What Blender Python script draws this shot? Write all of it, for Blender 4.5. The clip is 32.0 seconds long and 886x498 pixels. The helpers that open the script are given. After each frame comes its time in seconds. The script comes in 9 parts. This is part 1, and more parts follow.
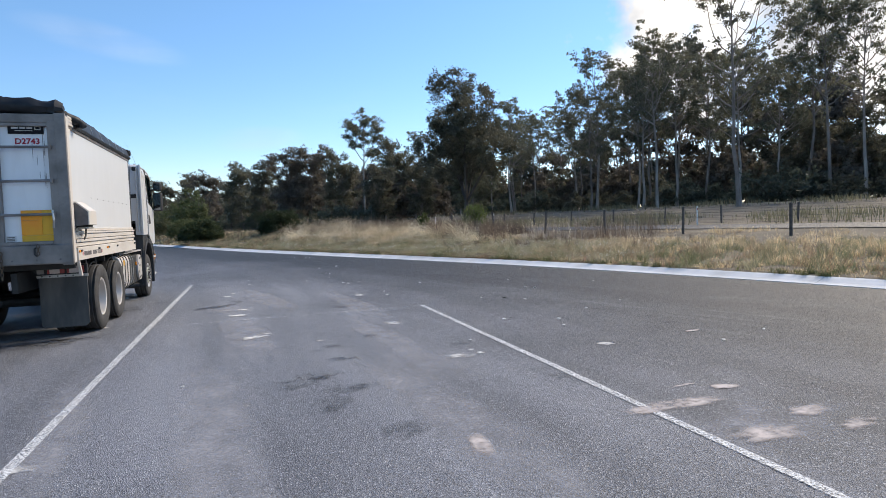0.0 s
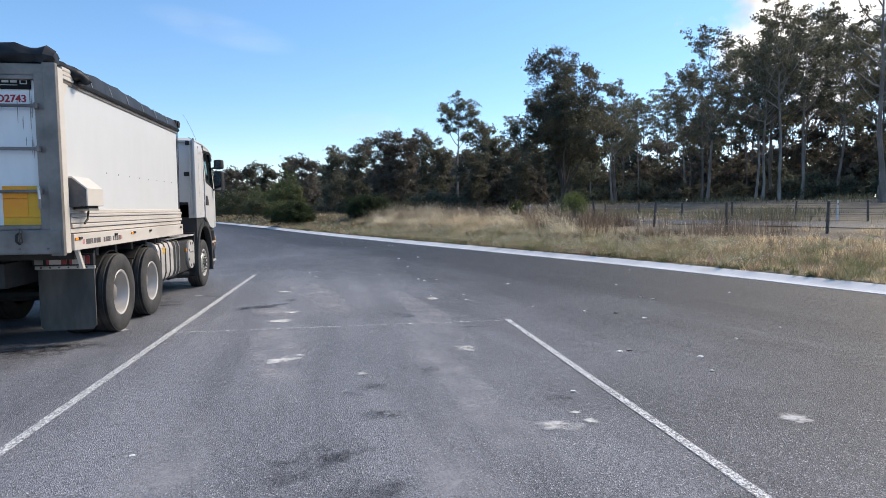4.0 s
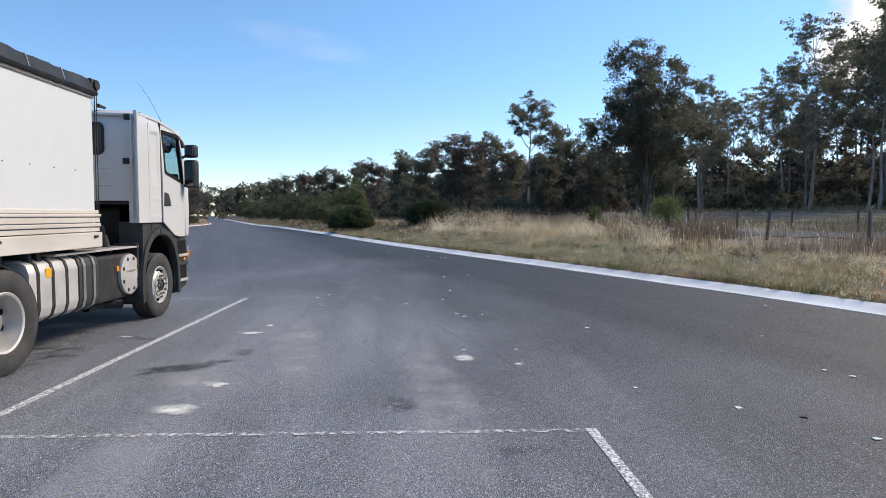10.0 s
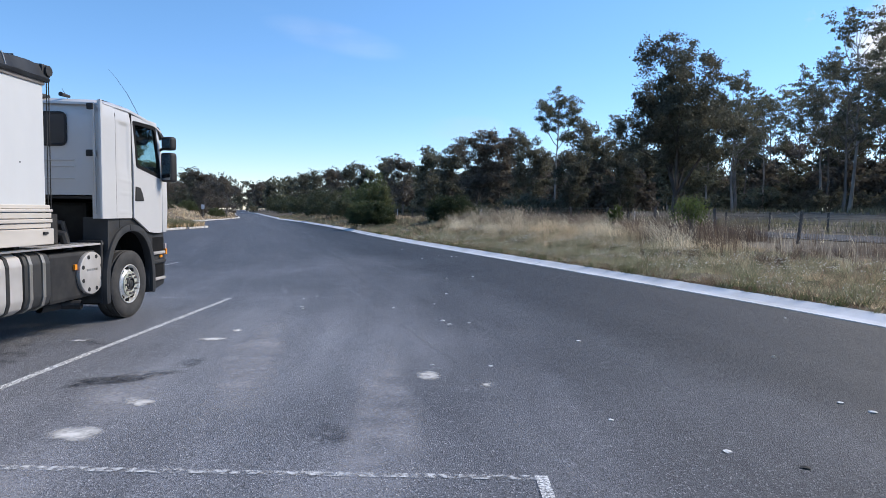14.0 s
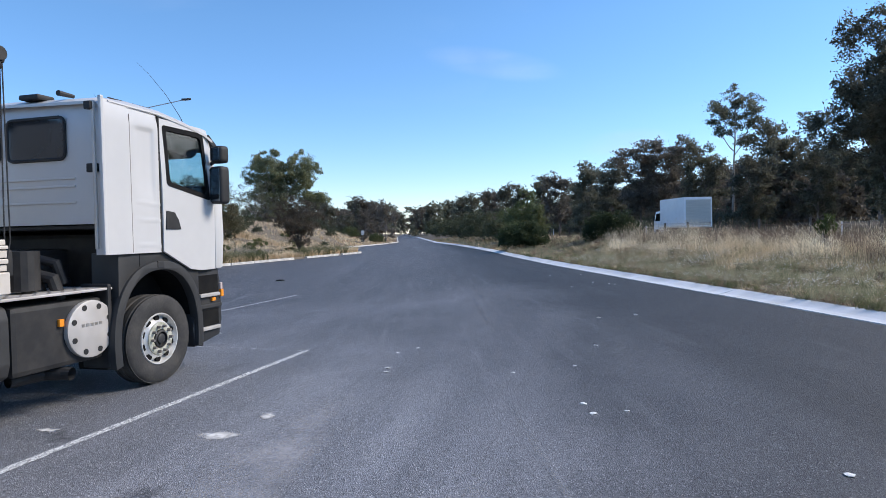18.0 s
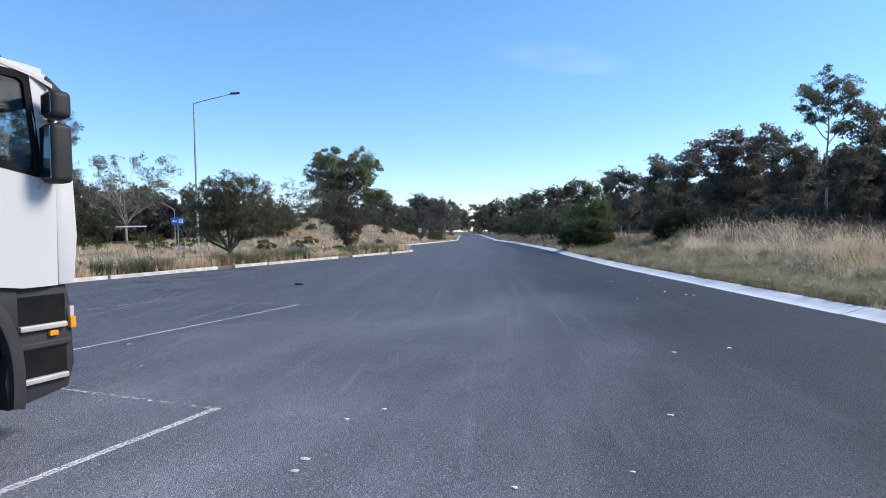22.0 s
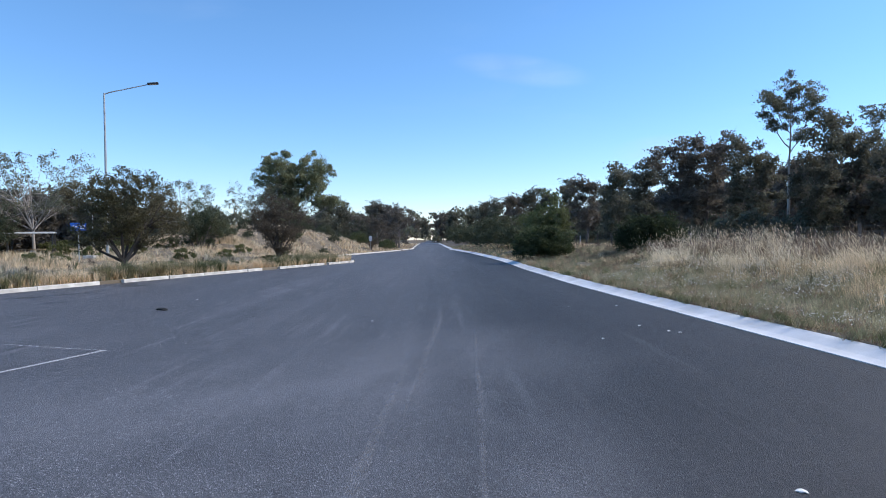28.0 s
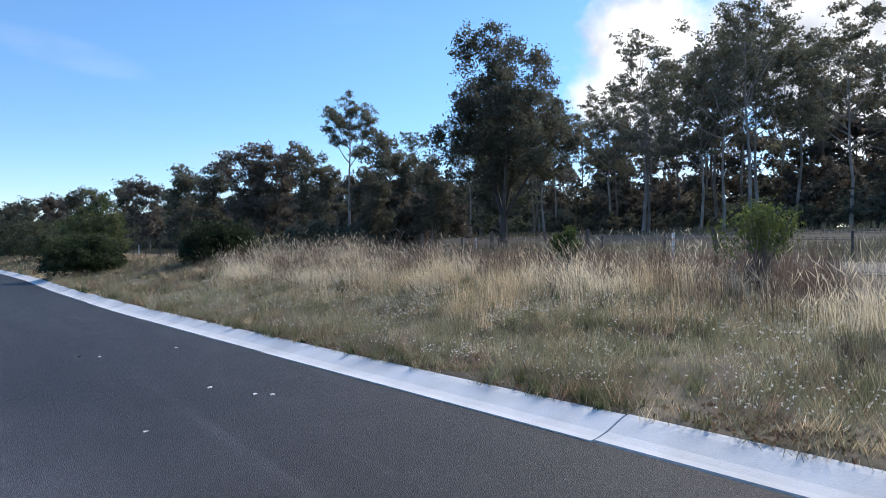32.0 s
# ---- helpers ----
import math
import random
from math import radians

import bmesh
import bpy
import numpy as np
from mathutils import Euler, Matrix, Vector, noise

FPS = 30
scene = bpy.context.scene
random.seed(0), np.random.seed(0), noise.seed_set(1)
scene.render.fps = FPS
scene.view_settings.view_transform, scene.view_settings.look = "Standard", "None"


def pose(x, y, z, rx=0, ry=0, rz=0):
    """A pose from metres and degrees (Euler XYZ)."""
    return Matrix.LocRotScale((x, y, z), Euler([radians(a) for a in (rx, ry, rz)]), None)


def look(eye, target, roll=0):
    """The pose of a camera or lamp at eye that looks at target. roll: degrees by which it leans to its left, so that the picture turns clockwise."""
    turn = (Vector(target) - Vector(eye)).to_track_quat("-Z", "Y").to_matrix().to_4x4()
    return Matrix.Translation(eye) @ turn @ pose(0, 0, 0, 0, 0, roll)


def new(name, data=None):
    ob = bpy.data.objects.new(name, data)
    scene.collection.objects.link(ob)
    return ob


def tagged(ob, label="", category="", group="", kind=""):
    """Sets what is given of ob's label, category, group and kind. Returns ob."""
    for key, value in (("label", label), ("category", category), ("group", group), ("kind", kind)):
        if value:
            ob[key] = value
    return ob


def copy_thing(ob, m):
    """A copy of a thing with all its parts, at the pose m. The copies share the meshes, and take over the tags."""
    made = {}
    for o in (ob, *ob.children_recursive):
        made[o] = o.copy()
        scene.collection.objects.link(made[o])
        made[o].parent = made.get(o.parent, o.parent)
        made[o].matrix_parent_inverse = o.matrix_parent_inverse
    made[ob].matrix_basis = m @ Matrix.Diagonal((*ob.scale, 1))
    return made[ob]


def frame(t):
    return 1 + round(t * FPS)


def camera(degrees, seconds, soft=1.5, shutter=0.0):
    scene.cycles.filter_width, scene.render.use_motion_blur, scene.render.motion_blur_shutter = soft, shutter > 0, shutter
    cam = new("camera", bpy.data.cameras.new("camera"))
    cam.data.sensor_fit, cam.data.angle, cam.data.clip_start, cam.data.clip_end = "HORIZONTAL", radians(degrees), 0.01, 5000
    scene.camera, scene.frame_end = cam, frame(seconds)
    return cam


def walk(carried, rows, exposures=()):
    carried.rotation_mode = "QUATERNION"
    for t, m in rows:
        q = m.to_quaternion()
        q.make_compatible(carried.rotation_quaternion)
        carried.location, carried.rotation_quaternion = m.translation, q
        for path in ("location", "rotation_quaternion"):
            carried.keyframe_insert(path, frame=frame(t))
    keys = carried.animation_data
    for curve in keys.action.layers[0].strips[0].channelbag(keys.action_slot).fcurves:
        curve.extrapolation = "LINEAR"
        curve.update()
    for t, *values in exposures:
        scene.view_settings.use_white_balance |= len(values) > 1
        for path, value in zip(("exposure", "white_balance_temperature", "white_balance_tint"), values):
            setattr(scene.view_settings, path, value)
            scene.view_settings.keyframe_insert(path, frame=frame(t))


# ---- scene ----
cam = camera(72.0, 32.0, 0.9, 0.0)
PATH = [
    (0, (-1.445, 7.448, 1.548), (1.69, 16.931, 1.056), -2.10),
    (0.5, (-1.29, 7.797, 1.543), (1.748, 17.313, 1.073), -2.09),
    (1, (-1.121, 8.1, 1.544), (1.705, 17.683, 1.106), -1.83),
    (1.5, (-0.974, 8.395, 1.55), (1.535, 18.066, 1.128), -2.02),
    (2, (-0.886, 8.718, 1.551), (1.197, 18.49, 1.136), -1.97),
    (2.5, (-0.901, 8.958, 1.567), (0.975, 18.771, 1.128), -1.44),
    (4.5, (-0.626, 10.089, 1.587), (0.832, 19.957, 0.880), -0.13),
    (5, (-0.572, 10.470, 1.589), (0.518, 20.387, 0.906), 0.46),
    (5.5, (-0.445, 10.712, 1.589), (0.129, 20.674, 0.928), 0.76),
    (6, (-0.317, 10.946, 1.590), (-0.281, 20.927, 0.979), 0.90),
    (6.5, (-0.259, 11.265, 1.578), (-0.751, 21.233, 0.944), 0.80),
    (7, (-0.161, 11.583, 1.571), (-1.088, 21.515, 0.859), 0.83),
    (7.5, (-0.128, 11.843, 1.579), (-1.100, 21.766, 0.803), 0.71),
    (8, (-0.189, 12.182, 1.594), (-1.015, 22.114, 0.772), 0.60),
    (8.5, (-0.207, 12.684, 1.582), (-0.693, 22.640, 0.777), 0.61),
    (9, (-0.098, 13.100, 1.574), (-0.219, 23.075, 0.869), 0.28),
    (9.5, (0.020, 13.277, 1.577), (0.365, 23.251, 0.954), 0.09),
    (10, (0.322, 13.711, 1.546), (0.812, 23.683, 0.991), -0.03),
    (10.5, (0.819, 12.226, 1.619), (0.974, 22.217, 1.204), 0.37),
    (11, (1.423, 10.050, 1.607), (1.087, 20.040, 1.303), -0.26),
    (11.5, (1.500, 9.909, 1.619), (1.449, 19.906, 1.369), 0.07),
    (12, (1.202, 11.623, 1.616), (2.346, 21.554, 1.330), 0.33),
    (12.5, (0.994, 13.214, 1.609), (2.590, 23.078, 1.229), 0.45),
    (13, (0.993, 13.602, 1.618), (2.338, 23.501, 1.180), 0.57),
    (13.5, (1.006, 13.964, 1.610), (1.798, 23.919, 1.096), 0.60),
    (14, (0.983, 14.385, 1.594), (0.998, 24.366, 0.977), 0.72),
    (14.5, (0.990, 14.830, 1.580), (0.330, 24.780, 0.895), 0.90),
    (15, (1.008, 15.301, 1.568), (-0.119, 25.209, 0.825), 1.07),
    (15.5, (1.030, 15.670, 1.571), (-0.392, 25.534, 0.743), 1.04),
    (17.5, (1.165, 16.848, 1.581), (-1.234, 26.546, 1.144), -1.31),
    (18, (1.212, 17.525, 1.593), (-1.35, 27.187, 1.323), -1.18),
    (18.5, (1.24, 17.909, 1.598), (-1.443, 27.541, 1.436), -1.09),
    (19, (1.269, 18.305, 1.602), (-1.486, 27.917, 1.495), -1.06),
    (19.5, (1.281, 18.709, 1.606), (-1.521, 28.308, 1.527), -1.22),
    (20, (1.253, 19.106, 1.597), (-1.635, 28.68, 1.549), -1.42),
    (20.5, (1.22, 19.499, 1.589), (-1.768, 29.042, 1.536), -1.50),
    (21, (1.191, 19.908, 1.587), (-1.958, 29.399, 1.479), -1.41),
    (21.5, (1.16, 20.327, 1.58), (-2.214, 29.738, 1.38), -1.26),
    (22, (1.135, 20.726, 1.57), (-2.446, 30.059, 1.283), -1.11),
    (22.5, (1.107, 21.108, 1.571), (-2.639, 30.375, 1.252), -1.10),
    (23, (1.075, 21.496, 1.577), (-2.797, 30.712, 1.285), -1.03),
    (23.5, (1.04, 21.891, 1.572), (-2.915, 31.073, 1.334), -1.03),
    (24, (0.981, 22.291, 1.568), (-3.041, 31.445, 1.38), -0.88),
    (24.5, (0.916, 22.675, 1.575), (-3.144, 31.812, 1.397), -0.82),
    (25, (0.877, 23.026, 1.578), (-3.103, 32.199, 1.406), -0.80),
    (25.5, (0.847, 23.385, 1.58), (-2.912, 32.65, 1.415), -0.86),
    (26, (0.815, 23.771, 1.589), (-2.672, 33.142, 1.452), -0.84),
    (26.5, (0.791, 24.471, 1.584), (-2.405, 33.946, 1.464), -0.79),
    (28.5, (0.763, 25.496, 1.583), (-2.217, 35.04, 1.403), -0.82),
    (29, (0.729, 26.244, 1.601), (-2.336, 35.76, 1.386), -0.81),
    (29.5, (0.7, 26.684, 1.611), (-2.467, 36.167, 1.391), -0.71),
    (30, (0.647, 27.117, 1.613), (-2.414, 36.635, 1.413), -0.66),
    (30.5, (0.595, 27.551, 1.629), (-1.841, 37.249, 1.481), -0.54),
    (31, (0.617, 27.993, 1.652), (-0.42, 37.939, 1.551), -0.64),
    (31.5, (0.709, 28.43, 1.66), (1.957, 38.352, 1.619), -1.25),
    (32, (0.812, 28.841, 1.658), (4.483, 38.141, 1.522), -1.01),
]
walk(cam, [(t, look(eye, target, roll)) for t, eye, target, roll in PATH],
     [(0, 0.8, 7500, 10), (5, 0.84, 7500, 10), (9.8, 0.82, 7500, 10), (11.2, 0.55, 6750, 10), (13, 0.61, 6750, 10), (14.5, 0.74, 6720, 10), (18, 0.77, 6700, 10), (23, 0.88, 6590, 10), (26, 0.78, 6540, 10), (30, 0.76, 6550, 10), (31, 0.72, 6570, 10), (32, 0.74, 6750, 10)])

# ---- light ----
SUN_EL, SUN_AZ = 40.0, 66.0     # degrees up, and to the right of +y


def build_world():
    w = bpy.data.worlds.new("sky")
    scene.world = w
    w.use_nodes = True
    n, l = w.node_tree.nodes, w.node_tree.links
    n.clear()
    out = n.new("ShaderNodeOutputWorld")
    bg = n.new("ShaderNodeBackground")
    bg.inputs["Strength"].default_value = 0.125
    sky = n.new("ShaderNodeTexSky")
    sky.sky_type, sky.sun_disc = "NISHITA", False
    sky.sun_elevation, sky.sun_rotation = radians(SUN_EL), radians(SUN_AZ)
    sky.air_density, sky.dust_density, sky.ozone_density = 1.0, 0.05, 4.0
    tc = n.new("ShaderNodeTexCoord")
    # thin high streaks, and heaped cloud low on the sun's side
    mp = n.new("ShaderNodeMapping")
    mp.inputs["Scale"].default_value = (1.0, 1.0, 4.5)
    mp.inputs["Rotation"].default_value = (0.12, -0.1, 0.5)
    ns = n.new("ShaderNodeTexNoise")
    ns.inputs["Scale"].default_value, ns.inputs["Detail"].default_value = 2.6, 7.0
    ns.inputs["Roughness"].default_value, ns.inputs["Distortion"].default_value = 0.55, 0.4
    r1 = n.new("ShaderNodeMapRange")
    r1.inputs["From Min"].default_value, r1.inputs["From Max"].default_value = 0.57, 0.85
    r1.inputs["To Max"].default_value = 0.05
    heap = n.new("ShaderNodeTexNoise")
    heap.inputs["Scale"].default_value, heap.inputs["Detail"].default_value, heap.inputs["Roughness"].default_value = 4.2, 9.0, 0.58
    toward = n.new("ShaderNodeVectorMath")
    toward.operation = "DOT_PRODUCT"
    a, e = radians(54), radians(20)
    toward.inputs[1].default_value = (math.sin(a) * math.cos(e), math.cos(a) * math.cos(e), math.sin(e))
    r2 = n.new("ShaderNodeMapRange")
    r2.inputs["From Min"].default_value, r2.inputs["From Max"].default_value = 0.885, 0.99
    r2.inputs["To Min"].default_value, r2.inputs["To Max"].default_value = -0.24, 0.17
    add = n.new("ShaderNodeMath")
    add.operation = "ADD"
    r3 = n.new("ShaderNodeMapRange")
    r3.inputs["From Min"].default_value, r3.inputs["From Max"].default_value = 0.5, 0.62
    mx = n.new("ShaderNodeMath")
    mx.operation = "MAXIMUM"
    mix = n.new("ShaderNodeMix")
    mix.data_type = "RGBA"
    puff = n.new("ShaderNodeMix")
    puff.data_type = "RGBA"
    puff.inputs["A"].default_value, puff.inputs["B"].default_value = (3.2, 3.5, 4.1, 1), (6.2, 6.4, 6.9, 1)
    shade = n.new("ShaderNodeTexNoise")
    shade.inputs["Scale"].default_value, shade.inputs["Detail"].default_value = 7.5, 7.0
    shaded = n.new("ShaderNodeMapRange")
    shaded.inputs["From Min"].default_value, shaded.inputs["From Max"].default_value = 0.4, 0.62
    l.new(tc.outputs["Generated"], shade.inputs["Vector"])
    l.new(shade.outputs["Fac"], shaded.inputs["Value"])
    l.new(shaded.outputs["Result"], puff.inputs["Factor"])
    l.new(puff.outputs["Result"], mix.inputs["B"])
    gam = n.new("ShaderNodeHueSaturation")
    gam.inputs["Saturation"].default_value = 1.17
    l.new(tc.outputs["Generated"], mp.inputs["Vector"])
    l.new(mp.outputs["Vector"], ns.inputs["Vector"])
    l.new(tc.outputs["Generated"], heap.inputs["Vector"])
    l.new(tc.outputs["Generated"], toward.inputs[0])
    l.new(ns.outputs["Fac"], r1.inputs["Value"])
    l.new(toward.outputs["Value"], r2.inputs["Value"])
    l.new(heap.outputs["Fac"], add.inputs[0])
    l.new(r2.outputs["Result"], add.inputs[1])
    l.new(add.outputs["Value"], r3.inputs["Value"])
    l.new(r1.outputs["Result"], mx.inputs[0])
    l.new(r3.outputs["Result"], mx.inputs[1])
    # two thin streaks of high cloud over the road
    wisp = n.new("ShaderNodeTexNoise")
    wisp.inputs["Scale"].default_value, wisp.inputs["Detail"].default_value = 9.0, 6.0
    wm = n.new("ShaderNodeMapping")
    wm.inputs["Scale"].default_value = (0.6, 1.0, 4.0)
    l.new(tc.outputs["Generated"], wm.inputs["Vector"])
    l.new(wm.outputs["Vector"], wisp.inputs["Vector"])
    veil = mx.outputs["Value"]
    for az, el, wide, thick, tilt, dense in ((-9.8, 15.2, 7.0, 1.5, -10.0, 0.1), (1.8, 7.7, 4.5, 1.3, 4.0, 0.16)):
        m = pose(0, 0, 0, el, 0, -az).to_3x3() @ pose(0, 0, 0, 0, -tilt, 0).to_3x3()
        reach = []
        for axis, size in ((0, wide), (2, thick)):
            dp = n.new("ShaderNodeVectorMath")
            dp.operation = "DOT_PRODUCT"
            dp.inputs[1].default_value = m.col[axis] / math.sin(radians(size))
            l.new(tc.outputs["Generated"], dp.inputs[0])
            sq = n.new("ShaderNodeMath")
            sq.operation = "POWER"
            sq.inputs[1].default_value = 2.0
            ab = n.new("ShaderNodeMath")
            ab.operation = "ABSOLUTE"
            l.new(dp.outputs["Value"], ab.inputs[0])
            l.new(ab.outputs["Value"], sq.inputs[0])
            reach.append(sq.outputs["Value"])
        far = n.new("ShaderNodeMath")
        far.operation = "ADD"
        l.new(reach[0], far.inputs[0])
        l.new(reach[1], far.inputs[1])
        fade = n.new("ShaderNodeMapRange")
        fade.interpolation_type = "SMOOTHSTEP"
        for key, v in (("From Min", 1.0), ("From Max", 0.0), ("To Min", 0.0), ("To Max", dense)):
            fade.inputs[key].default_value = v
        l.new(far.outputs["Value"], fade.inputs["Value"])
        ahead = n.new("ShaderNodeVectorMath")
        ahead.operation = "DOT_PRODUCT"
        ahead.inputs[1].default_value = m.col[1]
        l.new(tc.outputs["Generated"], ahead.inputs[0])
        side = n.new("ShaderNodeMath")
        side.operation = "GREATER_THAN"
        side.inputs[1].default_value = 0.5
        l.new(ahead.outputs["Value"], side.inputs[0])
        torn = n.new("ShaderNodeMapRange")
        for key, v in (("From Min", 0.3), ("From Max", 0.62)):
            torn.inputs[key].default_value = v
        l.new(wisp.outputs["Fac"], torn.inputs["Value"])
        both = fade.outputs["Result"]
        for other in (torn.outputs["Result"], side.outputs["Value"]):
            mu = n.new("ShaderNodeMath")
            mu.operation = "MULTIPLY"
            l.new(both, mu.inputs[0])
            l.new(other, mu.inputs[1])
            both = mu.outputs["Value"]
        top = n.new("ShaderNodeMath")
        top.operation = "MAXIMUM"
        l.new(veil, top.inputs[0])
        l.new(both, top.inputs[1])
        veil = top.outputs["Value"]
    # cooler air low over the horizon
    sep = n.new("ShaderNodeSeparateXYZ")
    cool = n.new("ShaderNodeMapRange")
    cool.inputs["From Min"].default_value, cool.inputs["From Max"].default_value = 0.0, 0.32
    tint = n.new("ShaderNodeMix")
    tint.data_type = "RGBA"
    tint.inputs["A"].default_value, tint.inputs["B"].default_value = (0.82, 0.84, 1.0, 1), (1.0, 0.985, 1.0, 1)
    cooled = n.new("ShaderNodeVectorMath")
    cooled.operation = "MULTIPLY"
    l.new(tc.outputs["Generated"], sep.inputs["Vector"])
    l.new(sep.outputs["Z"], cool.inputs["Value"])
    l.new(cool.outputs["Result"], tint.inputs["Factor"])
    l.new(sky.outputs["Color"], cooled.inputs[0])
    l.new(tint.outputs["Result"], cooled.inputs[1])
    l.new(cooled.outputs["Vector"], gam.inputs["Color"])
    l.new(gam.outputs["Color"], mix.inputs["A"])
    l.new(veil, mix.inputs["Factor"])
    l.new(mix.outputs["Result"], bg.inputs["Color"])
    l.new(bg.outputs["Background"], out.inputs["Surface"])
    sun = bpy.data.lights.new("sun", "SUN")
    sun.energy, sun.angle, sun.color = 2.5, radians(22), (1.0, 0.93, 0.84)
    so = new("sun", sun)
    a, e = radians(SUN_AZ), radians(SUN_EL)
    d = Vector((math.sin(a) * math.cos(e), math.cos(a) * math.cos(e), math.sin(e)))
    so.matrix_world = look(d * 100, (0, 0, 0))


build_world()


# ---- materials ----
def material(name, base, rough=0.7, metal=0.0, other=None, scale=4.0, detail=6.0, lo=0.4, hi=0.65, fine=0.0, fine_scale=60.0,
             bump=0.0, bump_scale=40.0, spec=0.5, spread=0.0, island=0.0, stretch=None, rough_var=0.0):
    """A surface of two tones laid out by noise (base, other), finer grain, relief, and a spread of brightness from piece to piece."""
    m = bpy.data.materials.new(name)
    m.use_nodes = True
    n, l = m.node_tree.nodes, m.node_tree.links
    b = n["Principled BSDF"]
    b.inputs["Roughness"].default_value, b.inputs["Metallic"].default_value = rough, metal
    b.inputs["Specular IOR Level"].default_value = spec
    tc = n.new("ShaderNodeTexCoord")
    where = tc.outputs["Object"]
    if stretch:
        mp = n.new("ShaderNodeMapping")
        mp.inputs["Scale"].default_value = stretch
        l.new(where, mp.inputs["Vector"])
        where = mp.outputs["Vector"]
    ns = n.new("ShaderNodeTexNoise")
    ns.inputs["Scale"].default_value, ns.inputs["Detail"].default_value = scale, detail
    l.new(where, ns.inputs["Vector"])
    mr = n.new("ShaderNodeMapRange")
    mr.inputs["From Min"].default_value, mr.inputs["From Max"].default_value = lo, hi
    l.new(ns.outputs["Fac"], mr.inputs["Value"])
    mix = n.new("ShaderNodeMix")
    mix.data_type = "RGBA"
    other = other or tuple(c * 0.75 for c in base)
    mix.inputs["A"].default_value, mix.inputs["B"].default_value = (*base, 1), (*other, 1)
    l.new(mr.outputs["Result"], mix.inputs["Factor"])
    col = mix.outputs["Result"]

    def scaled(col, source, low, high):
        r = n.new("ShaderNodeMapRange")
        r.inputs["To Min"].default_value, r.inputs["To Max"].default_value = low, high
        l.new(source, r.inputs["Value"])
        v = n.new("ShaderNodeVectorMath")
        v.operation = "SCALE"
        l.new(col, v.inputs[0])
        l.new(r.outputs["Result"], v.inputs["Scale"])
        return v.outputs["Vector"]

    if fine:
        fs = n.new("ShaderNodeTexNoise")
        fs.inputs["Scale"].default_value, fs.inputs["Detail"].default_value = fine_scale, 3.0
        l.new(where, fs.inputs["Vector"])
        col = scaled(col, fs.outputs["Fac"], 1 - fine, 1 + fine)
    if spread:
        oi = n.new("ShaderNodeObjectInfo")
        col = scaled(col, oi.outputs["Random"], 1 - spread, 1 + spread)
    if island:
        ge = n.new("ShaderNodeNewGeometry")
        col = scaled(col, ge.outputs["Random Per Island"], 1 - island, 1 + island)
    l.new(col, b.inputs["Base Color"])
    if rough_var:
        rr = n.new("ShaderNodeMapRange")
        rr.inputs["To Min"].default_value, rr.inputs["To Max"].default_value = rough - rough_var, rough + rough_var
        l.new(ns.outputs["Fac"], rr.inputs["Value"])
        l.new(rr.outputs["Result"], b.inputs["Roughness"])
    if bump:
        bs = n.new("ShaderNodeTexNoise")
        bs.inputs["Scale"].default_value, bs.inputs["Detail"].default_value = bump_scale, 4.0
        l.new(where, bs.inputs["Vector"])
        bp = n.new("ShaderNodeBump")
        bp.inputs["Strength"].default_value, bp.inputs["Distance"].default_value = bump, 0.02
        l.new(bs.outputs["Fac"], bp.inputs["Height"])
        l.new(bp.outputs["Normal"], b.inputs["Normal"])
    return m


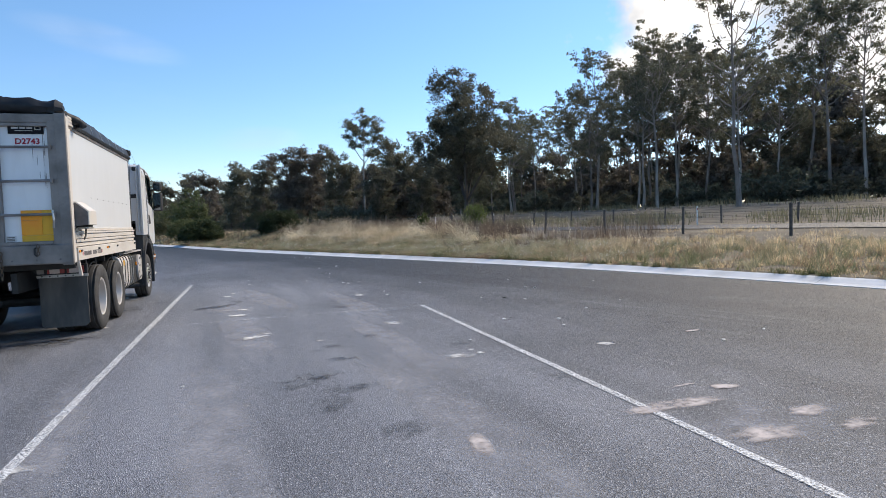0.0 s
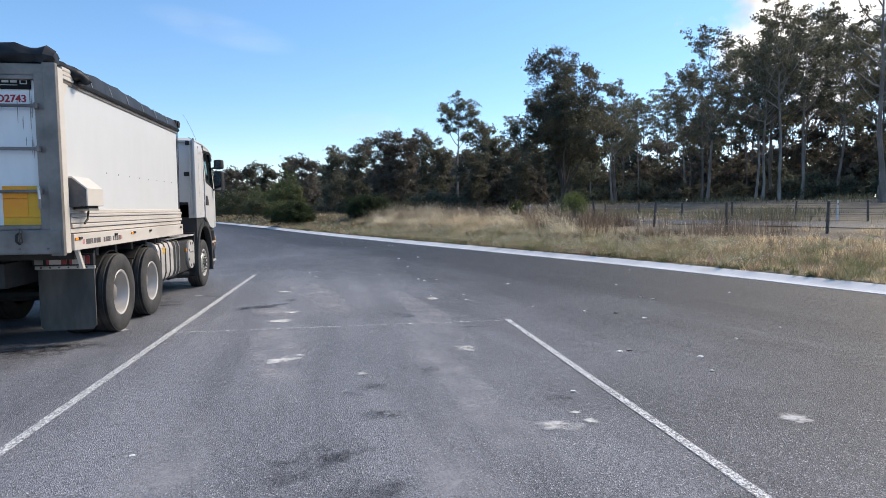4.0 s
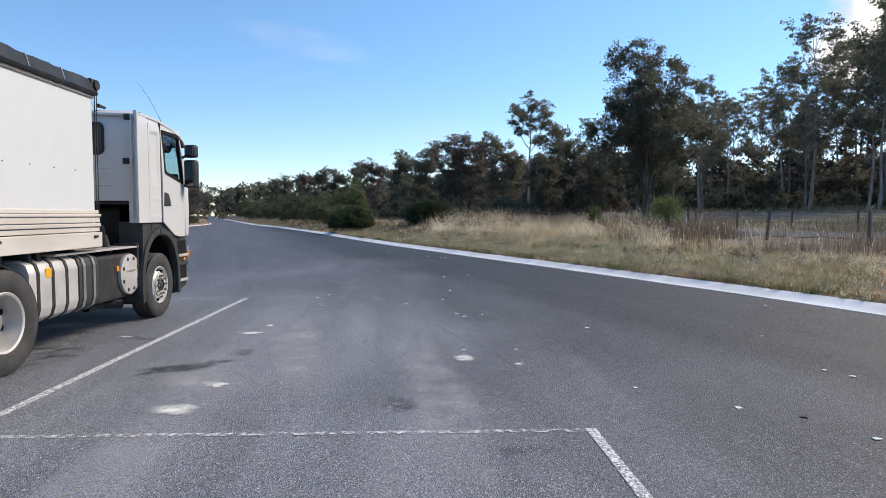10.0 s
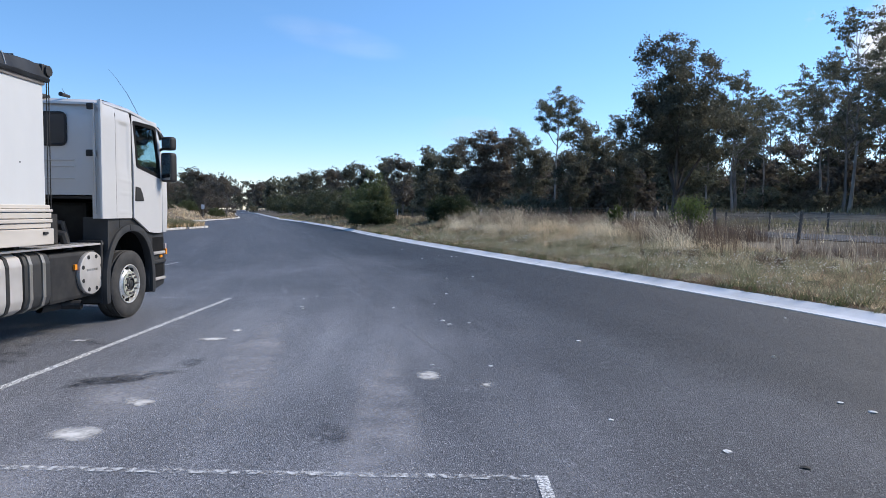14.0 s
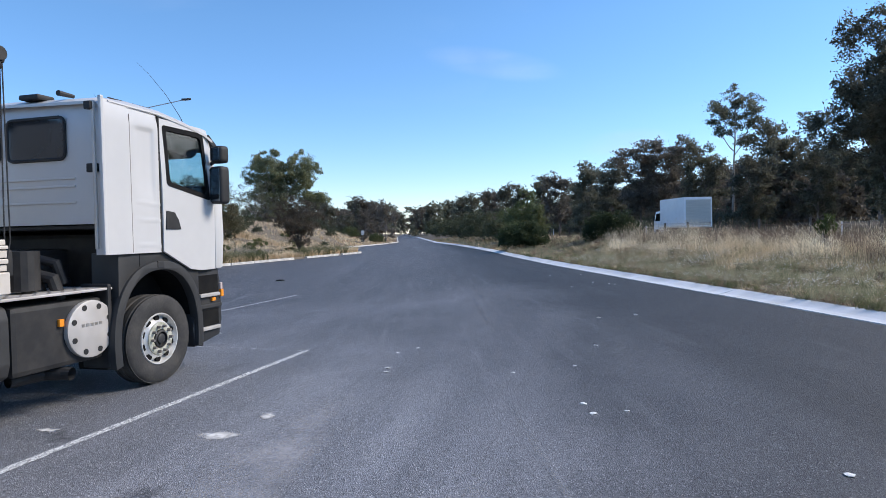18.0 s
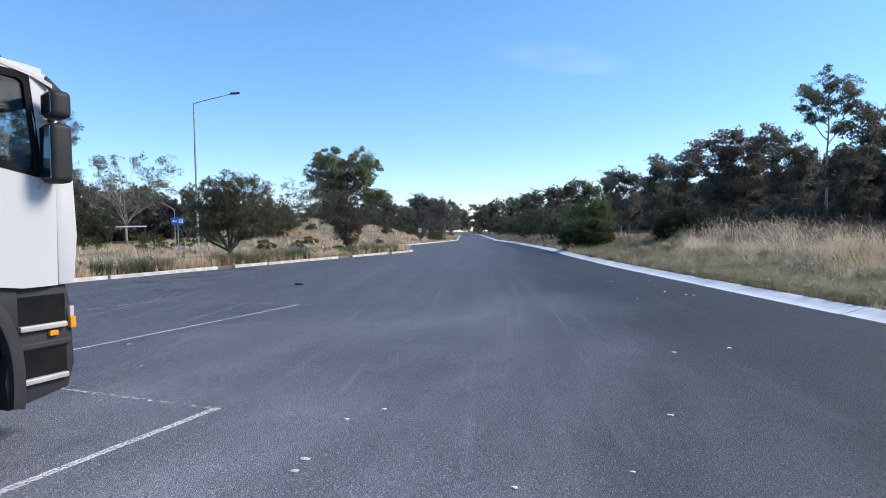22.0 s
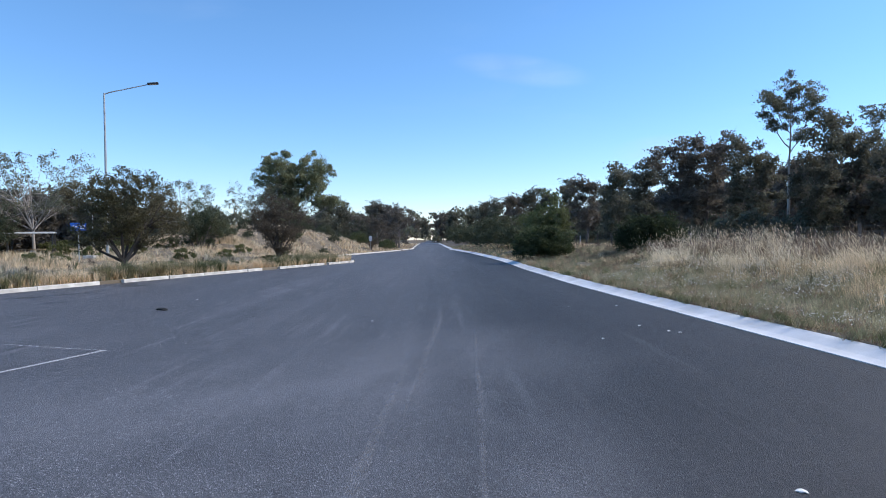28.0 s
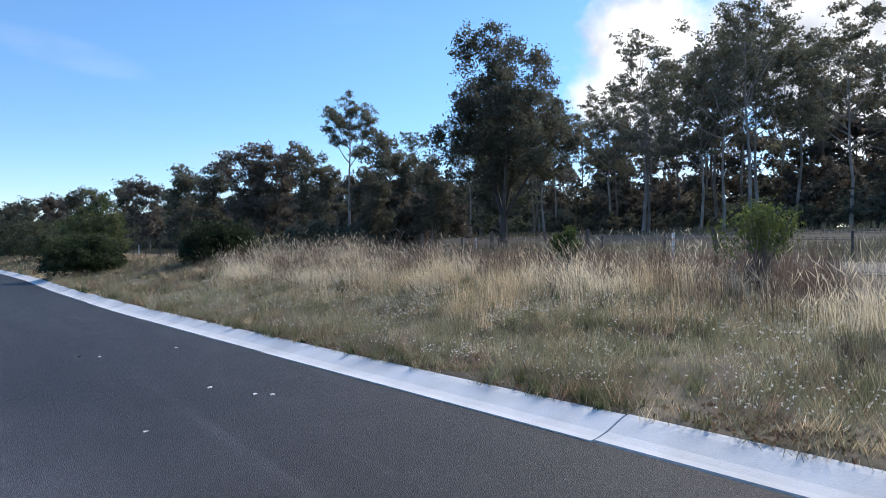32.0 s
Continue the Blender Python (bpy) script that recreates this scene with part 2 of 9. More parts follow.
def asphalt_material(name, dark, pale, chips):
    """Worn bitumen: pale dusty wheel tracks, darker patches, and a speckle of exposed stone."""
    m = bpy.data.materials.new(name)
    m.use_nodes = True
    n, l = m.node_tree.nodes, m.node_tree.links
    b = n["Principled BSDF"]
    b.inputs["Roughness"].default_value, b.inputs["Specular IOR Level"].default_value = 0.65, 0.36
    tc = n.new("ShaderNodeTexCoord")

    def noise_at(scale, detail, stretch=(1, 1, 1), turn=0.0, rough=0.5):
        mp = n.new("ShaderNodeMapping")
        mp.vector_type = "TEXTURE"
        mp.inputs["Scale"].default_value, mp.inputs["Rotation"].default_value = [1 / v for v in stretch], (0, 0, turn)
        t = n.new("ShaderNodeTexNoise")
        t.inputs["Scale"].default_value, t.inputs["Detail"].default_value, t.inputs["Roughness"].default_value = scale, detail, rough
        l.new(tc.outputs["Object"], mp.inputs["Vector"])
        l.new(mp.outputs["Vector"], t.inputs["Vector"])
        return t.outputs["Fac"]

    def ranged(src, lo, hi, a=0.0, c=1.0):
        r = n.new("ShaderNodeMapRange")
        for key, v in (("From Min", lo), ("From Max", hi), ("To Min", a), ("To Max", c)):
            r.inputs[key].default_value = v
        l.new(src, r.inputs["Value"])
        return r.outputs["Result"]

    def mixed(a, c, f):
        x = n.new("ShaderNodeMix")
        x.data_type = "RGBA"
        for key, v in (("A", a), ("B", c)):
            if isinstance(v, tuple):
                x.inputs[key].default_value = (*v, 1)
            else:
                l.new(v, x.inputs[key])
        l.new(f, x.inputs["Factor"])
        return x.outputs["Result"]

    def times(a, c):
        x = n.new("ShaderNodeMath")
        x.operation = "MULTIPLY"
        l.new(a, x.inputs[0])
        l.new(c, x.inputs[1])
        return x.outputs["Value"]

    tracks = ranged(noise_at(0.75, 5, (1.0, 0.045, 1), 0.3), 0.47, 0.75, 0, 0.42)
    cloud = ranged(noise_at(0.4, 6, (1.0, 0.3, 1), 0.25, rough=0.6), 0.42, 0.68)
    col = mixed(dark, pale, times(tracks, ranged(noise_at(1.6, 5), 0.35, 0.65)))
    col = mixed(col, tuple(c * 0.8 for c in dark), times(cloud, ranged(noise_at(2.3, 5), 0.4, 0.6, 0, 0.45)))
    # fine drag marks along the way the trucks leave
    drag = times(ranged(noise_at(5.0, 4, (1.0, 0.02, 1), 0.3), 0.56, 0.7, 0, 0.35), ranged(noise_at(0.5, 4), 0.42, 0.6))
    col = mixed(col, pale, drag)
    # dusty and paler round the bays, darker further on
    xyz = n.new("ShaderNodeSeparateXYZ")
    l.new(tc.outputs["Object"], xyz.inputs["Vector"])
    ad = n.new("ShaderNodeMath")
    ad.operation = "ADD"
    l.new(xyz.outputs["Y"], ad.inputs[0])
    l.new(ranged(noise_at(0.25, 5), 0.3, 0.7, -7, 7), ad.inputs[1])
    ax = n.new("ShaderNodeMath")
    ax.operation = "ADD"
    l.new(xyz.outputs["X"], ax.inputs[0])
    l.new(ranged(noise_at(0.4, 5), 0.3, 0.7, -1.5, 1.5), ax.inputs[1])
    dusty = times(ranged(ad.outputs["Value"], 36, 18, 0, 1), times(ranged(ax.outputs["Value"], 3.4, 0.0, 0.15, 1), ranged(ax.outputs["Value"], -7.0, -2.5, 0.3, 1)))
    col = mixed(col, pale, times(dusty, ranged(noise_at(1.3, 6, (1, 0.1, 1), 0.03), 0.3, 0.7, 0.3, 0.95)))
    grain = noise_at(140, 2)
    v = n.new("ShaderNodeTexVoronoi")
    v.inputs["Scale"].default_value = 130
    l.new(tc.outputs["Object"], v.inputs["Vector"])
    sep = n.new("ShaderNodeSeparateColor")
    l.new(v.outputs["Color"], sep.inputs["Color"])
    # the tone is darker on the driving lane than at the bays, with less bare stone
    slant = n.new("ShaderNodeMath")
    slant.operation = "MULTIPLY_ADD"
    slant.inputs[1].default_value = 0.3
    edge = n.new("ShaderNodeMath")
    edge.operation = "ADD"
    l.new(xyz.outputs["X"], edge.inputs[0])
    l.new(ranged(noise_at(0.5, 5, (1.0, 0.15, 1), 0.3), 0.3, 0.7, -0.8, 0.8), edge.inputs[1])
    l.new(xyz.outputs["Y"], slant.inputs[0])
    l.new(edge.outputs["Value"], slant.inputs[2])
    lane = ranged(slant.outputs["Value"], 6.4, 10.6)
    col = mixed(col, chips, times(ranged(sep.outputs[0], 0.82, 0.97, 0, 0.62), ranged(lane, 0.0, 1.0, 1.0, 0.55)))
    col = mixed(col, tuple(c * 0.35 for c in dark), ranged(sep.outputs[1], 0.55, 0.9, 0, 0.75))
    sc = n.new("ShaderNodeVectorMath")
    sc.operation = "SCALE"
    l.new(col, sc.inputs[0])
    l.new(times(ranged(grain, 0.3, 0.7, 0.7, 1.3), ranged(lane, 0.0, 1.0, 1.24, 0.5)), sc.inputs["Scale"])
    l.new(sc.outputs["Vector"], b.inputs["Base Color"])
    bp = n.new("ShaderNodeBump")
    bp.inputs["Strength"].default_value, bp.inputs["Distance"].default_value = 0.8, 0.008
    l.new(v.outputs["Distance"], bp.inputs["Height"])
    l.new(bp.outputs["Normal"], b.inputs["Normal"])
    return m


def worn_material(name, base, cover_lo, cover_hi, scale=26.0, rough=0.7, big=1.2):
    """Paint, dust or oil that is worn through to what lies under it."""
    m = bpy.data.materials.new(name)
    m.use_nodes = True
    n, l = m.node_tree.nodes, m.node_tree.links
    b = n["Principled BSDF"]
    b.inputs["Base Color"].default_value, b.inputs["Roughness"].default_value = (*base, 1), rough
    tc = n.new("ShaderNodeTexCoord")
    a1, a2 = n.new("ShaderNodeTexNoise"), n.new("ShaderNodeTexNoise")
    a1.inputs["Scale"].default_value, a1.inputs["Detail"].default_value, a1.inputs["Roughness"].default_value = scale, 6.0, 0.75
    a2.inputs["Scale"].default_value, a2.inputs["Detail"].default_value = big, 3.0
    su = n.new("ShaderNodeMath")
    su.operation = "ADD"
    r = n.new("ShaderNodeMapRange")
    r.inputs["From Min"].default_value, r.inputs["From Max"].default_value = cover_lo, cover_hi
    for t in (a1, a2):
        l.new(tc.outputs["Object"], t.inputs["Vector"])
    l.new(a1.outputs["Fac"], su.inputs[0])
    l.new(a2.outputs["Fac"], su.inputs[1])
    l.new(su.outputs["Value"], r.inputs["Value"])
    cover = n.new("ShaderNodeAttribute")
    cover.attribute_name = "cover"
    mu = n.new("ShaderNodeMath")
    mu.operation = "MULTIPLY"
    l.new(r.outputs["Result"], mu.inputs[0])
    l.new(cover.outputs["Fac"], mu.inputs[1])
    l.new(mu.outputs["Value"], b.inputs["Alpha"])
    return m


def covered(me, values):
    """How thickly a mark lies at each of its vertices."""
    me.attributes.new("cover", "FLOAT", "POINT").data.foreach_set("value", [float(v) for v in values])
    return me


def glass_material(name, tint, rough=0.02):
    m = bpy.data.materials.new(name)
    m.use_nodes = True
    n, l = m.node_tree.nodes, m.node_tree.links
    out = n["Material Output"]
    n.remove(n["Principled BSDF"])
    t, g, x = n.new("ShaderNodeBsdfTransparent"), n.new("ShaderNodeBsdfGlossy"), n.new("ShaderNodeMixShader")
    t.inputs["Color"].default_value = (*tint, 1)
    g.inputs["Roughness"].default_value = rough
    x.inputs["Fac"].default_value = 0.1
    l.new(t.outputs["BSDF"], x.inputs[1])
    l.new(g.outputs["BSDF"], x.inputs[2])
    l.new(x.outputs["Shader"], out.inputs["Surface"])
    return m


def leaf_material(name, base, other, scale=0.35, island=0.28, spread=0.15):
    m = material(name, base, 0.6, other=other, scale=scale, detail=3, spread=spread, island=island, spec=0.3)
    n, l = m.node_tree.nodes, m.node_tree.links
    b, out = n["Principled BSDF"], n["Material Output"]
    tr, x = n.new("ShaderNodeBsdfTranslucent"), n.new("ShaderNodeMixShader")
    l.new(b.inputs["Base Color"].links[0].from_socket, tr.inputs["Color"])
    x.inputs["Fac"].default_value = 0.5
    l.new(b.outputs["BSDF"], x.inputs[1])
    l.new(tr.outputs["BSDF"], x.inputs[2])
    l.new(x.outputs["Shader"], out.inputs["Surface"])
    return m


M_ASPHALT = asphalt_material("bitumen", (0.058, 0.0605, 0.068), (0.25, 0.254, 0.276), (0.5, 0.5, 0.51))
M_HIGHWAY = asphalt_material("highway_seal", (0.16, 0.16, 0.165), (0.2, 0.2, 0.2), (0.3, 0.3, 0.3))
M_SOIL = material("dry_soil", (0.125, 0.1, 0.07), 0.95, other=(0.21, 0.17, 0.115), scale=0.6, fine=0.35, fine_scale=14, bump=0.6, bump_scale=9)
M_CONCRETE = material("kerb_concrete", (0.74, 0.74, 0.74), 0.85, other=(0.6, 0.6, 0.59), scale=1.3, fine=0.1, fine_scale=45, bump=0.15, bump_scale=60, spread=0.06)
M_CONCRETE_OLD = material("old_concrete", (0.66, 0.64, 0.6), 0.9, other=(0.47, 0.45, 0.42), scale=2.0, fine=0.18, fine_scale=40, bump=0.25, bump_scale=50, spread=0.1)
M_PAINT = worn_material("line_paint", (0.78, 0.78, 0.77), 0.84, 1.12, 150.0, 0.7, 70.0)
M_PAINT_FAINT = worn_material("faded_paint", (0.62, 0.62, 0.62), 0.93, 1.17, 140.0, 0.7, 20.0)
M_DUST = worn_material("white_dust", (0.72, 0.7, 0.67), 0.8, 1.15, 9.0, 0.9, 3.0)
M_PALE = worn_material("pale_powder", (0.44, 0.435, 0.455), 0.75, 1.6, 16.0, 0.9, 2.4)
M_SCUFF = worn_material("pale_scuff", (0.34, 0.34, 0.355), 0.85, 2.2, 16.0, 0.85, 5.0)
M_SMEAR = worn_material("pinkish_smear", (0.62, 0.54, 0.5), 0.72, 1.15, 10.0, 0.9, 2.0)
M_OIL = worn_material("oil_stain", (0.024, 0.023, 0.025), 0.85, 1.62, 18.0, 0.6, 5.0)
M_OIL_FRESH = worn_material("fresh_oil", (0.02, 0.02, 0.022), 0.75, 1.3, 12.0, 0.55, 4.0)
M_CHIP = material("pale_chip", (0.8, 0.8, 0.78), 0.7, other=(0.55, 0.53, 0.5), scale=30, spread=0.25)
M_DARKCHIP = material("dark_litter", (0.03, 0.028, 0.026), 0.8)


# ---- mesh helpers ----
def mesh_of(name, verts, faces, mat, smooth=False):
    me = bpy.data.meshes.new(name)
    me.from_pydata([tuple(map(float, v)) for v in verts], [], faces)
    me.materials.append(mat)
    if smooth:
        me.polygons.foreach_set("use_smooth", [True] * len(me.polygons))
    return me


def tri_mesh(name, verts, tris, mat):
    """A mesh of many triangles straight from arrays."""
    me = bpy.data.meshes.new(name)
    verts, tris = np.asarray(verts, np.float32), np.asarray(tris, np.int32)
    me.vertices.add(len(verts))
    me.vertices.foreach_set("co", verts.ravel())
    me.loops.add(3 * len(tris))
    me.loops.foreach_set("vertex_index", tris.ravel())
    me.polygons.add(len(tris))
    me.polygons.foreach_set("loop_start", np.arange(0, 3 * len(tris), 3, dtype=np.int32))
    me.polygons.foreach_set("loop_total", np.full(len(tris), 3, np.int32))
    me.update(calc_edges=True)
    me.materials.append(mat)
    return me


def empty(name, m=None):
    ob = new(name)
    ob.empty_display_size = 0.2
    if m is not None:
        ob.matrix_basis = m
    return ob


def part(name, data, mat=None, parent=None, label="", smooth=False):
    """One mesh object under a thing or a part, from a bmesh or a mesh."""
    if isinstance(data, bmesh.types.BMesh):
        me = bpy.data.meshes.new(name)
        data.normal_update()
        data.to_mesh(me)
        data.free()
        if mat:
            me.materials.append(mat)
        if smooth:
            me.polygons.foreach_set("use_smooth", [True] * len(me.polygons))
            me.set_sharp_from_angle(angle=radians(38))
    else:
        me = data
    ob = new(name, me)
    if parent:
        ob.parent = parent
    if label:
        ob["label"] = label
    return ob


def box(bm, x0, y0, z0, x1, y1, z1, bevel=0.0, seg=2):
    """A box with rounded edges added to bm."""
    r = bmesh.ops.create_cube(bm, size=1)
    vs = r["verts"]
    for v in vs:
        v.co = (x0 + (v.co.x + 0.5) * (x1 - x0), y0 + (v.co.y + 0.5) * (y1 - y0), z0 + (v.co.z + 0.5) * (z1 - z0))
    if bevel:
        es = list({e for v in vs for e in v.link_edges})
        bmesh.ops.bevel(bm, geom=es, offset=bevel, segments=seg, affect="EDGES", profile=0.6)
    return bm


def boxed(*a, **k):
    return box(bmesh.new(), *a, **k)


def tube(bm, pts, radius, sides=8, cap=True):
    """A round bar along points; radius may change from point to point."""
    pts = [Vector(p) for p in pts]
    radii = radius if isinstance(radius, (list, tuple)) else [radius] * len(pts)
    rings, side = [], None
    for k, p in enumerate(pts):
        d = (pts[min(k + 1, len(pts) - 1)] - pts[max(k - 1, 0)]).normalized()
        if side is None:
            side = d.orthogonal().normalized()
        side = (side - d * side.dot(d)).normalized()
        up = d.cross(side)
        rings.append([bm.verts.new(p + radii[k] * (math.cos(2 * math.pi * j / sides) * side + math.sin(2 * math.pi * j / sides) * up)) for j in range(sides)])
    for a, b in zip(rings, rings[1:]):
        for j in range(sides):
            bm.faces.new((a[j], a[(j + 1) % sides], b[(j + 1) % sides], b[j]))
    if cap:
        bm.faces.new(rings[0][::-1])
        bm.faces.new(rings[-1])
    return bm


def tubed(*a, **k):
    return tube(bmesh.new(), *a, **k)


def turned(bm, profile, sides=32, axis="x", centre=(0, 0, 0), closed=False):
    """A surface of revolution: profile of (radius, along), turned about an axis through centre."""
    c, rings = Vector(centre), []
    for r, a in profile:
        ring = []
        for j in range(sides):
            s, t = r * math.cos(2 * math.pi * j / sides), r * math.sin(2 * math.pi * j / sides)
            ring.append(bm.verts.new(c + (Vector((a, s, t)) if axis == "x" else Vector((s, a, t)) if axis == "y" else Vector((s, t, a)))))
        rings.append(ring)
    pairs = list(zip(rings, rings[1:])) + ([(rings[-1], rings[0])] if closed else [])
    for a, b in pairs:
        for j in range(sides):
            bm.faces.new((a[j], a[(j + 1) % sides], b[(j + 1) % sides], b[j]))
    return rings


def prism(bm, outline, x0, x1, bevel=0.0, axis="x"):
    """An outline (u, v) drawn out along an axis, with rounded edges."""
    put = {"x": lambda u, v, w: (w, u, v), "y": lambda u, v, w: (u, w, v), "z": lambda u, v, w: (u, v, w)}[axis]
    a = [bm.verts.new(put(u, v, x0)) for u, v in outline]
    b = [bm.verts.new(put(u, v, x1)) for u, v in outline]
    fs = [bm.faces.new(a), bm.faces.new(b[::-1])]
    for k in range(len(a)):
        fs.append(bm.faces.new((a[k - 1], a[k], b[k], b[k - 1])))
    bmesh.ops.recalc_face_normals(bm, faces=fs)
    if bevel:
        es = list({e for f in fs for e in f.edges})
        bmesh.ops.bevel(bm, geom=es, offset=bevel, segments=2, affect="EDGES", profile=0.6, clamp_overlap=True)
    return bm


def prismed(*a, **k):
    return prism(bmesh.new(), *a, **k)


# ---- the plan ----
# The right-hand kerb's edge of the bitumen, and the left-hand edge, from behind the camera to the distance.
KERB_R = np.array([(12.6, -900), (12.6, -60), (12.5, -20), (12.0, 0), (11.0, 8), (9.75, 14), (8.95, 17.5), (7.75, 21.9), (6.95, 24.5), (6.02, 27.0), (5.15, 29.2), (3.85, 32.7),
                   (1.62, 38.5), (-1.2, 46), (-4.3, 55.0), (-7.6, 65.5), (-11.3, 76), (-16.4, 90), (-23.5, 108), (-33.0, 135), (-48.0, 180),
                   (-71.5, 250), (-115, 380), (-202, 640), (-355, 1100)], float)
KERB_L = np.array([(-19.2, -900), (-19.2, 30), (-19.0, 45), (-18.6, 60), (-18.4, 65.2), (-19.0, 67.0), (-22.0, 69.5), (-26.0, 75), (-27.6, 80), (-28.7, 88), (-30.3, 100), (-31.9, 112.5), (-33.8, 120),
                   (-39.5, 135), (-55.0, 180), (-79, 250), (-122.5, 380), (-210, 640), (-363, 1106)], float)


def resampled(line, steps):
    """The line rounded and cut at the given lengths along y."""
    ys = np.asarray(steps, float)
    xs = np.interp(ys, line[:, 1], line[:, 0])
    for _ in range(3):
        xs[1:-1] = 0.25 * xs[:-2] + 0.5 * xs[1:-1] + 0.25 * xs[2:]
    return np.stack([xs, ys], 1)


STEPS = np.r_[np.arange(-900, -60, 40), np.arange(-60, 0, 5), np.arange(0, 110, 1.0), np.arange(110, 260, 5), np.arange(260, 1110, 40)]
RIGHT = resampled(KERB_R, STEPS)
LEFT = resampled(KERB_L, STEPS)
_d = np.gradient(RIGHT, axis=0)
_d /= np.linalg.norm(_d, axis=1)[:, None]
RIGHT_N = np.stack([_d[:, 1], -_d[:, 0]], 1)


def beside(y, off):
    """The point at an offset to the right of the right-hand kerb, abreast of the kerb's point at y."""
    k = [np.interp(y, STEPS, c) for c in (RIGHT[:, 0], RIGHT[:, 1], RIGHT_N[:, 0], RIGHT_N[:, 1])]
    return np.array([k[0] + off * k[2], k[1] + off * k[3]])


def smoothstep(a, b, x):
    t = np.clip((np.asarray(x, float) - a) / (b - a), 0, 1)
    return t * t * (3 - 2 * t)


OFFS = [0.50, 0.6, 0.8, 1.1, 1.7, 2.4, 3.2, 4.2, 5.2, 6.4, 7.6, 9, 10.4, 11.8, 13, 14, 17, 20, 21.5, 23, 25, 28, 32, 37, 43, 50, 56, 62, 70, 85, 110, 150, 220, 400, 900, 2500]


def rise(y, off):
    """The height of the ground to the right of the kerb."""
    y, off = np.asarray(y, float), np.asarray(off, float)
    bank = 0.2 + 0.55 * smoothstep(27, 42, y) - 0.25 * smoothstep(90, 140, y)
    h = 0.13 + bank * smoothstep(0.8, 7.0, off) + (0.62 - 0.13 - bank) * smoothstep(8.5, 13.0, off)
    h = h + 0.35 * smoothstep(21, 28, off) + 1.05 * smoothstep(30, 50, off) + 0.8 * smoothstep(65, 120, off)
    return h


def rise_left(x, y):
    """The height of the ground to the left of the bitumen: low flats, and a mound past the corner."""
    x, y = np.asarray(x, float), np.asarray(y, float)
    edge = np.interp(y, LEFT[:, 1], LEFT[:, 0])
    off = edge - x
    h = 0.12 + 0.4 * smoothstep(1.0, 14.0, off)
    mound = np.exp(-(((x + 39) / 11.0) ** 2 + ((y - 84) / 15.0) ** 2))
    mound2 = np.exp(-(((x + 46) / 9.0) ** 2 + ((y - 100) / 16.0) ** 2))
    return h + 2.3 * mound * smoothstep(0.5, 6, off) + 1.7 * mound2 * smoothstep(0.5, 6, off)


def build_ground():
    verts, faces = [], []

    def sheet(rows):
        base, width = len(verts), len(rows[0])
        for r in rows:
            verts.extend(r)
        for a in range(len(rows) - 1):
            for c in range(width - 1):
                i = base + a * width + c
                faces.append((i, i + 1, i + 1 + width, i + width))

    rng = np.random.default_rng(5)
    rows = []
    for (x, y), (nx, ny) in zip(RIGHT, RIGHT_N):
        row = []
        for o in OFFS:
            z = float(rise(y, o)) + (0.05 * rng.normal() if 1.5 < o < 12 else 0)
            row.append((x + nx * o, y + ny * o, z))
        row[0] = (*row[0][:2], 0.08)
        rows.append([(x - nx * 0.6, y - ny * 0.6, -0.06), (x + nx * 0.44, y + ny * 0.44, -0.06), *row])
    sheet(rows)
    rows = []
    for x, y in LEFT:
        row = [(x + 0.6, y, -0.06), (x, y, -0.06)]
        for o in [0.16, 0.5, 1, 1.8, 2.8, 4, 5.5, 7, 9, 11, 13, 15, 17, 19, 21, 23, 25, 27, 30, 34, 40, 50, 70, 110, 200, 500, 2500]:
            row.append((x - o, y, float(rise_left(x - o, y)) + (0.05 * rng.normal() if 1 < o < 30 else 0)))
        rows.append(row[::-1])
    sheet(rows)
    ob = part("ground", mesh_of("ground", verts, faces, M_SOIL, True))
    tagged(ob, "dry sandy soil with straw under the grass", "ground", kind="structure")
    # bitumen between the two kerbs
    verts2, faces2 = [], []
    for (a, y), (c, _) in zip(LEFT, RIGHT):
        for k in range(9):
            verts2.append((a + (c - a) * k / 8, y, 0.0))
    for r in range(len(LEFT) - 1):
        for k in range(8):
            i = r * 9 + k
            faces2.append((i, i + 1, i + 10, i + 9))
    ob = part("road", mesh_of("road", verts2, faces2, M_ASPHALT))
    tagged(ob, "worn grey bitumen of a roadside truck stop", "road", kind="structure")
    for name, lo, hi, lift, label in (("highway_near", 13.4, 20.6, 0.03, "grey sealed carriageway beyond the wire fence"),
                                      ("highway_far", 52.5, 60.5, 0.03, "grey sealed far carriageway in front of the forest")):
        vs, fs = [], []
        for (x, y), (nx, ny) in zip(RIGHT, RIGHT_N):
            for o in (lo, hi):
                vs.append((x + nx * o, y + ny * o, float(max(rise(y, lo), rise(y, hi))) + lift))
        for r in range(len(RIGHT) - 1):
            fs.append((2 * r, 2 * r + 1, 2 * r + 3, 2 * r + 2))
        tagged(part(name, mesh_of(name, vs, fs, M_HIGHWAY)), label, "road", kind="structure")


build_ground()


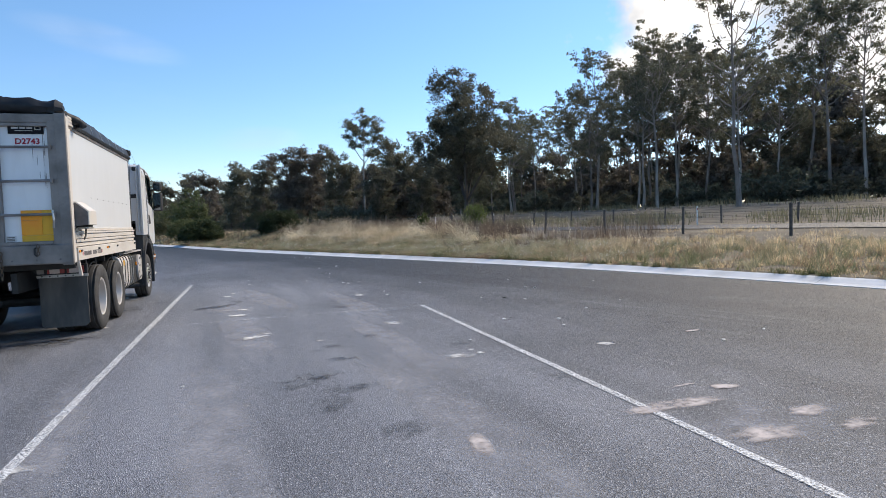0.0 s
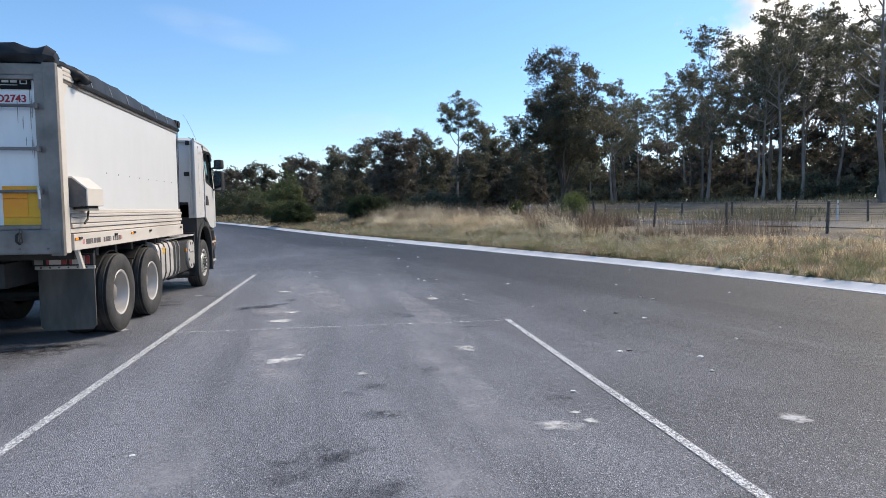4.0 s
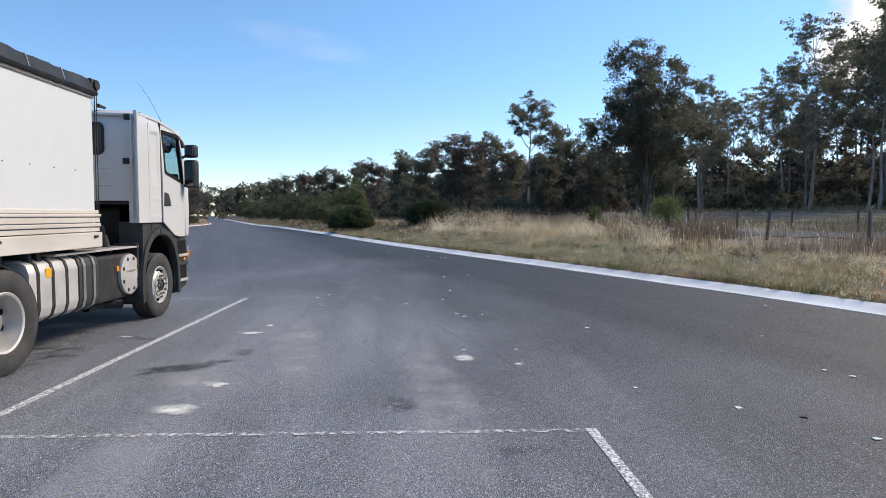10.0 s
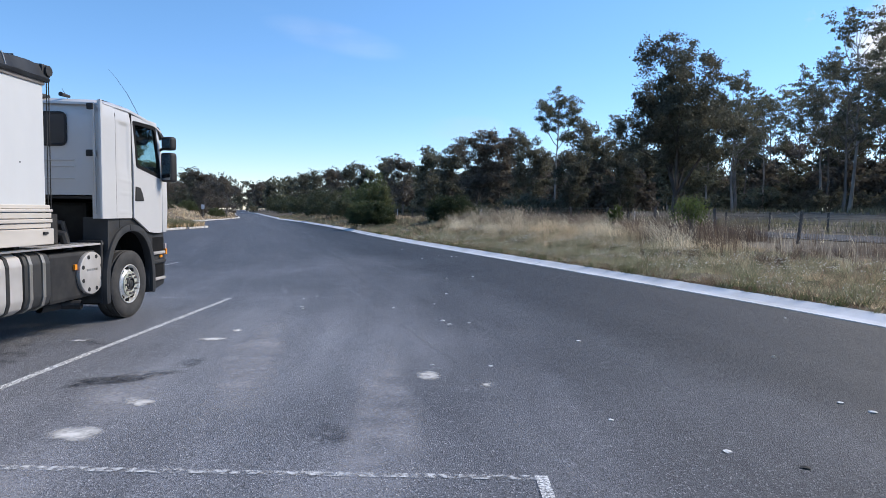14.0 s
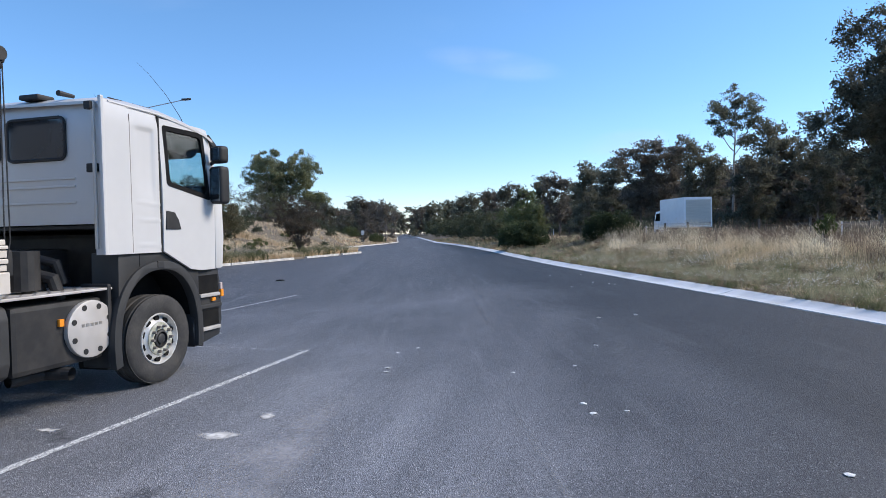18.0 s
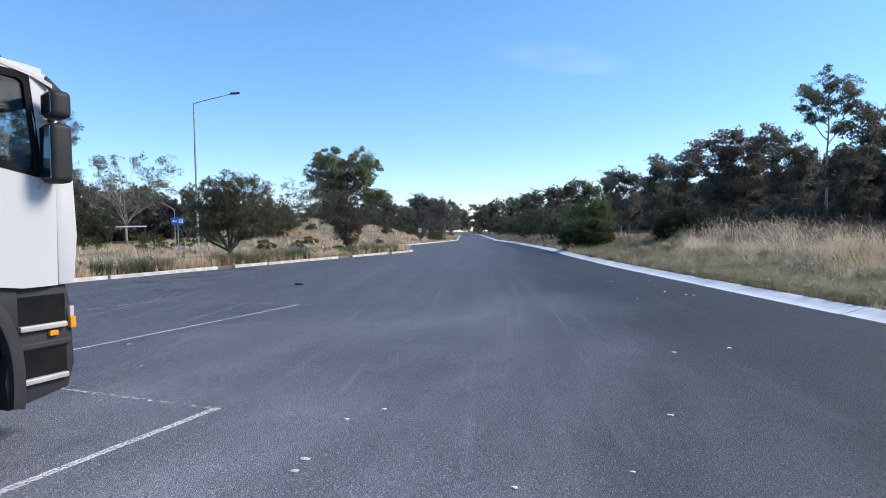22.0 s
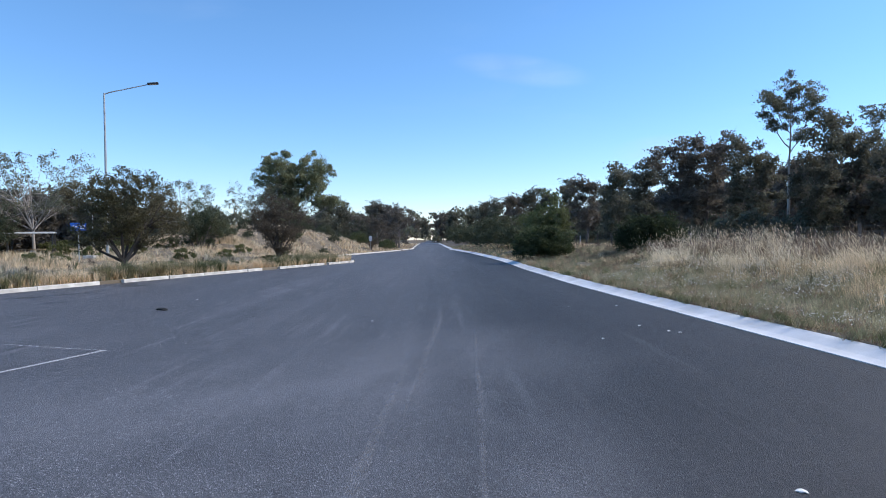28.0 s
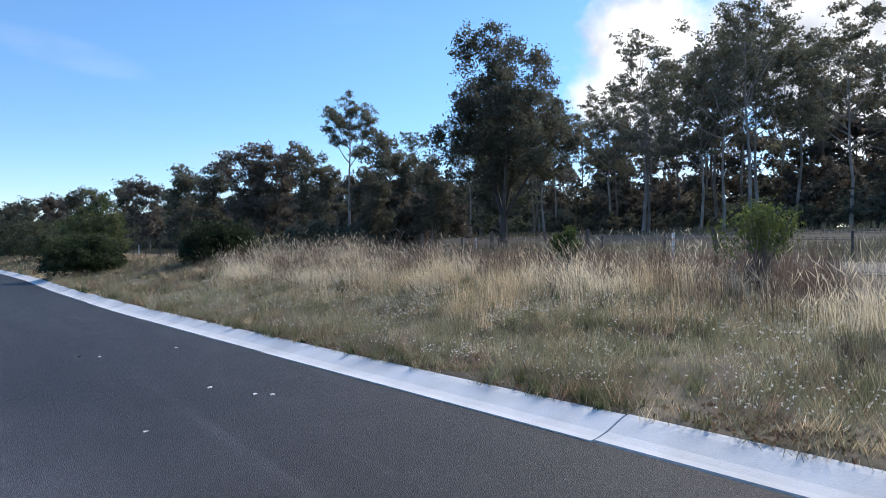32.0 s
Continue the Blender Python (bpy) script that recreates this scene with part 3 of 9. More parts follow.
# ---- kerbs, lines and marks on the bitumen ----
def build_kerbs():
    prof = [(0.0, -0.05), (0.0, 0.012), (0.08, 0.016), (0.20, 0.034), (0.32, 0.068), (0.42, 0.098), (0.49, 0.112), (0.53, 0.114), (0.55, 0.10), (0.55, -0.05)]

    def run(ys, shift=0.0):
        vs, fs, w = [], [], len(prof)
        for y in ys:
            for o, z in prof:
                p = beside(y, o + shift)
                vs.append((p[0], p[1], z))
        for a in range(len(ys) - 1):
            for k in range(w - 1):
                i = a * w + k
                fs.append((i, i + w, i + w + 1, i + 1))
        fs += [tuple(range(w)), tuple(range((len(ys) - 1) * w, len(ys) * w))[::-1]]
        return vs, fs

    far = np.r_[np.arange(110, 260, 5.0), np.arange(260, 640, 40.0)]
    vs, fs = run(far)
    vs2, fs2 = run(np.arange(-60, 5, 5.0))
    fs += [tuple(i + len(vs) for i in f) for f in fs2]
    kerb = tagged(part("kerb_right", mesh_of("kerb_right", vs + vs2, fs, M_CONCRETE)), "pale rolled concrete kerb along the grass verge", "kerb", kind="structure")
    rng = random.Random(3)
    y = 0.0
    while y < 110:
        step = 5.5
        vs, fs = run(np.linspace(y + 0.005, y + step - 0.005, 7), rng.uniform(-0.012, 0.012) + (0.035 if int(y / step) % 4 == 1 else 0.0))
        part("kerb_segment", mesh_of("kerb_segment", vs, fs, M_CONCRETE), None, kerb)
        y += step
    # left: low flush blocks, some broken away
    lvs, lfs = [], []
    ys = np.r_[66, 68, np.arange(70, 260, 6.0)]
    prof2 = [(0.02, -0.05), (0.02, 0.11), (-0.02, 0.14), (-0.16, 0.14), (-0.18, 0.12), (-0.18, -0.05)]
    for yy in ys:
        x = float(np.interp(yy, STEPS, LEFT[:, 0]))
        lvs += [(x + o, yy, z) for o, z in prof2]
    for a in range(len(ys) - 1):
        for k in range(5):
            i = a * 6 + k
            lfs.append((i, i + 1, i + 7, i + 6))
    kl = tagged(part("kerb_left", mesh_of("kerb_left", lvs, lfs, M_CONCRETE_OLD)), "weathered concrete kerb along the flat scrub", "kerb", kind="structure")
    for y, stop in ((-6.0, 43.85), (44.75, 54.05), (55.7, 60.75), (61.35, 65.4)):
        while y < stop - 0.3:
            y1 = min(y + rng.uniform(2.2, 3.4), stop)
            xa, xb = (float(np.interp(v, STEPS, LEFT[:, 0])) for v in (y, y1))
            bm = boxed(-0.09, -(y1 - y) / 2 + 0.015, -0.05, 0.09, (y1 - y) / 2 - 0.015, 0.14, 0.025)
            o = part("kerb_block", bm, M_CONCRETE_OLD, kl)
            o.matrix_basis = pose((xa + xb) / 2 + rng.uniform(-0.03, 0.03), (y + y1) / 2, rng.uniform(-0.015, 0.01), 0, 0, math.degrees(math.atan2(xa - xb, y1 - y)) + rng.uniform(-0.5, 0.5))
            y = y1 + 0.02


def strip_mesh(name, a, b, width, mat, z=0.006):
    a, b = Vector((*a, z)), Vector((*b, z))
    s = (b - a).normalized().cross(Vector((0, 0, 1))) * width / 2
    n = max(2, int((b - a).length / 0.5))
    rng = random.Random(int(a.x * 100 + b.y * 10))
    vs, fs = [], []
    for k in range(n + 1):
        p = a.lerp(b, k / n)
        vs += [p - s * rng.uniform(0.9, 1.08), p + s * rng.uniform(0.9, 1.08)]
    for k in range(n):
        fs.append((2 * k, 2 * k + 1, 2 * k + 3, 2 * k + 2))
    return covered(mesh_of(name, vs, fs, mat), [1.0] * len(vs))


def build_lines():
    for a, b, w, m, faint in (((-3.13, 2.0), (-2.77, 25.12), 0.085, M_PAINT, 0), ((1.40, 2.0), (1.6, 17.98), 0.075, M_PAINT, 0),
                              ((-2.86, 18.03), (1.6, 17.95), 0.06, M_PAINT_FAINT, 1), ((-7.1, 10.0), (-6.72, 32.2), 0.075, M_PAINT, 0),
                              ((-6.95, 25.3), (-2.78, 25.1), 0.055, M_PAINT_FAINT, 1), ((-11.7, 14.0), (-10.82, 32.3), 0.08, M_PAINT_FAINT, 1),
                              ((-10.82, 32.3), (-6.72, 32.17), 0.06, M_PAINT_FAINT, 1)):
        ob = part("bay_line", strip_mesh("bay_line", a, b, w, m, 0.006 + 0.0006 * (w * 100 % 5)))
        tagged(ob, "faded thin white paint line of a parking bay" if faint else "worn white paint line beside a truck bay", "road marking", "bay lines", "structure")


def blot(cx, cy, rx, ry, seed, z, mat, name, turn=0.0, core=0.45):
    """An irregular thin patch on the bitumen that fades out towards its rim."""
    rng = random.Random(seed)
    n, vs, cover = 22, [(cx, cy, z)], [1.0]
    k1, k2, p1, p2 = rng.uniform(0.1, 0.3), rng.uniform(0.05, 0.2), rng.uniform(0, 6), rng.uniform(0, 6)
    shape = [1 + k1 * math.sin(2 * a + p1) + k2 * math.sin(5 * a + p2) + rng.uniform(-0.1, 0.1) for a in np.linspace(0, 2 * math.pi, n, endpoint=False)]
    for f, c in ((core, 0.95), (0.75, 0.5), (1.0, 0.0)):
        for j in range(n):
            a = 2 * math.pi * j / n
            u, v = rx * f * shape[j] * math.cos(a), ry * f * shape[j] * math.sin(a)
            vs.append((cx + u * math.cos(turn) - v * math.sin(turn), cy + u * math.sin(turn) + v * math.cos(turn), z))
            cover.append(c)
    fs = [(0, 1 + j, 1 + (j + 1) % n) for j in range(n)]
    for q in (0, n):
        fs += [(1 + q + j, 1 + q + n + j, 1 + q + n + (j + 1) % n, 1 + q + (j + 1) % n) for j in range(n)]
    return part(name, covered(mesh_of(name, vs, fs, mat), cover))


def build_marks():
    white = [(0.84, 13.85, .19, .15), (0.66, 16.4, .19, .2), (-1.33, 16.25, .2, .2), (-1.15, 16.42, .08, .07), (-1.57, 18.58, .22, .2), (2.58, 13.65, .2, .12), (-1.48, 19.3, .16, .14),
             (-3.63, 18.38, .2, .1), (-3.33, 21.57, .14, .07), (-1.8, 21.72, .2, .16), (-1.69, 22.29, .1, .12), (1.42, 19.9, .1, .1), (1.1, 13.9, .09, .06), (-0.53, 15.55, .12, .06),
             (-2.9, 12.08, .16, .1), (0.86, 20.2, .2, .16), (1.05, 14.1, .06, .05)]
    for k, (x, y, a, b) in enumerate(white):
        tagged(blot(x, y, a * 0.85, b * 0.85, k, 0.008, M_DUST, "white_stain", core=0.4), "dried white splash on the grey bitumen", "stain", "stains on the bitumen", "structure")
    pale = [(2.1, 10.8, .7, .45), (-1.7, 12.2, .34, 3.4), (-1.45, 16.6, .3, 2.6), (0.1, 12.0, .34, 3.0), (0.35, 15.2, .34, 2.4), (0.55, 19.0, .3, 2.6), (-1.0, 20.8, .4, 2.2), (-1.75, 19.6, .4, .9),
            (-2.9, 13.0, .3, 1.5)]
    for k, (x, y, a, b) in enumerate(pale):
        tagged(blot(x, y, a, b, 40 + k, 0.0035 + 0.0001 * k, M_PALE, "dust_patch", 0.1), "pale powdery dust smeared along wheel tracks", "stain", "stains on the bitumen", "structure")
    for k, (p, q, w) in enumerate((((0.33, 23.06), (1.27, 20.36), .035), ((1.27, 20.36), (1.49, 19.18), .04), ((1.49, 19.18), (1.9, 17.6), .035), ((2.9, 20.92), (3.0, 20.5), .05), ((3.05, 20.2), (3.16, 19.8), .05), ((4.0, 14.6), (4.25, 14.3), .05),
                                   ((-0.35, 26.5), (-2.2, 33.0), .05), ((0.2, 27.5), (-1.9, 35.5), .04), ((-0.9, 29.0), (-3.4, 38.5), .06))):
        (x0, y0), (x1, y1) = p, q
        tagged(blot((x0 + x1) / 2, (y0 + y1) / 2, w, math.hypot(x1 - x0, y1 - y0) / 2 * 1.1, 300 + k, 0.0094 + 0.0001 * k, M_SCUFF, "scuff_line", math.atan2(x0 - x1, y1 - y0), 0.6), "faint pale scuff line on the bitumen", "stain", "stains on the bitumen", "structure")
    for k, (x, y, a, b) in enumerate(((1.83, 11.42, .34, .16), (1.45, 11.4, .22, .09), (2.48, 11.66, .15, .09), (2.2, 11.84, .13, .035), (2.55, 10.9, .22, .1), (2.62, 10.55, .24, .08), (1.9, 10.65, .32, .13), (0.03, 11.25, .1, .2), (3.97, 13.8, .15, .04))):
        tagged(blot(x, y, a, b, 140 + k, 0.0092 + 0.0001 * k, M_SMEAR, "powder_smear"), "pinkish white powder smeared on the bitumen", "stain", "stains on the bitumen", "structure")
    oil = [(-0.43, 15.09, .17, .13), (-0.65, 14.92, .13, .08), (-0.42, 14.34, .2, .13), (-0.72, 13.69, .24, .2), (-0.95, 13.5, .26, .3), (-0.55, 13.05, .3, .22), (-0.36, 14.35, .14, .08), (-0.36, 11.77, .24, .2), (-0.75, 12.6, .2, .3),
           (0.15, 15.54, .12, .16), (1.06, 14.46, .16, .09), (1.05, 17.6, .26, .1), (0.2, 18.65, .16, .26), (-3.06, 21.46, .2, .13), (-1.6, 20.6, .14, .3), (-3.85, 17.38, .6, .35), (-3.9, 20.5, .5, 1.4), (-4.4, 17.3, .7, .6),
           (1.4, 12.6, .1, .16), (-17.0, 43.4, .8, 1.0), (-17.9, 44.0, .5, .7), (-16.3, 40.0, .6, 1.3), (-16.4, 38.6, .7, .6), (-16.0, 36.9, 1.2, .5), (-12.8, 34.4, .9, .35), (-14.2, 37.7, .4, .4), (-18.3, 50, .5, 2.2), (-17.9, 56, .5, 1.6)]
    for k, (x, y, a, b) in enumerate(oil):
        tagged(blot(x, y, a, b, 80 + k, 0.0055 + 0.0001 * k, M_OIL, "oil_stain"), "dark oil stain soaked into the bitumen", "stain", "stains on the bitumen", "structure")
    tagged(blot(-1.99, 19.97, 0.5, 0.22, 131, 0.0088, M_OIL_FRESH, "oil_stain", 0.5, 0.7), "long dark oil stain soaked into the bitumen", "stain", "stains on the bitumen", "structure")
    rng = random.Random(17)
    spots = [(-1.24, 24.09), (1.39, 23.03), (-1.3, 25.54), (1.09, 28.82), (3.51, 17.68), (2.3, 19.0), (1.1, 22.9), (1.0, 23.2), (2.4, 15.9), (0.2, 24.3), (3.9, 16.2), (4.4, 19.5), (-6.4, 27.4), 
             (0.86, 36.4), (1.5, 20.6), (2.27, 15.88), (2.78, 14.98), (3.3, 18.15), (2.92, 18.4), (3.0, 15.5), (4.8, 13.47), (-1.3, 24.3), (-2.06, 13.87), (4.51, 19.26), (5.8, 27.1), (0.31, 34.86), (-0.95, 39.42), (-0.66, 39.27), (0.38, 39.6), (1.32, 35.85), (1.49, 35.74), (1.75, 29.28), (-4.95, 26.28), (1.07, 26.1), (-10.74, 39.1), (-6.93, 36.2), (-13.5, 39.2), (-9.4, 43.7), (-5.96, 33.0), (-4.1, 36.0), (3.9, 13.2), (0.9, 20.6)]
    spots += [(rng.uniform(-10, 7), rng.uniform(9, 60)) for _ in range(24)]
    scrap = bmesh.new()
    bmesh.ops.create_icosphere(scrap, subdivisions=2, radius=1)
    for v in scrap.verts:
        v.co = Vector((v.co.x * 0.17 * rng.uniform(0.7, 1.2), v.co.y * 0.09 * rng.uniform(0.6, 1.3), max(-0.2, v.co.z) * 0.05 + 0.012))
    ob = part("rubber_scrap", scrap, M_DARKCHIP)
    ob.location = (-9.87, 36.82, 0)
    tagged(ob, "flat black scrap of tyre rubber lying on the bitumen", "debris")
    for k, (x, y) in enumerate(spots):
        if x > np.interp(y, STEPS, RIGHT[:, 0]) - 0.3 or (-6.2 < x < -3.0 and y < 25):
            continue
        bm = bmesh.new()
        bmesh.ops.create_icosphere(bm, subdivisions=1, radius=1)
        s = rng.uniform(0.014, 0.034) if k > 36 else rng.uniform(0.022, 0.036)
        for v in bm.verts:
            v.co = Vector((v.co.x * s * rng.uniform(0.7, 1.5), v.co.y * s * rng.uniform(0.6, 1.3), max(-0.2, v.co.z) * s * 0.35 + 0.004))
        dark = k % 9 == 8
        ob = part("stone_chip", bm, M_DARKCHIP if dark else M_CHIP)
        ob.location = (x, y, 0)
        tagged(ob, "small dark scrap lying on the bitumen" if dark else "small white stone chip lying on the bitumen", "debris", "loose chips on the bitumen")


build_kerbs()
build_lines()
build_marks()

# ---- trees and scrub ----
M_BARK = material("grey_bark", (0.15, 0.125, 0.11), 0.9, other=(0.25, 0.215, 0.19), scale=1.5, fine=0.3, fine_scale=18, stretch=(1, 1, 0.3), spread=0.15)
M_BARK_DARK = material("dark_bark", (0.06, 0.05, 0.045), 0.9, other=(0.11, 0.095, 0.085), scale=1.5, fine=0.3, fine_scale=18, stretch=(1, 1, 0.3), spread=0.15)
M_BARK_PALE = material("smooth_pale_bark", (0.34, 0.31, 0.28), 0.85, other=(0.2, 0.17, 0.15), scale=1.1, fine=0.2, fine_scale=14, stretch=(1, 1, 0.35), spread=0.1)
M_LEAF_GUM = leaf_material("gum_leaf", (0.15, 0.156, 0.108), (0.186, 0.18, 0.128))
M_LEAF_DARK = leaf_material("dark_leaf", (0.122, 0.126, 0.093), (0.16, 0.152, 0.113))
M_LEAF_RUSSET = leaf_material("russet_leaf", (0.11, 0.09, 0.066), (0.155, 0.125, 0.092))
M_LEAF_RUST = leaf_material("rusty_leaf", (0.146, 0.13, 0.107), (0.175, 0.153, 0.127))
M_LEAF_BLUE = leaf_material("blue_grey_leaf", (0.1, 0.118, 0.092), (0.128, 0.148, 0.115))
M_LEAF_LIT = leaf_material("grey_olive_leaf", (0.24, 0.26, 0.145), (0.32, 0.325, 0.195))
M_LEAF_OLIVE = leaf_material("olive_leaf", (0.1, 0.094, 0.052), (0.15, 0.122, 0.072))
M_LEAF_GREEN = leaf_material("fresh_leaf", (0.1, 0.125, 0.055), (0.145, 0.155, 0.075))
M_LEAF_BROOM = leaf_material("broom_leaf", (0.1, 0.135, 0.04), (0.13, 0.155, 0.055))
M_LEAF_SHRUB = leaf_material("shrub_leaf", (0.13, 0.15, 0.06), (0.19, 0.17, 0.08))
M_LEAF_SCRUB = leaf_material("scrub_leaf", (0.075, 0.09, 0.052), (0.115, 0.118, 0.07))
M_LEAF_BUSH = leaf_material("bush_leaf", (0.035, 0.052, 0.022), (0.055, 0.07, 0.03))


def leaf_cloud(rng, centres, radii, count, size, flat=0.6, hang=0.5):
    """Leaves as narrow diamonds in small sprays round clump centres; returns vertices and triangles."""
    C, R = np.asarray(centres, float), np.asarray(radii, float)
    sprays = 6 if count >= 24 else 1
    if sprays > 1:
        C, R = np.repeat(C, sprays, 0), np.repeat(R, sprays)
        d = rng.normal(size=(len(C), 3))
        d[:, 2] += 0.25
        d /= np.linalg.norm(d, axis=1)[:, None]
        C = C + d * (R * rng.uniform(0.3, 0.95, len(C)))[:, None] * np.array([1, 1, flat])
        R = R * rng.uniform(0.3, 0.52, len(C))
    per = max(1, int(round(count / sprays)))
    C, R = np.repeat(C, per, 0), np.repeat(R, per)
    n = len(C)
    if sprays > 1:
        P = C + rng.normal(size=(n, 3)) * (R * 0.55)[:, None] * np.array([1, 1, 0.35 + 0.5 * flat])
    else:
        d = rng.normal(size=(n, 3))
        d /= np.linalg.norm(d, axis=1)[:, None]
        P = C + d * (R * rng.uniform(0.25, 1.0, n) ** 0.6)[:, None] * np.array([1, 1, flat])
    along = rng.normal(size=(n, 3))
    along[:, 2] -= hang
    along /= np.linalg.norm(along, axis=1)[:, None]
    across = np.cross(along, rng.normal(size=(n, 3)))
    across /= np.linalg.norm(across, axis=1)[:, None]
    L = (size * rng.uniform(0.6, 1.35, n))[:, None]
    W = L * rng.uniform(0.3, 0.5, n)[:, None]
    if size > 0.27:
        # far foliage: one sprig, one triangle
        W = W * 1.5
        V = np.stack([P - along * L / 2 - across * W / 2, P - along * L * 0.3 + across * W / 2, P + along * L * 0.6], 1).reshape(-1, 3)
        return V, np.arange(3 * n).reshape(-1, 3)
    V = np.stack([P - along * L / 2, P + across * W / 2, P + along * L / 2, P - across * W / 2], 1).reshape(-1, 3)
    i = np.arange(n)[:, None] * 4
    F = np.concatenate([i + [0, 1, 2], i + [0, 2, 3]], 1).reshape(-1, 3)
    return V, F


def limb_path(rng, a, way, length, bend=0.3, n=5):
    pts, d = [Vector(a)], Vector(way).normalized()
    for _ in range(n):
        d = (d + Vector(rng.normal(size=3)) * bend * 0.35 + Vector((0, 0, 0.10))).normalized()
        pts.append(pts[-1] + d * length / n)
    return pts


def make_tree(name, seed, H, spread, base, limbs, leaf, bark, clump=1.1, count=70, size=0.36, r0=0.22, top=0.95, lean=0.03, umbrella=0.0, forks=3, label="", category="tree", flat=0.6, dead=0):
    """A tree: a tapered trunk with limbs, and a crown of leaf clumps at the ends of its twigs."""
    rng = np.random.default_rng(seed)
    bm = bmesh.new()
    ht = H * 0.8
    trunk = [Vector((0, 0, -0.15))]
    for k in range(1, 8):
        z = ht * k / 7
        trunk.append(Vector((trunk[-1].x + rng.normal() * lean * H * 0.18, trunk[-1].y + rng.normal() * lean * H * 0.18, z)))
    tube(bm, trunk, [r0 * (1.25 if k == 0 else 1 - 0.85 * k / 7) for k in range(8)], 8)
    centres, radii = [], []
    for j in range(limbs):
        f = base + (0.97 - base) * (j + rng.uniform(0, 0.8)) / limbs
        z = min(f, 1.0) * ht
        k = min(6, int(z / ht * 7))
        p = trunk[k].lerp(trunk[k + 1], z / ht * 7 - k)
        az = j * 2.4 + rng.uniform(-0.5, 0.5)
        g = (f - base) / (1 - base + 1e-6)
        reach = spread * ((0.55 + 0.6 * math.sin(math.pi * min(1, 0.18 + 0.75 * g))) if not umbrella else (0.55 + 0.5 * g)) * rng.uniform(0.7, 1.1)
        up = 0.45 + 0.9 * g
        way = Vector((math.cos(az), math.sin(az), up))
        pts = limb_path(rng, p, way, reach * 1.15, 0.35)
        rr = r0 * 0.42 * (1 - 0.5 * g)
        tube(bm, pts, [rr * (1 - 0.75 * q / 5) for q in range(6)], 5, False)
        for q in range(forks):
            s = pts[2 + min(3, q + 1)]
            w2 = (pts[-1] - pts[0]).normalized() + Vector(rng.normal(size=3)) * 0.75
            tw = limb_path(rng, s, w2, reach * rng.uniform(0.3, 0.6), 0.4, 3)
            tube(bm, tw, [rr * 0.45, rr * 0.32, rr * 0.22, rr * 0.12], 4, False)
            if j >= dead:
                centres += [tuple(tw[-1]), tuple(tw[-2])]
                radii += [clump * rng.uniform(0.65, 1.15), clump * rng.uniform(0.5, 0.85)]
        if j >= dead:
            centres.append(tuple(pts[-1]))
            radii.append(clump * rng.uniform(0.8, 1.2))
    for _ in range(4):
        tw = limb_path(rng, trunk[-1], Vector((rng.normal() * 0.5, rng.normal() * 0.5, 1)), (H * top - ht) * rng.uniform(0.6, 1.0), 0.4, 3)
        tube(bm, tw, [r0 * 0.16, r0 * 0.12, r0 * 0.08, r0 * 0.05], 4, False)
        centres += [tuple(tw[-1]), tuple(tw[-2])]
        radii += [clump * rng.uniform(0.6, 1.0)] * 2
    for c in centres if H != 13 else ():
        # a fine twig or two, seen against the sky where the leaves are thin
        e = Vector(c) + Vector(rng.normal(size=3)) * clump * 0.5
        tube(bm, [c, tuple(e)], [0.025, 0.008], 3, False)
    tree = empty(name)
    V, F = leaf_cloud(rng, centres, radii, count, size, flat)
    k = H / V[:, 2].max()
    V = V * k
    bmesh.ops.scale(bm, vec=(k, k, k), verts=bm.verts)
    part("trunk", bm, bark, tree, smooth=True)
    part("crown", tri_mesh("crown", V, F, leaf), None, tree)
    return tagged(tree, label, category)


def make_bush(name, seed, rx, ry, h, leaf, n=60, count=70, size=0.16, stems=7, label="", category="bush"):
    """A bush: stems from one root, and a rounded but uneven mass of leaf clumps."""
    rng = np.random.default_rng(seed)
    bm, centres, radii = bmesh.new(), [], []
    for _ in range(n):
        a, u = rng.uniform(0, 2 * math.pi), rng.uniform(0.02, 1) ** 0.5
        z = h * (0.12 + 0.74 * (1 - u * u) ** 0.5 * rng.uniform(0.1, 1.05))
        centres.append((rx * u * 0.84 * math.cos(a), ry * u * 0.84 * math.sin(a), z))
        radii.append(min(rx, h) * rng.uniform(0.18, 0.32))
    for k in range(stems):
        c = centres[k * (n // stems)]
        tube(bm, [(rng.normal() * 0.08, rng.normal() * 0.08, -0.05), (c[0] * 0.4, c[1] * 0.4, c[2] * 0.5), c], [0.03, 0.022, 0.008], 5, False)
    bush = empty(name)
    part("branchwork", bm, M_BARK, bush)
    V, F = leaf_cloud(rng, centres, radii, count, size, 0.85, 0.0)
    part("foliage", tri_mesh("foliage", V, F, leaf), None, bush)
    return tagged(bush, label, category)


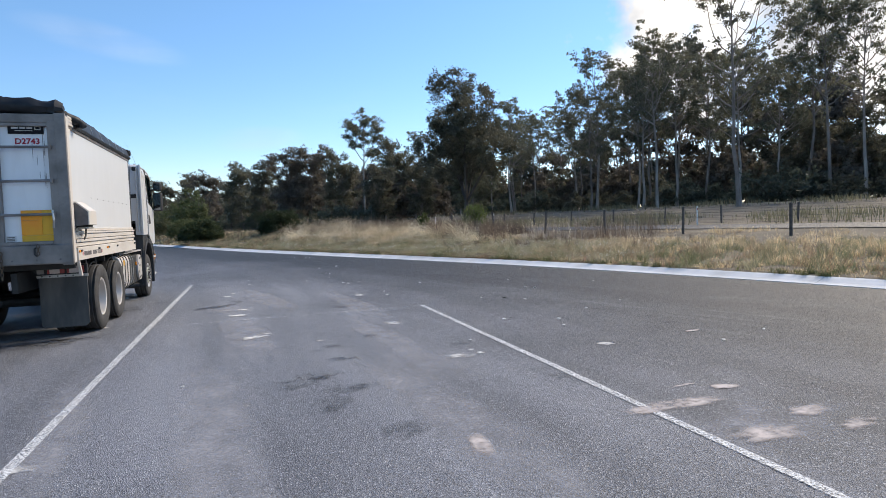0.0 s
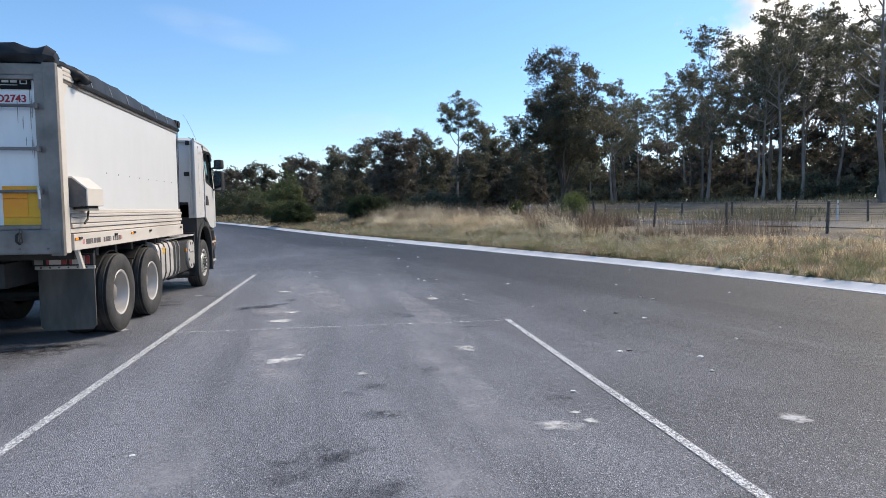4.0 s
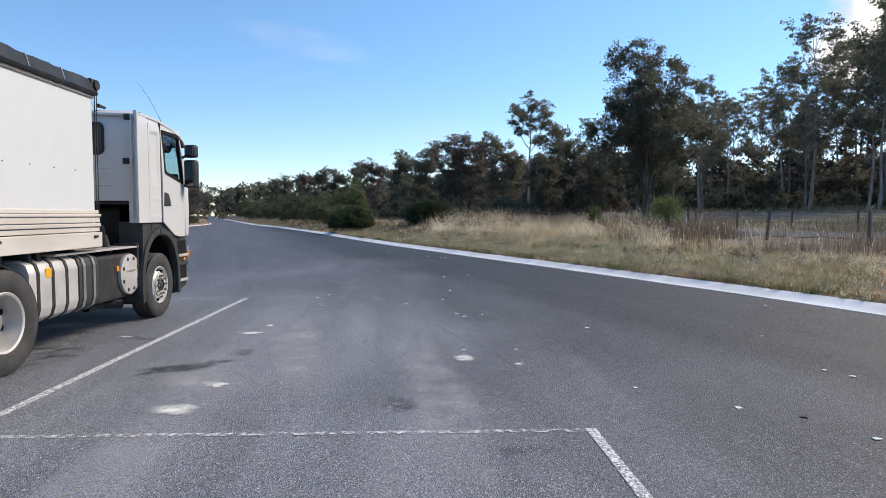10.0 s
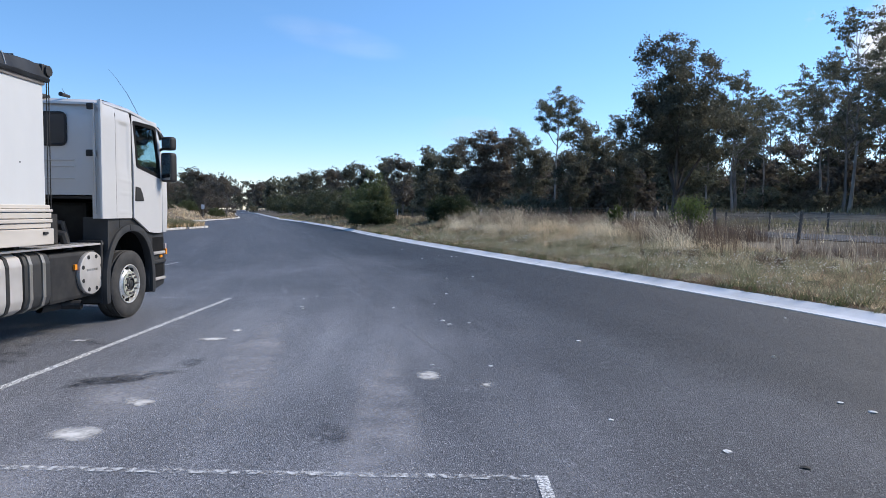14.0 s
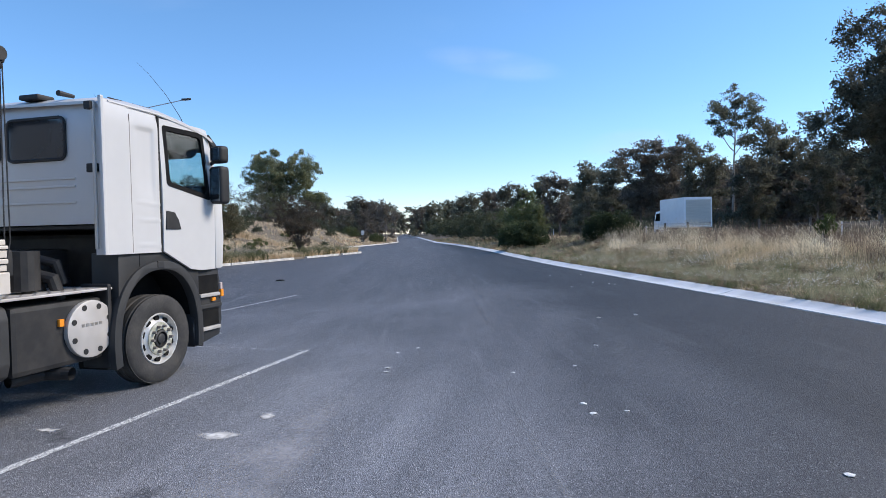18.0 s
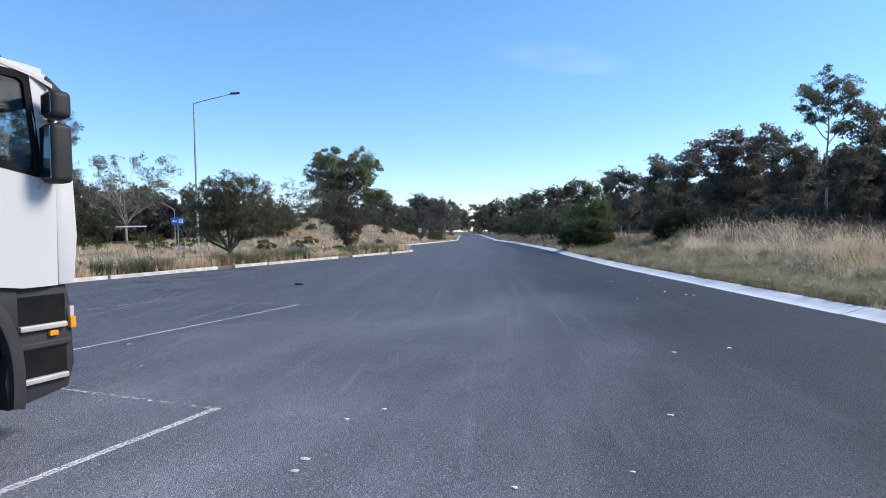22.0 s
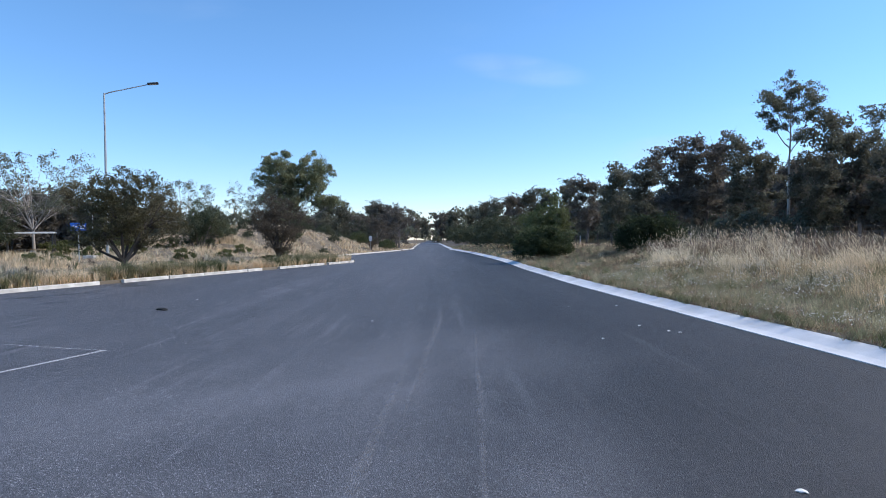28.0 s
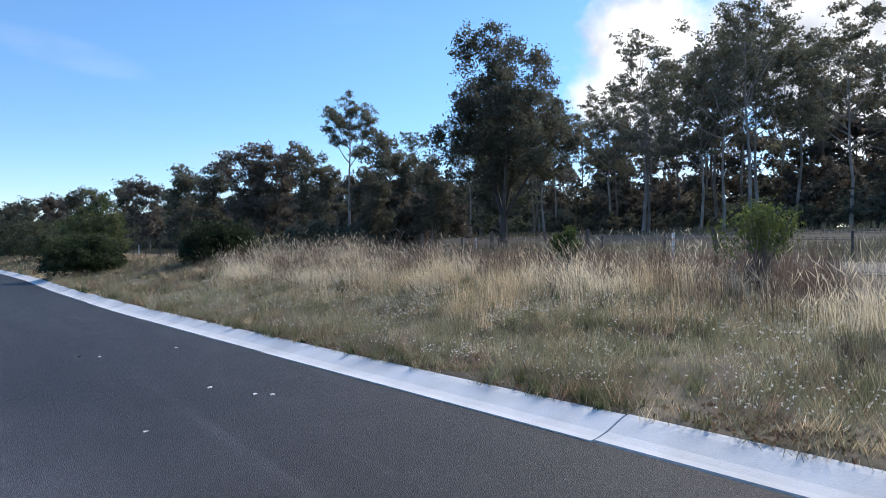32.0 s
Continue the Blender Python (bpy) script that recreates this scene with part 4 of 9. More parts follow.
def make_broom(name, seed, h, r, leaf, label):
    """An upright broom: many thin stems fanning from the root, with narrow leaves along their upper halves."""
    rng = np.random.default_rng(seed)
    bm, centres, radii = bmesh.new(), [], []
    for k in range(34):
        a, u = rng.uniform(0, 2 * math.pi), rng.uniform(0.1, 1)
        tip = Vector((r * u * math.cos(a), r * u * math.sin(a), h * rng.uniform(0.72, 1.0) * (1 - 0.25 * u * u)))
        mid = Vector((tip.x * 0.35, tip.y * 0.35, tip.z * 0.5))
        tube(bm, [(rng.normal() * 0.05, rng.normal() * 0.05, -0.05), mid, tip], [0.014, 0.009, 0.003], 4, False)
        for f in (0.4, 0.65, 0.85, 1.0):
            centres.append(tuple(mid.lerp(tip, f)))
            radii.append(r * 0.2)
    bush = empty(name)
    part("branchwork", bm, M_BARK, bush)
    V, F = leaf_cloud(rng, centres, radii, 20, 0.075, 1.4, -1.2)
    part("foliage", tri_mesh("foliage", V, F, leaf), None, bush)
    return tagged(bush, label, "bush")


def make_round(name, seed, H, rx, z0, leaf, bark, n, count, size, clump, label, lobes=0.16, r0=0.13, full=0.45, category="tree", forks=9, masses=()):
    """A tree with a short forked trunk and a closed, lobed crown from z0 up to H, or one of several masses (x, z, half width, half height)."""
    rng = np.random.default_rng(seed)
    zc, hz = (z0 + H) / 2, (H - z0) / 2
    bm, centres, radii = bmesh.new(), [], []
    p1, p2, p3 = rng.uniform(0, 6, 3)
    for _ in range(n):
        d = rng.normal(size=3)
        d /= np.linalg.norm(d)
        az = math.atan2(d[1], d[0])
        k = (1 + lobes * math.sin(2 * az + p1 + 2 * d[2]) + lobes * math.sin(3 * az + p2) * (1 - abs(d[2])) + lobes * 0.7 * math.sin(6 * d[2] + p3)) * rng.uniform(full, 1) ** 0.5
        k = min(k, 1.2)
        mx, mz, mw, mh = (0, zc, rx, hz) if not masses else masses[int(rng.choice(len(masses), p=np.array([q[2] * q[3] for q in masses]) / sum(q[2] * q[3] for q in masses)))]
        centres.append((mx + d[0] * mw * k * 0.86, d[1] * mw * k * 0.86, mz + d[2] * mh * k * 0.86))
        radii.append(clump * rng.uniform(0.6, 1.2))
    fork = Vector((rng.normal() * 0.08, rng.normal() * 0.08, z0 * 0.8))
    tube(bm, [(0, 0, -0.15), fork * 0.5, fork], [r0 * 1.25, r0 * 0.95, r0 * 0.9], 8)
    for k in range(forks):
        c = Vector(centres[k * (n // forks)])
        m = fork.lerp(c, 0.5) + Vector(rng.normal(size=3)) * rx * 0.06
        tube(bm, [fork, m, c], [r0 * 0.5, r0 * 0.35, r0 * 0.1], 5, False)
        for q in range(4):
            e = Vector(centres[(k * (n // forks) + 3 + 5 * q) % n])
            if (e - m).length < rx * 1.1:
                tube(bm, [m, m.lerp(e, 0.5) + Vector(rng.normal(size=3)) * rx * 0.04, e], [r0 * 0.22, r0 * 0.13, r0 * 0.05], 4, False)
    tree = empty(name)
    part("trunk", bm, bark, tree, smooth=True)
    V, F = leaf_cloud(rng, centres, radii, count, size, 0.85, 0.4)
    part("crown", tri_mesh("crown", V, F, leaf), None, tree)
    return tagged(tree, label, category)


def stand(ob, x, y, z, turn=0.0, s=1.0):
    ob.matrix_basis = pose(x, y, z, 0, 0, turn)
    ob.scale = (s, s, s)
    return ob


def another(ob, x, y, z, turn, s=1.0):
    o = copy_thing(ob, pose(x, y, z, 0, 0, turn))
    o.scale = (s, s, s)
    return o


def ground_right(x, y):
    """The ground's height at a place to the right of the kerb."""
    d = np.hypot(RIGHT[:, 0] - x, RIGHT[:, 1] - y)
    k = int(d.argmin())
    return float(rise(RIGHT[k, 1], d[k]))


def build_trees():
    thin = make_tree("gum_tree", 11, 16.2, 2.35, 0.64, 10, M_LEAF_GUM, M_BARK_PALE, 0.85, 150, 0.22, 0.17, 1.0, 0.02, label="slender pale-trunked gum tree with a small high crown")
    stand(thin, 15.1, 91.3, 0.9, 40)
    big = make_round("gum_tree", 5, 16.4, 6.1, 3.0, M_LEAF_DARK, M_BARK_DARK, 170, 320, 0.26, 1.25, "large dark gum tree with a dense spreading crown", 0.17, 0.3, 0.08, forks=8)
    stand(big, 22.3, 70.6, 0.9, 10)
    tall = [make_tree("gum_tree", 21 + k, 24, 4.6, 0.42 + 0.05 * k, 17, M_LEAF_GUM if k else M_LEAF_DARK, M_BARK_PALE if k % 2 else M_BARK, 1.0, 56, 0.28, 0.22, 1.0, 0.03, forks=3, flat=0.5,
                      label="tall sparse gum tree with bare lower limbs") for k in range(4)]
    mid = [make_tree("gum_tree", 31 + k, 12, 4.4, 0.14, 18, (M_LEAF_DARK, M_LEAF_RUST, M_LEAF_GUM)[k], M_BARK, 1.5, 84, 0.36, 0.22, 1.0, 0.03, umbrella=1.0, forks=3, flat=0.55,
                     label=("dense dark gum tree at the forest edge", "gum tree with rusty brown foliage at the forest edge", "spreading olive gum tree at the forest edge")[k]) for k in range(3)]
    for k, (x, y, s) in enumerate(((42, 52, 1.0), (50, 88, 1.0), (63, 60, 1.02), (47, 70, 0.92))):
        stand(tall[k], x, y, ground_right(x, y), 70 * k, s)
    for k, (x, y, s) in enumerate(((18.8, 89.5, 1.06), (6, 103, 0.98), (-2.3, 126, 0.86))):
        stand(mid[k], x, y, ground_right(x, y), 50 * k, s)
    far = [make_tree("gum_tree", 41 + k, 13, 4.6, 0.1, 15, (M_LEAF_DARK, M_LEAF_RUST)[k], M_BARK, 1.8, 66, 0.5, 0.24, 1.0, 0.03, umbrella=1.0, forks=2, flat=0.6, label="distant gum tree in the forest") for k in range(2)]
    stand(far[0], -46, 222, 1.4)
    stand(far[1], -30, 196, 1.4)
    rng = random.Random(8)
    # trees between the two carriageways
    for x, y, k, s in ((26, 78, 2, 1.0), (12.5, 97, 0, 0.9), (9, 102, 1, 0.95), (2.5, 112, 0, 0.92), (-1, 119, 2, 0.86), (-7, 136, 1, 0.85), (-11, 146, 0, 0.9), (-17, 158, 2, 0.85), (-23, 172, 0, 0.95), (-31, 190, 1, 0.95),
                       (-40, 212, 0, 1.0), (-50, 236, 2, 1.0), (-60, 262, 0, 1.05), (15.5, 84, 0, 0.62), (20, 80, 0, 0.6)):
        another(mid[k] if y < 118 else far[k % 2], x, y, ground_right(x, y), rng.uniform(0, 360), s * 1.1)
    # the forest beyond the far carriageway
    y = -40.0
    while y < 330:
        for off in (66, 77, 92):
            p = beside(y + rng.uniform(-3, 3), off + rng.uniform(-4, 4))
            tallness = 0.95 if y < 75 else 0.8 if y < 110 else 0.66
            src = rng.choice(tall) if rng.random() < (0.75 if y < 90 else 0.35) else rng.choice(mid)
            s = tallness * rng.uniform(0.78, 1.1) * (1.0 if src in tall else 1.25)
            if y > 115 or off > 88:
                src, s = rng.choice(far), tallness * rng.uniform(1.35, 1.85)
            if math.hypot(p[0] - 50, p[1] - 88) > 4 and p[1] > 0.55 * p[0] + 10:
                another(src, float(p[0]), float(p[1]), float(rise(y, off)), rng.uniform(0, 360), s)
        y += 6.0 if y < 130 else 9
    for x, y, k, s in ((34, 84, 1, 0.66), (38, 92, 2, 0.62), (31, 96, 3, 0.6), (44, 80, 0, 0.74), (48, 74, 3, 0.8), (53, 82, 1, 0.78), (42, 100, 2, 0.66), (52, 96, 0, 0.72), (58, 74, 2, 0.86), (60, 88, 3, 0.8), (36, 104, 0, 0.6), (28, 108, 1, 0.62), (47, 108, 2, 0.66), (64, 80, 1, 0.92)):
        another(tall[k], x, y, ground_right(x, y), rng.uniform(0, 360), s)
    # a dense lower storey behind and between the trunks
    under = [make_bush("understorey_tree", 55, 3.6, 3.2, 7.5, M_LEAF_DARK, 46, 66, 0.44, label="dark understorey tree inside the forest", category="tree"), make_bush("understorey_tree", 56, 3.4, 3.2, 6.0, M_LEAF_RUST, 46, 66, 0.44, label="brownish understorey tree inside the forest", category="tree")]
    for k, u in enumerate(under):
        p = beside(20 + 6 * k, 70)
        stand(u, float(p[0]), float(p[1]), float(rise(20, 70)))
    y = 0.0
    while y < 320:
        for off in ((72, 84) if y < 120 else (72,)):
            p = beside(y + rng.uniform(-1, 1), off + rng.uniform(-2, 2))
            if p[1] > 0.55 * p[0] + 10:
                another(rng.choice(under), float(p[0]), float(p[1]), float(rise(y, off)) - 0.2, rng.uniform(0, 360), rng.uniform(0.9, 1.5))
        y += 3.8 if y < 140 else 8
    # a taller hedge of it closes the forest's back
    for y in np.arange(10, 330, 4.6):
        p = beside(y + rng.uniform(-1, 1), 101 + rng.uniform(-3, 3))
        if p[1] > 0.55 * p[0] + 10:
            another(under[rng.random() < 0.4], float(p[0]), float(p[1]), float(rise(y, 101)) - 0.2, rng.uniform(0, 360), rng.uniform(1.35, 1.9) * (1.0 if y < 90 else 0.85))
    # and behind the trees of the middle strip
    for y in np.arange(74, 190, 4.2):
        p = beside(y + rng.uniform(-1, 1), 33 + rng.uniform(-2.5, 3.5))
        another(under[rng.random() < 0.55], float(p[0]), float(p[1]), float(rise(y, 33)) - 0.2, rng.uniform(0, 360), rng.uniform(0.75, 1.2))
    # undergrowth in front of it, and in the middle strip
    scrub = [make_bush("shrub", 51, 2.6, 2.2, 3.2, M_LEAF_BLUE, 34, 54, 0.3, label="blue-grey wattle shrub beside the highway"), make_bush("shrub", 52, 2.4, 2.4, 2.7, M_LEAF_DARK, 34, 54, 0.3, label="dark shrub under the gum trees")]
    stand(scrub[0], 14.5, 84.5, 0.9)
    stand(scrub[1], 11.5, 88.5, 0.9)
    y = 18.0
    while y < 240:
        for off, keep in ((26, 0.95 if y > 78 else 0.0), (29, 0.95 if y > 74 else 0.0), (64, 0.9), (68, 0.8)):
            if rng.random() < keep and y > (0 if off < 40 else 34):
                p = beside(y + rng.uniform(-1.5, 1.5), off + rng.uniform(-1.2, 1.2))
                another(rng.choice(scrub), float(p[0]), float(p[1]), float(rise(y, off)) - 0.1, rng.uniform(0, 360), rng.uniform(0.75, 1.25) * (1.25 if off > 60 else 0.9))
        y += 4.2 if y < 130 else 8
    # bushes on the verge
    stand(make_bush("bush", 61, 2.0, 1.9, 1.9, M_LEAF_BUSH, 130, 240, 0.12, label="rounded dark green bush beside the kerb"), -4.6, 63.2, 0.4)
    stand(make_bush("bush", 62, 2.0, 1.7, 1.95, M_LEAF_BUSH, 110, 240, 0.12, label="dark green bush on the grassy bank"), 1.65, 57.5, 0.85)
    olive = make_bush("bush", 63, 1.8, 1.7, 2.0, M_LEAF_GREEN, 70, 150, 0.12, label="loose olive green bush")
    stand(olive, -6.6, 73.0, 0.6)
    stand(make_broom("broom_bush", 64, 1.75, 0.8, M_LEAF_BROOM, "bright green broom bush on thin stems in the tall grass"), 10.2, 37.0, 0.6)
    stand(make_broom("broom_bush", 65, 1.2, 0.35, M_LEAF_BROOM, "small green broom in the tall grass"), 8.4, 40.5, 0.75)
    row = [make_bush("bush", 66, 2.6, 2.4, 5.0, M_LEAF_SCRUB, 60, 85, 0.24, label="dark upright wattle along the road"), make_bush("bush", 67, 2.6, 2.2, 3.4, M_LEAF_SCRUB, 45, 70, 0.24, label="green scrub along the road"),
           make_bush("bush", 68, 2.4, 2.4, 6.2, M_LEAF_GREEN, 60, 80, 0.26, label="pale olive wattle behind the roadside bushes")]
    stand(row[0], -13.9, 92, 0.3)
    stand(row[1], -10.5, 87, 0.3)
    stand(row[2], -6.4, 80, 0.6)
    for x, y, k, s in ((-16.8, 106, 0, 1.0), (-18.5, 112, 1, 1.0), (-22, 121, 0, 1.05), (-11, 92, 2, 0.7), (-7.5, 92, 1, 1.0), (-14, 103, 1, 1.1), (-26, 131, 1, 1.1), (-28.5, 139, 0, 1.0), (-33, 150, 1, 1.2), (-37, 163, 0, 1.2),
                       (-9.5, 97, 2, 0.9), (-10.5, 101, 1, 1.2), (-9, 108, 2, 1.0), (-43, 178, 1, 1.3), (-49, 196, 0, 1.3), (3.5, 92, 1, 0.9), (0.5, 96, 0, 0.8), (-15, 122, 2, 1.0), (5.5, 86, 1, 0.7)):
        another(row[k], x, y, 0.35, rng.uniform(0, 360), s)
    # the flats on the left
    wattle = make_round("small_tree", 71, 4.95, 2.75, 0.8, M_LEAF_OLIVE, M_BARK_DARK, 190, 190, 0.1, 0.46, "small bushy olive tree with a short forked trunk behind the kerb", 0.14, 0.15, 0.12)
    stand(wattle, -21.0, 47.0, 0.1, 30)
    rust = make_round("small_tree", 72, 4.8, 2.3, 0.5, M_LEAF_RUSSET, M_BARK_DARK, 170, 130, 0.1, 0.42, "twiggy brown small tree behind the kerb", 0.16, 0.09, 0.1, forks=14)
    stand(rust, -21.7, 60.4, 0.15, 0)
    rnd = make_round("gum_tree", 73, 18.6, 8.0, 4.0, M_LEAF_LIT, M_BARK_PALE, 330, 190, 0.3, 1.25, "broad gum tree with a cleft crown behind the mound", 0.12, 0.32, 0.1, forks=16,
                     masses=((-2.5, 13.8, 5.4, 5.0), (4.3, 13.8, 4.4, 4.9), (-0.3, 9.6, 6.2, 4.2), (7.4, 8.4, 2.4, 1.4), (-1.0, 5.0, 5.5, 2.6)))
    stand(rnd, -63.0, 130.0, 0.8, 29.5)
    green = make_round("small_tree", 78, 4.7, 2.5, 0.35, M_LEAF_SCRUB, M_BARK, 130, 110, 0.15, 0.55, "dense dark green small tree on the flats", 0.14, 0.12, 0.1)
    stand(green, -34.0, 68.0, 0.5, 40)
    another(green, -42.9, 56.8, 0.5, 130, 0.85)
    another(green, -36.5, 72.5, 0.6, 250, 0.9)
    acacia = make_round("small_tree", 74, 9.2, 5.2, 2.8, M_LEAF_GUM, M_BARK_PALE, 110, 80, 0.18, 0.75, "sparse spreading gum tree on the flats", 0.2, 0.13, 0.45, forks=13)
    brown_gum = make_tree("gum_tree", 77, 12.2, 3.9, 0.12, 21, M_LEAF_RUST, M_BARK, 1.05, 150, 0.19, 0.2, 1.0, 0.05, forks=3, label="tall twiggy brown gum tree on the flats")
    stand(brown_gum, -47.2, 55.6, 0.5, 200)
    another(brown_gum, -50.2, 52.0, 0.5, 40, 0.86)
    another(brown_gum, -44.6, 52.6, 0.5, 120, 0.62)
    stand(acacia, -47.0, 63.5, 0.5, 20)
    another(acacia, -55, 90, 0.8, 70, 1.0)
    another(acacia, -65.2, 124.0, 0.8, 160, 1.35)
    another(rust, -44, 52, 0.5, 90, 1.35)
    another(rust, -40, 48.5, 0.5, 220, 1.0)
    another(mid[2], -54, 56.5, 0.5, 140, 0.95)
    # a dark hedge of scrub closes the flats
    for k, az in enumerate(np.arange(-66, -43.5, 0.9)):
        d = rng.uniform(70, 84)
        another(under[1 - (k % 3 == 0)], 1 + d * math.sin(radians(az)), 22 + d * math.cos(radians(az)), 0.3, rng.uniform(0, 360), rng.uniform(0.85, 1.3))
    for k, az in enumerate(np.arange(-33.5, -23.0, 1.5)):
        d = rng.uniform(112, 135)
        another(under[k % 2], 1 + d * math.sin(radians(az)), 22 + d * math.cos(radians(az)), 0.6, rng.uniform(0, 360), rng.uniform(0.5, 0.95))
    another(tall[3], -58, 60, 0.5, 190, 0.5)
    for x, y, k, s in ((-62, 78, 1, 0.62), (-70, 84, 0, 0.7), (-66, 66, 1, 0.7), (-76, 74, 2, 0.75), (-60, 92, 0, 0.6), (-72, 100, 2, 0.7), (-80, 60, 0, 0.8), (-84, 92, 1, 0.8), (-66, 150, 0, 0.85), (-59, 166, 1, 0.85), (-72, 160, 2, 0.95),
                       (-70, 185, 0, 1.0), (-80, 215, 1, 1.0), (-95, 250, 0, 1.1), (-90, 205, 2, 1.1), (-66, 52, 1, 0.6), (-64, 128, 1, 0.7), (-75, 122, 0, 0.7)):
        another(mid[k] if y < 140 else far[k % 2], x, y, 0.5, rng.uniform(0, 360), s)
    for x, y, k, s in ((-46, 92, 1, 0.6), (-40, 96, 1, 0.55), (-36.5, 88, 1, 0.5), (-45, 110, 0, 0.6), (-50, 128, 1, 0.8), (-55, 140, 0, 0.7), (-47, 134, 1, 0.6), (-58, 152, 1, 0.8), (-32.5, 80.5, 1, 0.32), (-40, 106, 1, 0.4), (-35, 76, 1, 0.28), (-38.5, 80, 0, 0.25), (-41, 86, 1, 0.3), (-33, 90, 1, 0.38), (-43, 98, 0, 0.4), (-38, 98, 1, 0.42), (-42.5, 120, 0, 0.55), (-46, 122, 1, 0.6), (-48, 116, 0, 0.6), (-29, 80, 1, 0.25)):
        another(row[k], x, y, float(rise_left(x, y)), rng.uniform(0, 360), s)
    for x, y, k, s in ((-56, 138, 3, 0.62), (-59, 149, 4, 0.6), (-63, 160, 3, 0.55), (-67, 172, 4, 0.68), (-74, 186, 3, 0.7), (-81, 204, 4, 0.75), (-90, 228, 3, 0.8), (-100, 252, 4, 0.9), (-112, 282, 3, 1.0), (-126, 315, 4, 1.0),
                       (-140, 352, 3, 1.1), (-60, 232, 3, 0.9), (-73, 262, 4, 1.0), (-83, 305, 3, 1.0), (-96, 345, 4, 1.1), (-128, 398, 3, 1.2), (-140, 415, 4, 1.2), (-152, 425, 3, 1.2), (-165, 440, 4, 1.2), (-118, 400, 4, 1.2), (-133, 470, 3, 1.1), (-139, 478, 4, 1.2), (-146, 484, 3, 1.2), (-153, 480, 4, 1.1), (-159, 474, 3, 1.2), (-166, 482, 4, 1.2), (-173, 476, 3, 1.2), (-143, 500, 4, 1.3), (-156, 505, 3, 1.3)):
        another(far[k - 3], x, y, 0.5, rng.uniform(0, 360), s)
    brown = make_tree("small_tree", 76, 6.4, 2.4, 0.12, 13, M_LEAF_RUST, M_BARK, 0.7, 60, 0.26, 0.14, 1.0, 0.05, label="twiggy brown tree at the far road's edge", category="tree")
    for x, y, s in ((-35.0, 116, 1.1), (-38.6, 124, 1.25), (-42.0, 130, 1.3), (-45, 137, 1.2), (-37, 112, 0.8), (-32.2, 99, 0.32)):
        if x < -35.5:
            another(brown, x, y, float(rise_left(x, y)), rng.uniform(0, 360), s)
        elif s > 1:
            stand(brown, x, y, float(rise_left(x, y)), 20, s)
        else:
            another(rust, x, y, float(rise_left(x, y)), rng.uniform(0, 360), s)
    for x, y, s in ((-32.4, 105, 0.8), (-34.0, 108.5, 0.7), (-36, 103, 0.9)):
        another(olive, x, y, float(rise_left(x, y)), rng.uniform(0, 360), s)
    low = make_bush("low_shrub", 81, 1.05, 0.9, 0.75, M_LEAF_SHRUB, 22, 60, 0.13, 5, label="low green shrub among the dry grass")
    stand(low, -26.5, 57, 0.5)
    for x, y, s in ((-44.1, 54.7, 1.7), (-41.4, 54.7, 1.5), (-43, 52.4, 1.4), (-48.4, 67.7, 1.5), (-35.9, 66.5, 1.3), (-36.7, 62.0, 1.4), (-33.5, 60, 1.0), (-35, 58, 1.1), (-40, 50, 1.3), (-42, 46, 1.5), (-38, 44, 1.2), (-27, 62, 0.9), (-29, 66.5, 1.0), (-31.5, 52.5, 0.8), (-30.5, 50, 0.9), (-19.9, 56, 0.45), (-20.3, 58.5, 0.55), (-19.8, 61, 0.5), (-20.4, 63.5, 0.6), (-19.9, 52.5, 0.4), (-20.8, 54.5, 0.55), (-22.5, 60.5, 0.7), (-24, 64.5, 0.8), (-44, 42, 1.4), (-36, 70, 1.0), (-28, 71, 0.8), (-32, 77, 0.9), (-37, 76, 1.0), (-34, 83, 1.0), (-26, 68, 0.8), (-40, 79, 1.1), (-45, 84, 1.2), (-23, 52, 0.6), (-21, 47, 0.5), (-36, 63, 1.2), (-40, 60, 1.3), (-46, 64, 1.4), (-44, 70, 1.3)):
        another(low, x, y, float(rise_left(x, y)) - 0.02, rng.uniform(0, 360), s)


build_trees()


def build_distance():
    """Woods that close the view all round, far off."""
    rng = np.random.default_rng(12)
    centres, radii = [], []
    for ring, n, h in ((255, 74, 11), (330, 84, 16), (430, 90, 21)):
        for a in np.linspace(-66, 14, n):
            r = ring * rng.uniform(0.93, 1.1)
            x, y = r * math.sin(radians(a)), 20 + r * math.cos(radians(a))
            if ring < 400 and abs(x - float(np.interp(y, STEPS, (RIGHT[:, 0] + LEFT[:, 0]) / 2))) < 8:
                continue
            for z in (2.5, 6.0, 9.5):
                centres.append((x + rng.normal() * 2.5, y + rng.normal() * 2.5, z * h / 12 * rng.uniform(0.75, 1.25)))
                radii.append(rng.uniform(3.5, 5.5))
    V, F = leaf_cloud(rng, centres, radii, 70, 1.8, 0.75)
    tagged(part("far_woods", tri_mesh("far_woods", V, F, M_LEAF_GUM)), "distant olive-grey woods along the horizon", "woods", kind="stuff")


build_distance()


